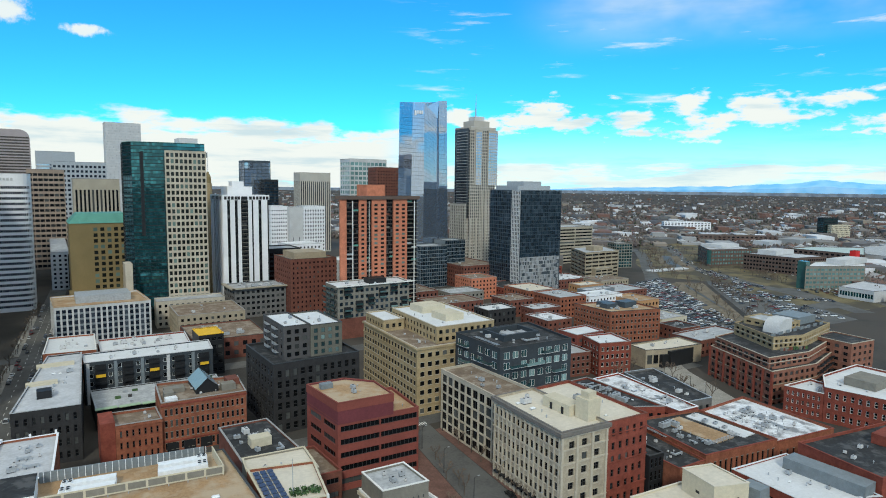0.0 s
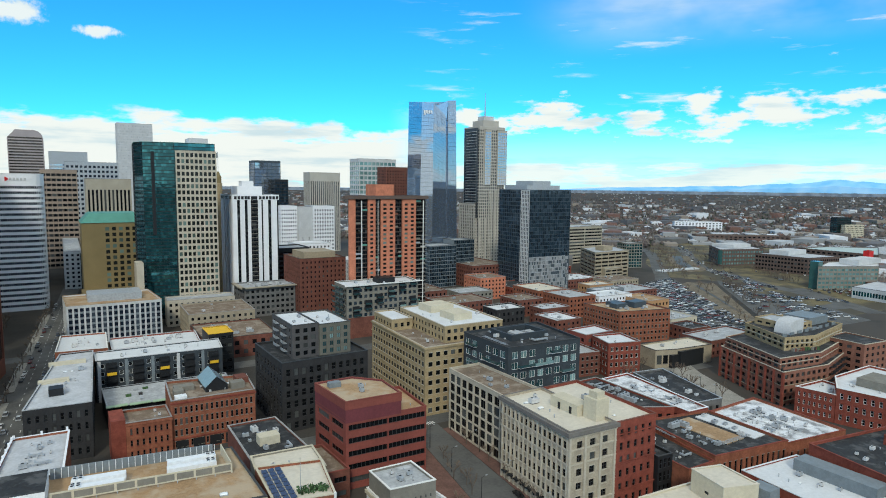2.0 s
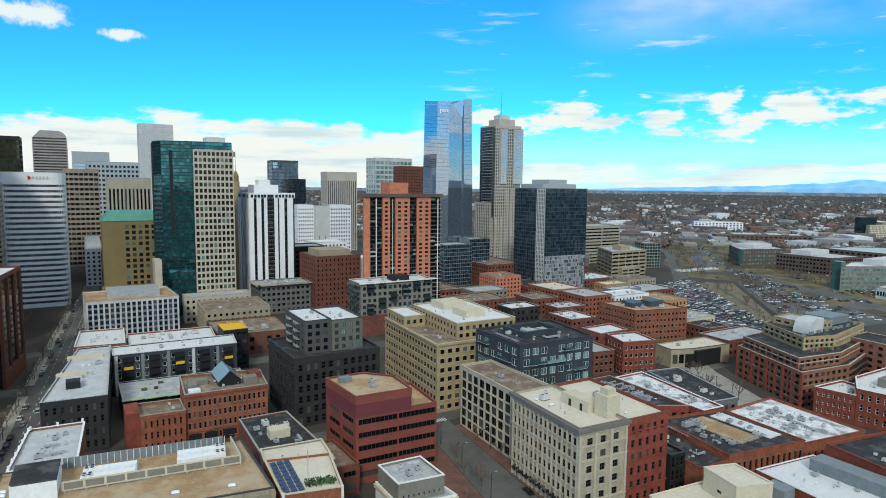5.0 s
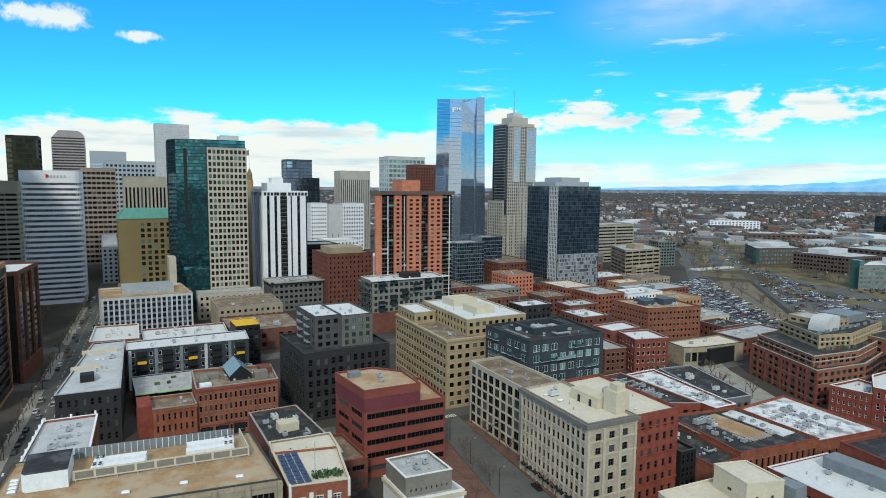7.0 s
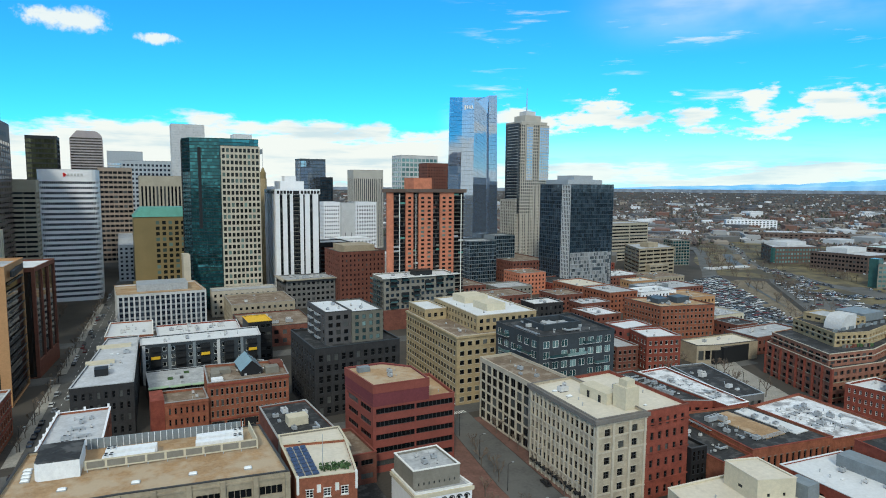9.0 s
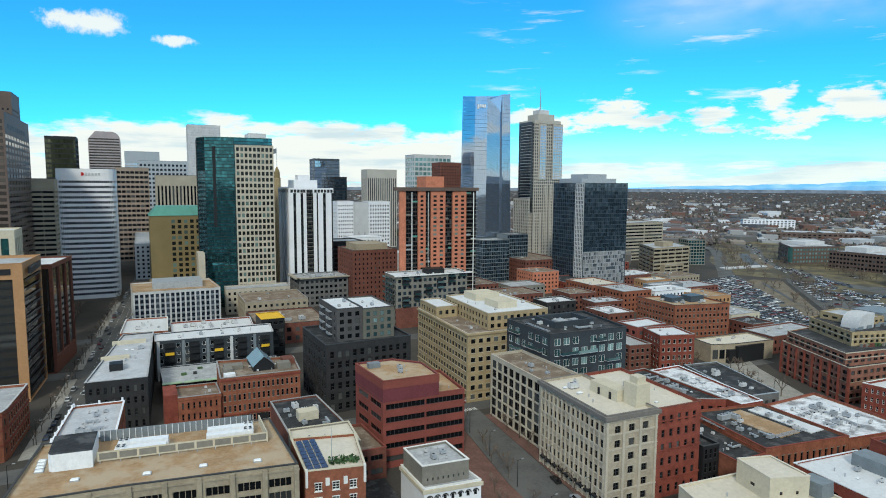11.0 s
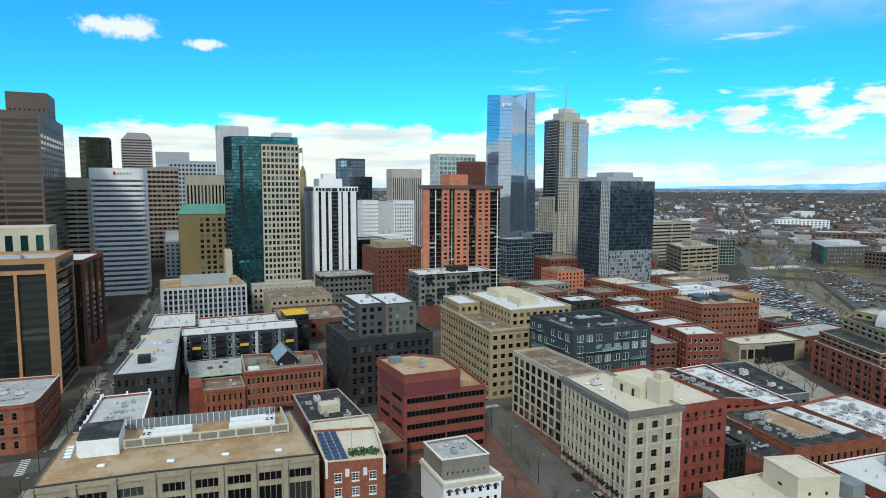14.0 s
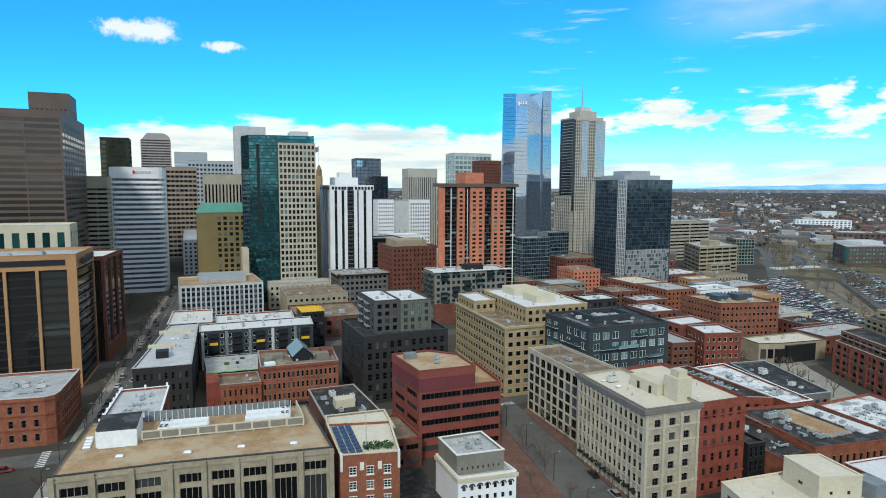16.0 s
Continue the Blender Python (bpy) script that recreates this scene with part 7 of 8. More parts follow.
# low brick blocks between the old quarter and the towers
MID = ((302, 414, 328, 440, 19, "brick_tower", "roof_brown", "four-storey pale orange brick corner block"), (330, 466, 372, 525, 22, "brick_brown", "roof_brown", "long stepped brown brick office"),
       (372, 456, 398, 500, 17, "brick_orange", "roof_grey", "orange brick office with ribbon windows"), (286, 344, 309, 367, 13, "brick_brown", "roof_brown", "brown brick warehouse with gravel roof"),
       (244, 315, 267, 332, 15, "charcoal", "roof_white", "dark modern block with white roof"), (280, 310, 304, 325, 13, "brick_brown", "roof_pale", "brown brick shop with pale roof"),
       (266, 281, 286, 304, 12, "brick_brown", "roof_patchy", "brown brick shop with patched roof"), (323, 364, 352, 398, 14, "brick_orange", "roof_cream", "orange brick block with cream roof"),
       (350, 325, 386, 345, 13, "white_paint", "roof_white", "white rendered block with white roof"), (370, 347, 402, 359, 13, "metal_blue", "roof_pale", "blue-grey rendered block with pale roof"),
       (380, 364, 407, 379, 14, "orange_frame", "roof_cream", "orange rendered block with cream roof"), (316, 322, 342, 352, 16, "brick_orange", "roof_grey", "orange brick block with grey roof"),
       (340, 282, 372, 304, 8, "brick_brown", "roof_dark", "low brown block with black roof"), (330, 405, 366, 440, 10, "brick_red", "roof_dark", "low red brick block with dark roof"),
       (404, 420, 450, 452, 9, "brick_brown", "roof_patchy", "low brown block with patched roof"),
       (378, 302, 402, 330, 11, "orange_frame", "roof_tan", "ochre block with tan roof"), (222, 345, 262, 372, 16, "brick_brown", "roof_brown", "brown brick block with flat roof"),
       (268, 395, 300, 418, 12, "taupe", "roof_grey", "grey low block with flat roof"), (334, 232, 352, 250, 9, "brick_brown", "roof_dark", "brick shed with grey roof"),
       (313, 204, 356, 224, 10, "brick_brown", "roof_grey", "low brown building with cluttered roof"), (346, 256, 372, 280, 9, "cream", "roof_grey", "small cream building with grey roof"),
       (232, 405, 262, 440, 14, "brick_brown", "roof_brown", "brown brick block with brown roof"), (196, 420, 226, 452, 12, "pale_grey", "roof_white", "pale low block with white roof"),
       (440, 396, 478, 424, 9, "tan_stone", "roof_brown", "low tan block with brown roof"), (408, 352, 450, 382, 8, "brick_brown", "roof_grey", "low brown shop with pale roof"),
       (66, 392, 106, 430, 16, "tan_stone", "roof_brown", "tan stone podium block with brown roof"), (60, 436, 104, 452, 18, "beige_light", "roof_grey", "pale stone podium block with flat roof"), (190, 300, 216, 330, 14, "brick_orange", "roof_grey", "orange brick block with grey roof"),
       (20, 640, 70, 670, 40, "pale_grey", "roof_white", "pale grey office block with white roof"), (84, 560, 130, 600, 30, "pale_grey", "roof_grey", "pale grey low office with flat roof"), (230, 520, 280, 560, 26, "pale_grey", "roof_white", "pale grey low office with flat roof"),
       (192, 560, 226, 590, 40, "white_paint", "roof_white", "white low office with white roof"), (16, 600, 60, 630, 36, "navy_front", "roof_grey", "dark glass low office with grey roof"), (4, 640, 18, 800, 34, "pale_grey", "roof_grey", "pale office row along the street"),
       (-44, 640, -18, 760, 42, "navy_front", "roof_grey", "dark glass block along the street"), (408, 470, 460, 510, 14, "brick_red", "roof_grey", "low red brick hall with grey roof"))
for x0, y0, x1, y1, h, wall, roof, label in MID:
    dark_front = wall == "navy_front"
    wl_ = "metal_dark" if dark_front else wall
    bays = max(3, int((x1 - x0) / 3.6))
    plain_building("mid_rise_building" if h > 20 else "low_rise_building", label, [(x0, y0), (x1, y0 - 1.0), (x1 + 1.5, y1), (x0 + 1.0, y1)], h, wl_, roof, bays, max(3, int((y1 - y0) / 3.6)), max(2, int(h / 3.8)), "navy" if dark_front else "joined", 0.85 if dark_front else 0.45, 0.5,
                   side=3 if x0 > 5 else 1, rim="coping_grey")

slab("sports_court", [(247, 364), (263, 357), (276, 377), (260, 390)], 0.0, 8.0, "court_blue", "raised blue and green sports court", "sports court")

# ---- plain: houses, sheds and bare woods as far as the horizon ----
def plain_scale(x, y):
    r = math.hypot(x - 5, y + 6)
    return 1.0 if r < 900 else r / (900 * math.exp((r - 900) / 1150))


roofs = ramp_material("far_roofs", ((0.13, 0.125, 0.12), (0.30, 0.30, 0.30), (0.16, 0.085, 0.065), (0.2, 0.185, 0.17), (0.13, 0.12, 0.12), (0.62, 0.62, 0.64), (0.45, 0.46, 0.48), (0.10, 0.10, 0.11), (0.26, 0.22, 0.18), (0.15, 0.13, 0.12), (0.17, 0.09, 0.07)))
# mauve-grey twig tones, greyed a little further as painted distance haze
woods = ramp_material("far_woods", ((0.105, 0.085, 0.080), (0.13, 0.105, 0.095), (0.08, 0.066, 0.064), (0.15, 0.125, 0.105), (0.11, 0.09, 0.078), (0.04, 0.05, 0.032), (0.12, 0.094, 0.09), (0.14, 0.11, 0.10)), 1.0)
rf = random.Random(21)
houses, wood = Shape(), Shape()


def spot(lo, hi):
    while True:
        az, r = radians(rf.uniform(-22, 84)), lo * (hi / lo) ** rf.random()
        x, y = 5 + r * math.sin(az), -6 + r * math.cos(az)
        if r < 1150 and (math.degrees(az) < 41 or (330 < x < 1000 and 190 < y < 680 and abs((x - 330) * .72 + 215 - y) < 190)):
            continue
        if r < 640 and math.degrees(az) < 62:
            continue
        return x, y, r


for _ in range(7000):
    x, y, r = spot(640, 4550)
    k = plain_scale(x, y)
    big = rf.random() < 0.22
    w, d, h = (rf.uniform(24, 70), rf.uniform(18, 40), rf.uniform(6, 14)) if big else (rf.uniform(8, 14), rf.uniform(8, 13), rf.uniform(4, 8))
    w, d, h, a, z = w * k, d * k, h * k, rf.choice((0.06, 0.75, 0.8)) , ground_z(x, y)
    c, s_ = math.cos(a), math.sin(a)
    Q = lambda u, v, zz: (x + c * u - s_ * v, y + s_ * u + c * v, z + zz)
    ring = lambda e, zz: [Q(-w / 2 + e, -d / 2 + e, zz), Q(w / 2 - e, -d / 2 + e, zz), Q(w / 2 - e, d / 2 - e, zz), Q(-w / 2 + e, d / 2 - e, zz)]
    if big:
        houses.solid([ring(0, -2), ring(0, h)])
    else:
        houses.solid([ring(0, -2), ring(0, h)])
        houses.solid([ring(-.4 * k, h), [Q(-w / 2, -.02, h + 3 * k), Q(w / 2, -.02, h + 3 * k), Q(w / 2, .02, h + 3 * k), Q(-w / 2, .02, h + 3 * k)]])
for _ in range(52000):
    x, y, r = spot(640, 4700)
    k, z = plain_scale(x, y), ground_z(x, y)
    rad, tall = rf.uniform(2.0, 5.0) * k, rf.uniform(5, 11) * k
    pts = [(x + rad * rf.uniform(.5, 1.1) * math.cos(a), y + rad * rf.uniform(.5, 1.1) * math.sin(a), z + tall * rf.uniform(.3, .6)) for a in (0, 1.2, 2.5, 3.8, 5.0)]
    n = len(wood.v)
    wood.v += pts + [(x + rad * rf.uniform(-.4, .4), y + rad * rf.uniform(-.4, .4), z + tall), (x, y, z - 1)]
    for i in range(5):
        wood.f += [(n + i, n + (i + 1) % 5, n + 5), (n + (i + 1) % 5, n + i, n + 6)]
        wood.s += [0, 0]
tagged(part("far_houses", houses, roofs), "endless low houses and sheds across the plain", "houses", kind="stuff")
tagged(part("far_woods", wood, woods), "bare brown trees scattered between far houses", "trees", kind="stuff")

# ---- mountains on the horizon, painted haze blue ----
ridge = Shape()
prev = None
for i in range(240):
    az = radians(-30 + i * 0.5)
    a = math.degrees(az)
    base = max(0.0, min(1.0, (a - 40) / 24.0))
    hgt = 92 + 4.4 * (base * 12 + 5.0 * noise.noise((a * .22, 3, 1)) * base + 3.0 * noise.noise((a * .8, 9, 1)) * base + 1.6 * noise.noise((a * 2.3, 5, 1)) * base + 0.7 * noise.noise((a * 5.0, 2, 1)) * base + (5 * math.exp(-((a - 64.5) / 1.3) ** 2)) * base) - (1 - base) * 12
    p = [(5 + rr * math.sin(az), -6 + rr * math.cos(az)) for rr in (4740, 4860)]
    cur = ((*p[0], 40.0), (*p[0], 60 + (hgt - 60) * .6), (*p[1], hgt))
    if prev:
        ridge.face([prev[0], cur[0], cur[1], prev[1]])
        ridge.face([prev[1], cur[1], cur[2], prev[2]])
    prev = cur
# distance haze is painted in: a glowing blue with paler snowy patches
haze_blue = bpy.data.materials.new("far_mountains")
haze_blue.use_nodes = True
_b = haze_blue.node_tree.nodes["Principled BSDF"]
_t = haze_blue.node_tree.nodes.new("ShaderNodeTexNoise")
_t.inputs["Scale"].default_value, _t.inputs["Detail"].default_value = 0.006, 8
_r = haze_blue.node_tree.nodes.new("ShaderNodeValToRGB")
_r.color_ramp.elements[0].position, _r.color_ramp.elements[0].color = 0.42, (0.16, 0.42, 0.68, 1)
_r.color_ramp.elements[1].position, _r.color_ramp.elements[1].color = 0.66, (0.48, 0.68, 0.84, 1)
_c = haze_blue.node_tree.nodes.new("ShaderNodeTexCoord")
haze_blue.node_tree.links.new(_c.outputs["Object"], _t.inputs["Vector"])
haze_blue.node_tree.links.new(_t.outputs[0], _r.inputs[0])
haze_blue.node_tree.links.new(_r.outputs[0], _b.inputs["Emission Color"])
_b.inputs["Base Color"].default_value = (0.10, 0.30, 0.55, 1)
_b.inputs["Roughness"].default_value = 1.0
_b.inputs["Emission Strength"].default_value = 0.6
tagged(part("backdrop", ridge, haze_blue), "low mountain range, painted haze blue, on the far horizon", "mountains", kind="structure")

# glowing blue-grey band, added as painted haze where the plain meets the sky
haze = Shape()
prev = None
for i in range(900):
    az = radians(-30 + i * 0.13)
    a = math.degrees(az)
    cur = [(5 + 4000 * math.sin(az), -6 + 4000 * math.cos(az), z) for z in (58.0, 83.0 + 3.0 * noise.noise((a * .5, 1, 4)) + 2.0 * noise.noise((a * 3.1, 7, 4)))]
    if prev:
        haze.face([prev[0], cur[0], cur[1], prev[1]])
    prev = cur
far_haze = bpy.data.materials.new("far_haze_band")
far_haze.use_nodes = True
_nodes, _links = far_haze.node_tree.nodes, far_haze.node_tree.links
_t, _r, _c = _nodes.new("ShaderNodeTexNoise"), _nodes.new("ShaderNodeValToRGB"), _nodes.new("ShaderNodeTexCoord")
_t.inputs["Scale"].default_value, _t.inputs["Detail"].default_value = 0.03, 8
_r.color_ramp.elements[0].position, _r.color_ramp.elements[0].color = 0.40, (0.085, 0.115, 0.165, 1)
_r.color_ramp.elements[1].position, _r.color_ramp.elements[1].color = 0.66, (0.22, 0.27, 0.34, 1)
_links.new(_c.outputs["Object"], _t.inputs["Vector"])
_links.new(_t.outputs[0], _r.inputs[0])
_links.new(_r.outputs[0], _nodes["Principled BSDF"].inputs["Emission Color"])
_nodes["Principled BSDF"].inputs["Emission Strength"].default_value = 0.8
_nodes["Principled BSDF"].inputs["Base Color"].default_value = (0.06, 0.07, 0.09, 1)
tagged(part("backdrop", haze, far_haze), "painted blue-grey haze band along the horizon", "woods", kind="structure")

# ---- roof equipment ----
def make_unit(name, label, sx, sy, sz, fans, mat, at):
    root = thing(name, at, label, "air conditioner", "rooftop units")
    s = Shape()
    s.box(-sx / 2, -sy / 2, .25, sx / 2, sy / 2, sz, 0, .05)
    part("housing", s, M[mat], root)
    s = Shape()
    s.box(-sx / 2 + .1, -sy / 2 + .1, 0, sx / 2 - .1, sy / 2 - .1, .25)
    part("curb", s, M["metal_dark"], root)
    for k in range(fans):
        x = sx * ((k + .5) / fans - .5)
        s = Shape()
        rr = min(sx / fans, sy) * .36
        s.tube((x, 0, sz - .02), (x, 0, sz + .18), rr, rr, 0, 12)
        fan = part("fan", s, M[mat], root)
        s = Shape()
        s.tube((x, 0, sz + .17), (x, 0, sz + .2), rr * .8, rr * .8, 0, 12)
        part("grille", s, M["metal_dark"], fan)
    return root


UNITS = [make_unit("rooftop_unit", "white boxy rooftop air handler", 3.2, 2.0, 1.7, 2, "pale_grey", pose(128, 143, 26.6)),
         make_unit("rooftop_unit", "grey metal rooftop air handler", 2.4, 1.6, 1.5, 1, "metal_grey", pose(146, 138, 26.3)),
         make_unit("rooftop_unit", "long grey rooftop air handler", 5.0, 2.2, 2.0, 3, "metal_grey", pose(190, 160, 11.7)),
         make_unit("condenser", "small pale condenser on a flat roof", 1.1, 1.0, 1.1, 1, "pale_grey", pose(132, 147, 26.6))]


def make_duct(at, l):
    root = thing("roof_duct", at, "long bent galvanised duct on a flat roof", "duct", "roof ducts")
    s = Shape()
    s.box(-l / 2, -.3, .5, l / 2, .3, 1.1)
    s.box(l / 2 - .6, -.3, 0, l / 2, .3, .5)
    s.box(-l / 2, .3, .5, -l / 2 + .6, 2.2, 1.1)
    part("duct", s, M["metal_grey"], root)
    for k in (-.3, .2):
        s = Shape()
        s.box(l * k - .08, -.4, 0, l * k + .08, .4, .5)
        part("support", s, M["metal_dark"], root)
    return root


UNITS += [make_duct(pose(164, 181, 34.1), 7.0), make_duct(pose(186, 166, 11.7), 4.5)]


def make_vent(at):
    root = thing("vent_pipe", at, "short metal roof vent with cap", "roof vent", "roof vents")
    s = Shape()
    s.tube((0, 0, 0), (0, 0, .9), .16, .16, 0, 8)
    part("pipe", s, M["metal_grey"], root)
    s = Shape()
    s.tube((0, 0, .85), (0, 0, 1.1), .32, .1, 0, 8)
    part("cap", s, M["metal_grey"], root)
    return root


def make_hatch(at):
    root = thing("roof_skylight", at, "white domed roof skylight", "skylight", "roof skylights")
    s = Shape()
    s.box(-.9, -.6, 0, .9, .6, .3)
    part("curb", s, M["metal_grey"], root)
    s = Shape()
    s.box(-.85, -.55, .3, .85, .55, .55, 0, .2)
    part("dome", s, M["metal_white"], root)
    return root


vent, hatch = make_vent(pose(125, 130, 26.6)), make_hatch(pose(126.5, 138, 26.6))
rr = random.Random(5)


def clutter(poly, z, units, vents, kinds=(0, 1, 3), hatches=0):
    """Scatters roof equipment inside a four-cornered roof."""
    def spot():
        u, v = rr.uniform(.14, .86), rr.uniform(.14, .86)
        (ax, ay), (bx, by), (cx, cy), (dx, dy) = poly
        return (1 - v) * ((1 - u) * ax + u * bx) + v * ((1 - u) * dx + u * cx), (1 - v) * ((1 - u) * ay + u * by) + v * ((1 - u) * dy + u * cy)
    taken = []
    for src, n, gap in [(None, units, 3.4), (vent, int(vents * 0.6), 1.6), (hatch, hatches, 2.4)]:
        for _ in range(n):
            for _try in range(12):
                x, y = spot()
                if all(math.hypot(x - a, y - b) > gap for a, b in taken):
                    taken.append((x, y))
                    copy_thing(src or UNITS[rr.choice(kinds)], pose(x, y, z, 0, 0, rr.choice((0, 90)) + rr.uniform(0, 6)) @ Matrix.Scale(rr.uniform(0.5, 1.0), 4))
                    break


clutter([(139, 118), (153, 117), (155, 150), (141, 150)], 26.3, 2, 4, (3,), 1)
clutter([(121, 128), (130, 128), (131, 150), (123, 150)], 26.6, 1, 4, (3,), 1)
clutter([(128.5, 157), (142.5, 157), (142.5, 193), (130, 193)], 23.6, 4, 5)
clutter([(145, 178), (178, 176), (182, 205), (145, 205)], 34.1, 16, 10, (1, 3, 0, 4, 5))
clutter([(141, 216), (149, 216), (150, 260), (144, 260)], 35.5, 1, 4, (3,))
clutter([(163, 216), (169, 216), (171, 260), (165, 260)], 35.5, 2, 4, (3, 0))
clutter([(131, 212), (139, 212), (139, 244), (133, 244)], 28.6, 3, 4, (3,))
clutter([(78, 176), (90, 172), (90, 181), (80, 188)], 28.5, 2, 4, (3, 1))
clutter([(94, 169), (101, 169), (102, 188), (95, 188)], 22.0, 1, 3, (3,))
clutter([(78, 231), (87, 231), (87, 254), (78, 254)], 40.0, 3, 3, (1, 3))
clutter([(89, 231), (100, 231), (100, 254), (89, 254)], 39.5, 3, 3, (1, 3))
clutter([(-10, 240), (6, 239), (9, 308), (0, 308)], 19.5, 4, 14, (1, 3), 4)
clutter([(-13, 184), (-4, 182), (-2, 206), (-11, 207)], 20.3, 9, 8, (1, 1, 3, 5))
clutter([(14, 298), (62, 296), (64, 310), (14, 310)], 18.5, 6, 10, (0, 1, 3))
clutter([(18, 228), (30, 227), (30, 237), (17, 238)], 13.1, 2, 3, (3,))
clutter([(38, 229), (59, 228), (61, 243), (38, 247)], 18.1, 4, 5, (0, 3), 1)
clutter([(41, 149), (56, 147), (57, 158), (43, 160)], 21.0, 1, 4, (3,))
clutter([(44, 164), (58, 162), (56, 188), (44, 188)], 19.4, 8, 8, (0, 1, 5))
clutter([(72, 136), (83, 135), (83, 145), (72, 146)], 15.3, 4, 8, (3, 1))
clutter([(-58, 232), (-38, 230), (-35, 254), (-58, 258)], 15.9, 12, 10, (0, 1, 3, 5))
clutter([(-92, 293), (-40, 293), (-38, 320), (-92, 322)], 56.8, 6, 4, (0, 2))
clutter([(-58, 334), (-32, 334), (-28, 365), (-58, 365)], 51.7, 4, 3, (0, 2))
clutter([(236, 209), (250, 206), (253, 219), (240, 222)], 17.2, 2, 3, (1, 3))
clutter([(294, 256), (324, 249), (326, 268), (295, 278)], 19.7, 12, 6, (0, 1, 2, 4))
clutter([(272, 208), (305, 202), (307, 215), (272, 217)], 9.2, 3, 5, (3, 1))
clutter([(162, 110), (172, 110), (176, 138), (164, 138)], 9.7, 8, 8, (0, 1, 3, 5))
clutter([(176, 110), (186, 109), (190, 137), (180, 138)], 11.2, 12, 8, (0, 1, 2, 4, 5))
clutter([(196, 108), (199, 108), (204, 136), (199, 136)], 11.2, 5, 3, (0, 1, 3))
clutter([(209, 104), (233, 101), (236, 132), (211, 132)], 10.2, 18, 30, (3, 1, 3, 1, 5), 10)
clutter([(182, 156), (197, 148), (198, 182), (182, 182)], 11.7, 26, 18, (0, 1, 2, 4, 5), 4)
clutter([(201, 139), (208, 138), (213, 178), (202, 178)], 11.7, 8, 8, (1, 3, 5), 3)
clutter([(212, 144), (223, 142), (235, 177), (222, 179)], 11.2, 5, 4, (0, 1))
clutter([(158, 155), (178, 154), (178, 171), (158, 171)], 12.2, 14, 8, (0, 1, 2, 4))
clutter([(165, 143), (178, 142), (178, 150), (165, 150)], 10.2, 4, 3, (1, 3))
clutter([(168, 78), (184, 68), (188, 90), (169, 92)], 13.6, 3, 6, (3, 1), 1)
clutter([(192, 68), (212, 64), (212, 82), (196, 86)], 17.7, 3, 5, (0, 3))
clutter([(131, 88), (143, 84), (145, 97), (133, 99)], 11.5, 1, 4, (3,))
clutter([(288, 96), (316, 94), (316, 103), (290, 103)], 14.2, 3, 4, (0, 1))
clutter([(276, 98), (283, 98), (283, 124), (278, 124)], 14.2, 2, 2, (3,))
clutter([(270, 120), (282, 119), (284, 129), (271, 130)], 11.2, 3, 2, (1, 3))
clutter([(312, 152), (328, 153), (340, 155), (314, 156)], 25.9, 3, 3, (1, 3))
clutter([(0, 338), (17, 336), (18, 366), (1, 368)], 14.7, 6, 6, (0, 1, 3))
clutter([(22, 340), (60, 338), (62, 360), (23, 362)], 12.2, 12, 8, (0, 1, 3, 5))
clutter([(67, 344), (102, 342), (103, 376), (67, 378)], 11.2, 9, 6, (0, 1, 2))
clutter([(114, 443), (147, 443), (148, 463), (114, 463)], 21.2, 12, 4, (0, 1, 2))
clutter([(154, 350), (198, 350), (200, 366), (155, 366)], 32.7, 6, 4, (0, 1))
for x0, y0, x1, y1, h, *_ in MID:
    if y0 < 520 and x0 > 60:
        clutter([(x0 + 2, y0 + 2), (x1 - 2, y0 + 2), (x1 - 2, y1 - 2), (x0 + 2, y1 - 2)], h - 0.8, 3, 2, (0, 1, 3))

pipe_run = thing("pipe_run", pose(184, 112, 11.2), "long grey pipe run across a dark flat roof", "pipes", "roof pipes")
s = Shape()
for k in range(4):
    s.box(0, k * 0.5, 0.35, 0.18, k * 0.5 + 0.18, 0.55)
    s.tube((0.1, k * 0.5 + 0.1, 0.45), (16, k * 0.5 + 0.1, 0.45), 0.09, 0.09, 0, 5)
part("pipes", s, M["metal_grey"], pipe_run)
s = Shape()
for k in range(5):
    s.box(1.5 + k * 3.4, -0.2, 0, 1.7 + k * 3.4, 1.9, 0.35)
part("supports", s, M["metal_dark"], pipe_run)
for x, y, z, a in ((182, 158, 11.7, 20), (184, 168, 11.7, 5), (160, 158, 12.2, 4), (176.5, 124, 11.2, 84), (222, 106, 10.2, 80), (212, 122, 10.2, 4), (148, 182, 34.1, 88)):
    copy_thing(pipe_run, pose(x, y, z, 0, 0, a))

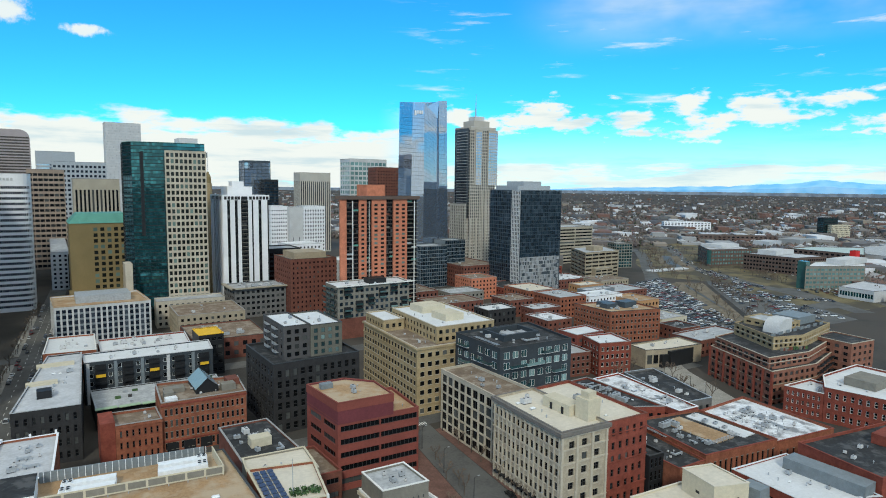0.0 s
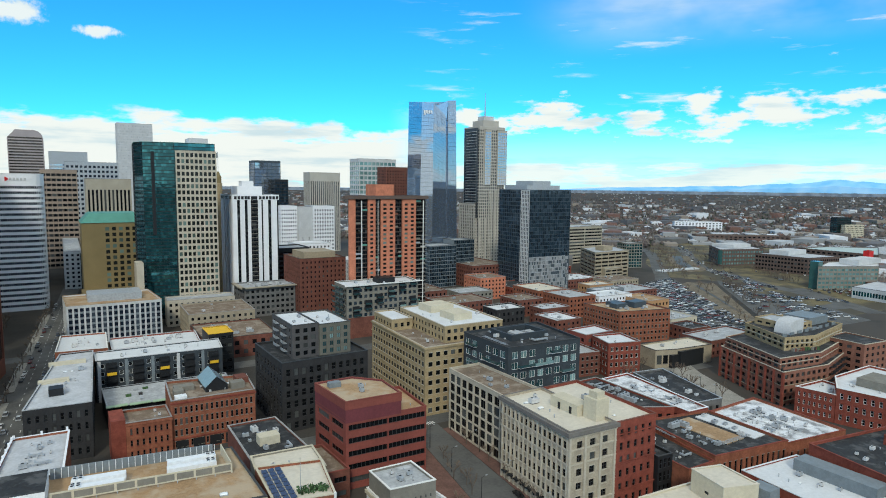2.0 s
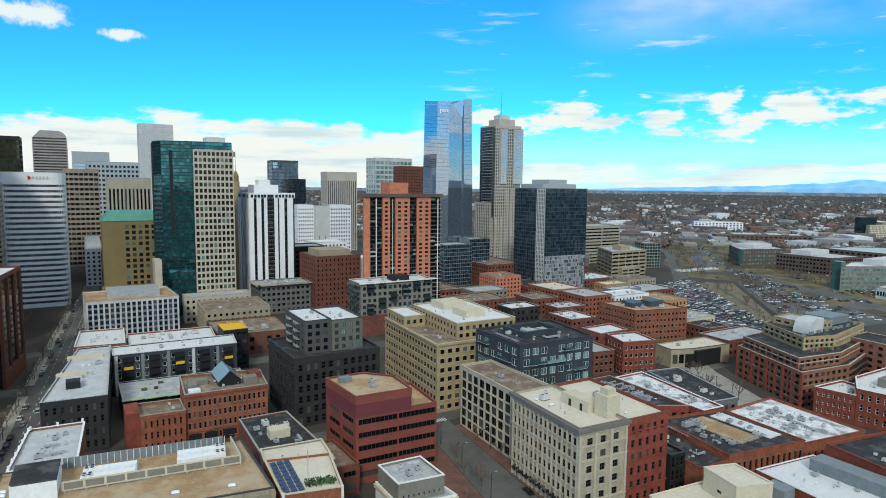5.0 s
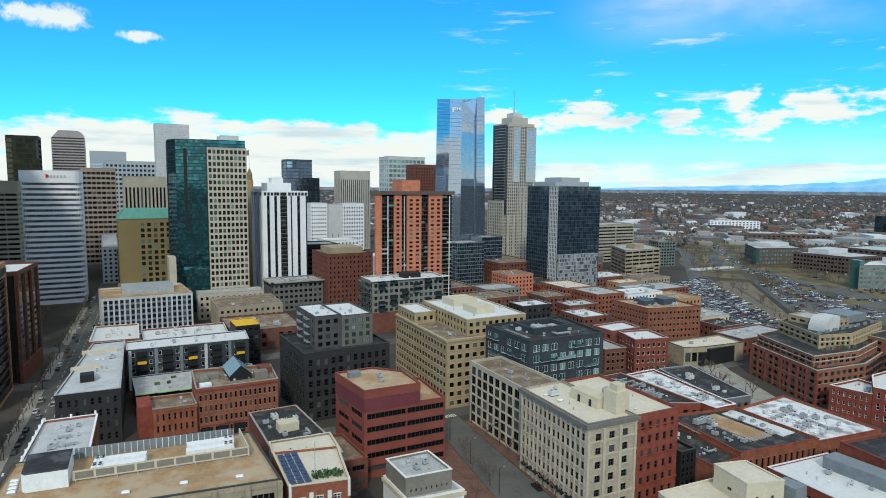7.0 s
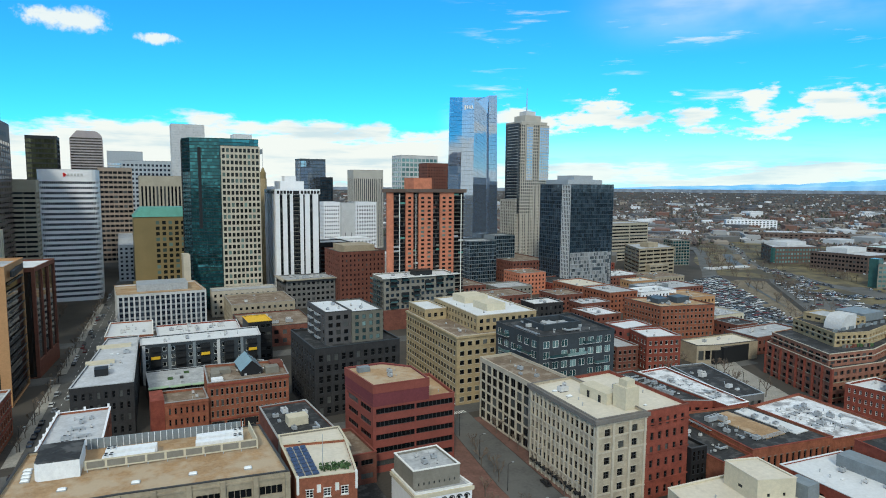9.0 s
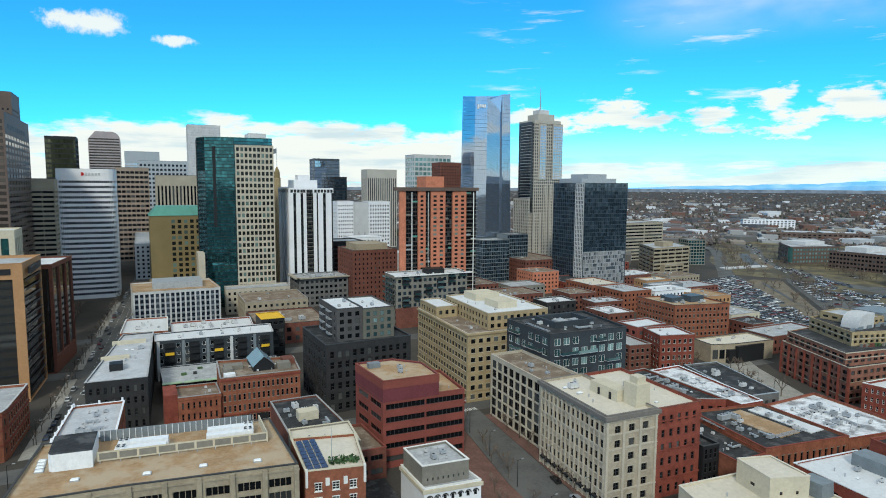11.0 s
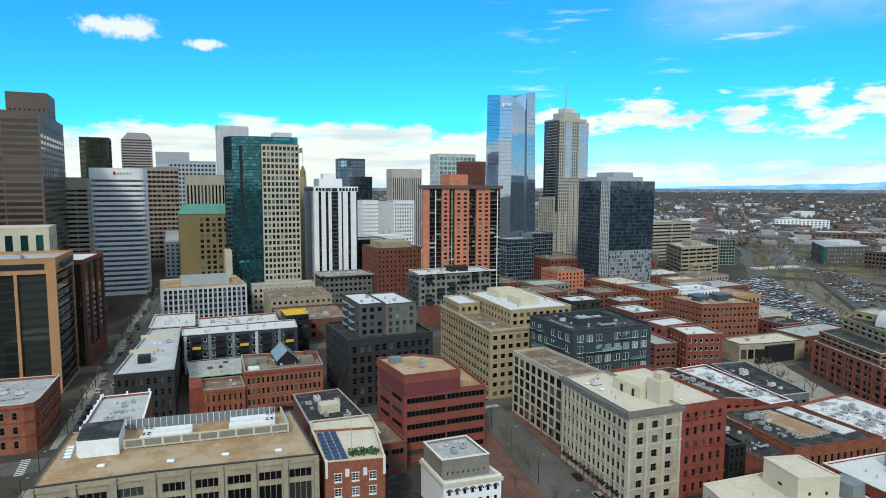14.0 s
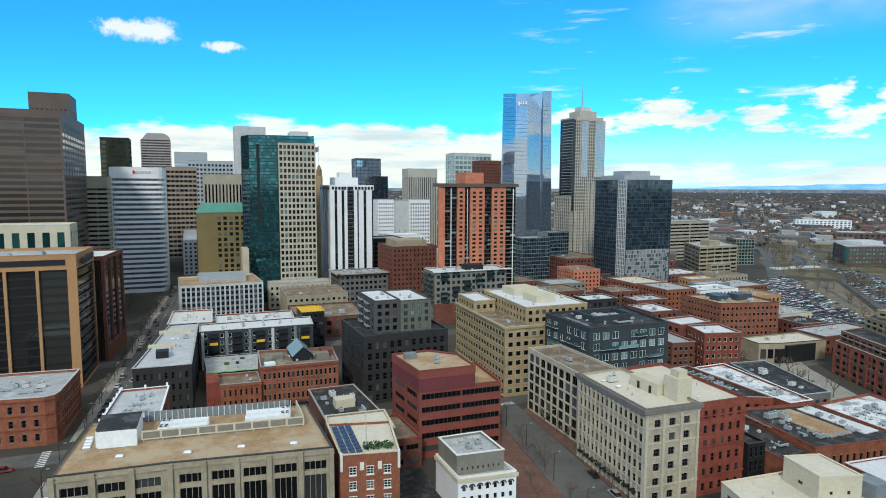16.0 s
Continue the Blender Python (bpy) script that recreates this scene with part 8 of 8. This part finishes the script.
# long white chillers with rows of fans on the tan roof
def make_chiller(at):
    root = thing("chiller", at, "long white rooftop chiller with round fans", "chiller", "rooftop chillers")
    s = Shape()
    s.box(-5.6, -1.1, .5, 5.6, 1.1, 2.3, 0, .08)
    part("housing", s, M["metal_white"], root)
    s = Shape()
    s.box(-5.5, -1.0, 0, 5.5, 1.0, .5)
    part("base_frame", s, M["metal_dark"], root)
    for k in range(2):
        for j in (-.5, .5):
            s = Shape()
            x = 4.8 - k * 1.15
            s.tube((x, j, 2.25), (x, j, 2.75), .48, .48, 0, 14)
            fan = part("fan", s, M["metal_white"], root)
            s = Shape()
            s.tube((x, j, 2.74), (x, j, 2.78), .4, .4, 0, 14)
            part("grille", s, M["metal_dark"], fan)
    return root


chiller = make_chiller(pose(5.0, 149.2, 26.4, 0, 0, 172))
for x, y, a in ((5.6, 153.0, 172), (25.0, 148.6, -7), (25.6, 152.4, -7)):
    copy_thing(chiller, pose(x, y, 26.4, 0, 0, a))
for x, y in ((-8, 141), (6, 137.5), (17.5, 136.2), (29, 133.5)):
    copy_thing(hatch, pose(x, y, 26.4, 0, 0, -8))
for k in range(4):
    copy_thing(hatch, pose(-15.4, 149.0 + k * 1.9, 26.4, 0, 0, -8))
# solar panels on the brick roof
solar = thing("solar_array", pose(39.4, 128.6, 23.9, 0, 0, -4), "three rows of dark blue solar panels", "solar panels")
s = Shape()
s.box(0, 0, .25, 1.42, 1.72, .31)
me = s.made("panel", M["solar"])
s = Shape()
s.box(0, 0, 0, 1.5, .1, .25)
leg = s.made("rail", M["metal_grey"])
for i in range(3):
    for k in range(8):
        part("panel", me, None, solar, at=pose(i * 1.7, k * 2.2, 0, 3, 0, 0))
        part("rail", leg, None, solar, at=pose(i * 1.7, k * 2.2 + .8, 0))
# flagpole and planting on the same roof
pole = thing("flagpole", pose(45.6, 130.2, 23.8), "tall thin rusty pole on the roof", "pole")
s = Shape()
s.tube((0, 0, 0), (0, 0, 9), .1, .06, 0, 6)
part("pole", s, M["metal_grey"], pole)
hedge = Shape()
rh = random.Random(2)
for _ in range(260):
    x, y, z = rh.uniform(-3.6, 3.6), rh.uniform(-1.4, 1.4), rh.uniform(.1, 1.3)
    n = Vector((rh.uniform(-1, 1), rh.uniform(-1, 1), rh.uniform(-1, 1)))
    t = n.orthogonal().normalized() * .28
    c = Vector((x, y, z))
    b2 = n.normalized().cross(t)
    hedge.face([c - t - b2, c + t - b2 * .4, c + t * .6 + b2, c - t * .7 + b2 * .8])
tagged(part("roof_hedge", hedge, M["shrub"], at=pose(48.6, 130.0, 23.7, 0, 0, -12)), "low green hedge on the roof terrace", "hedge")
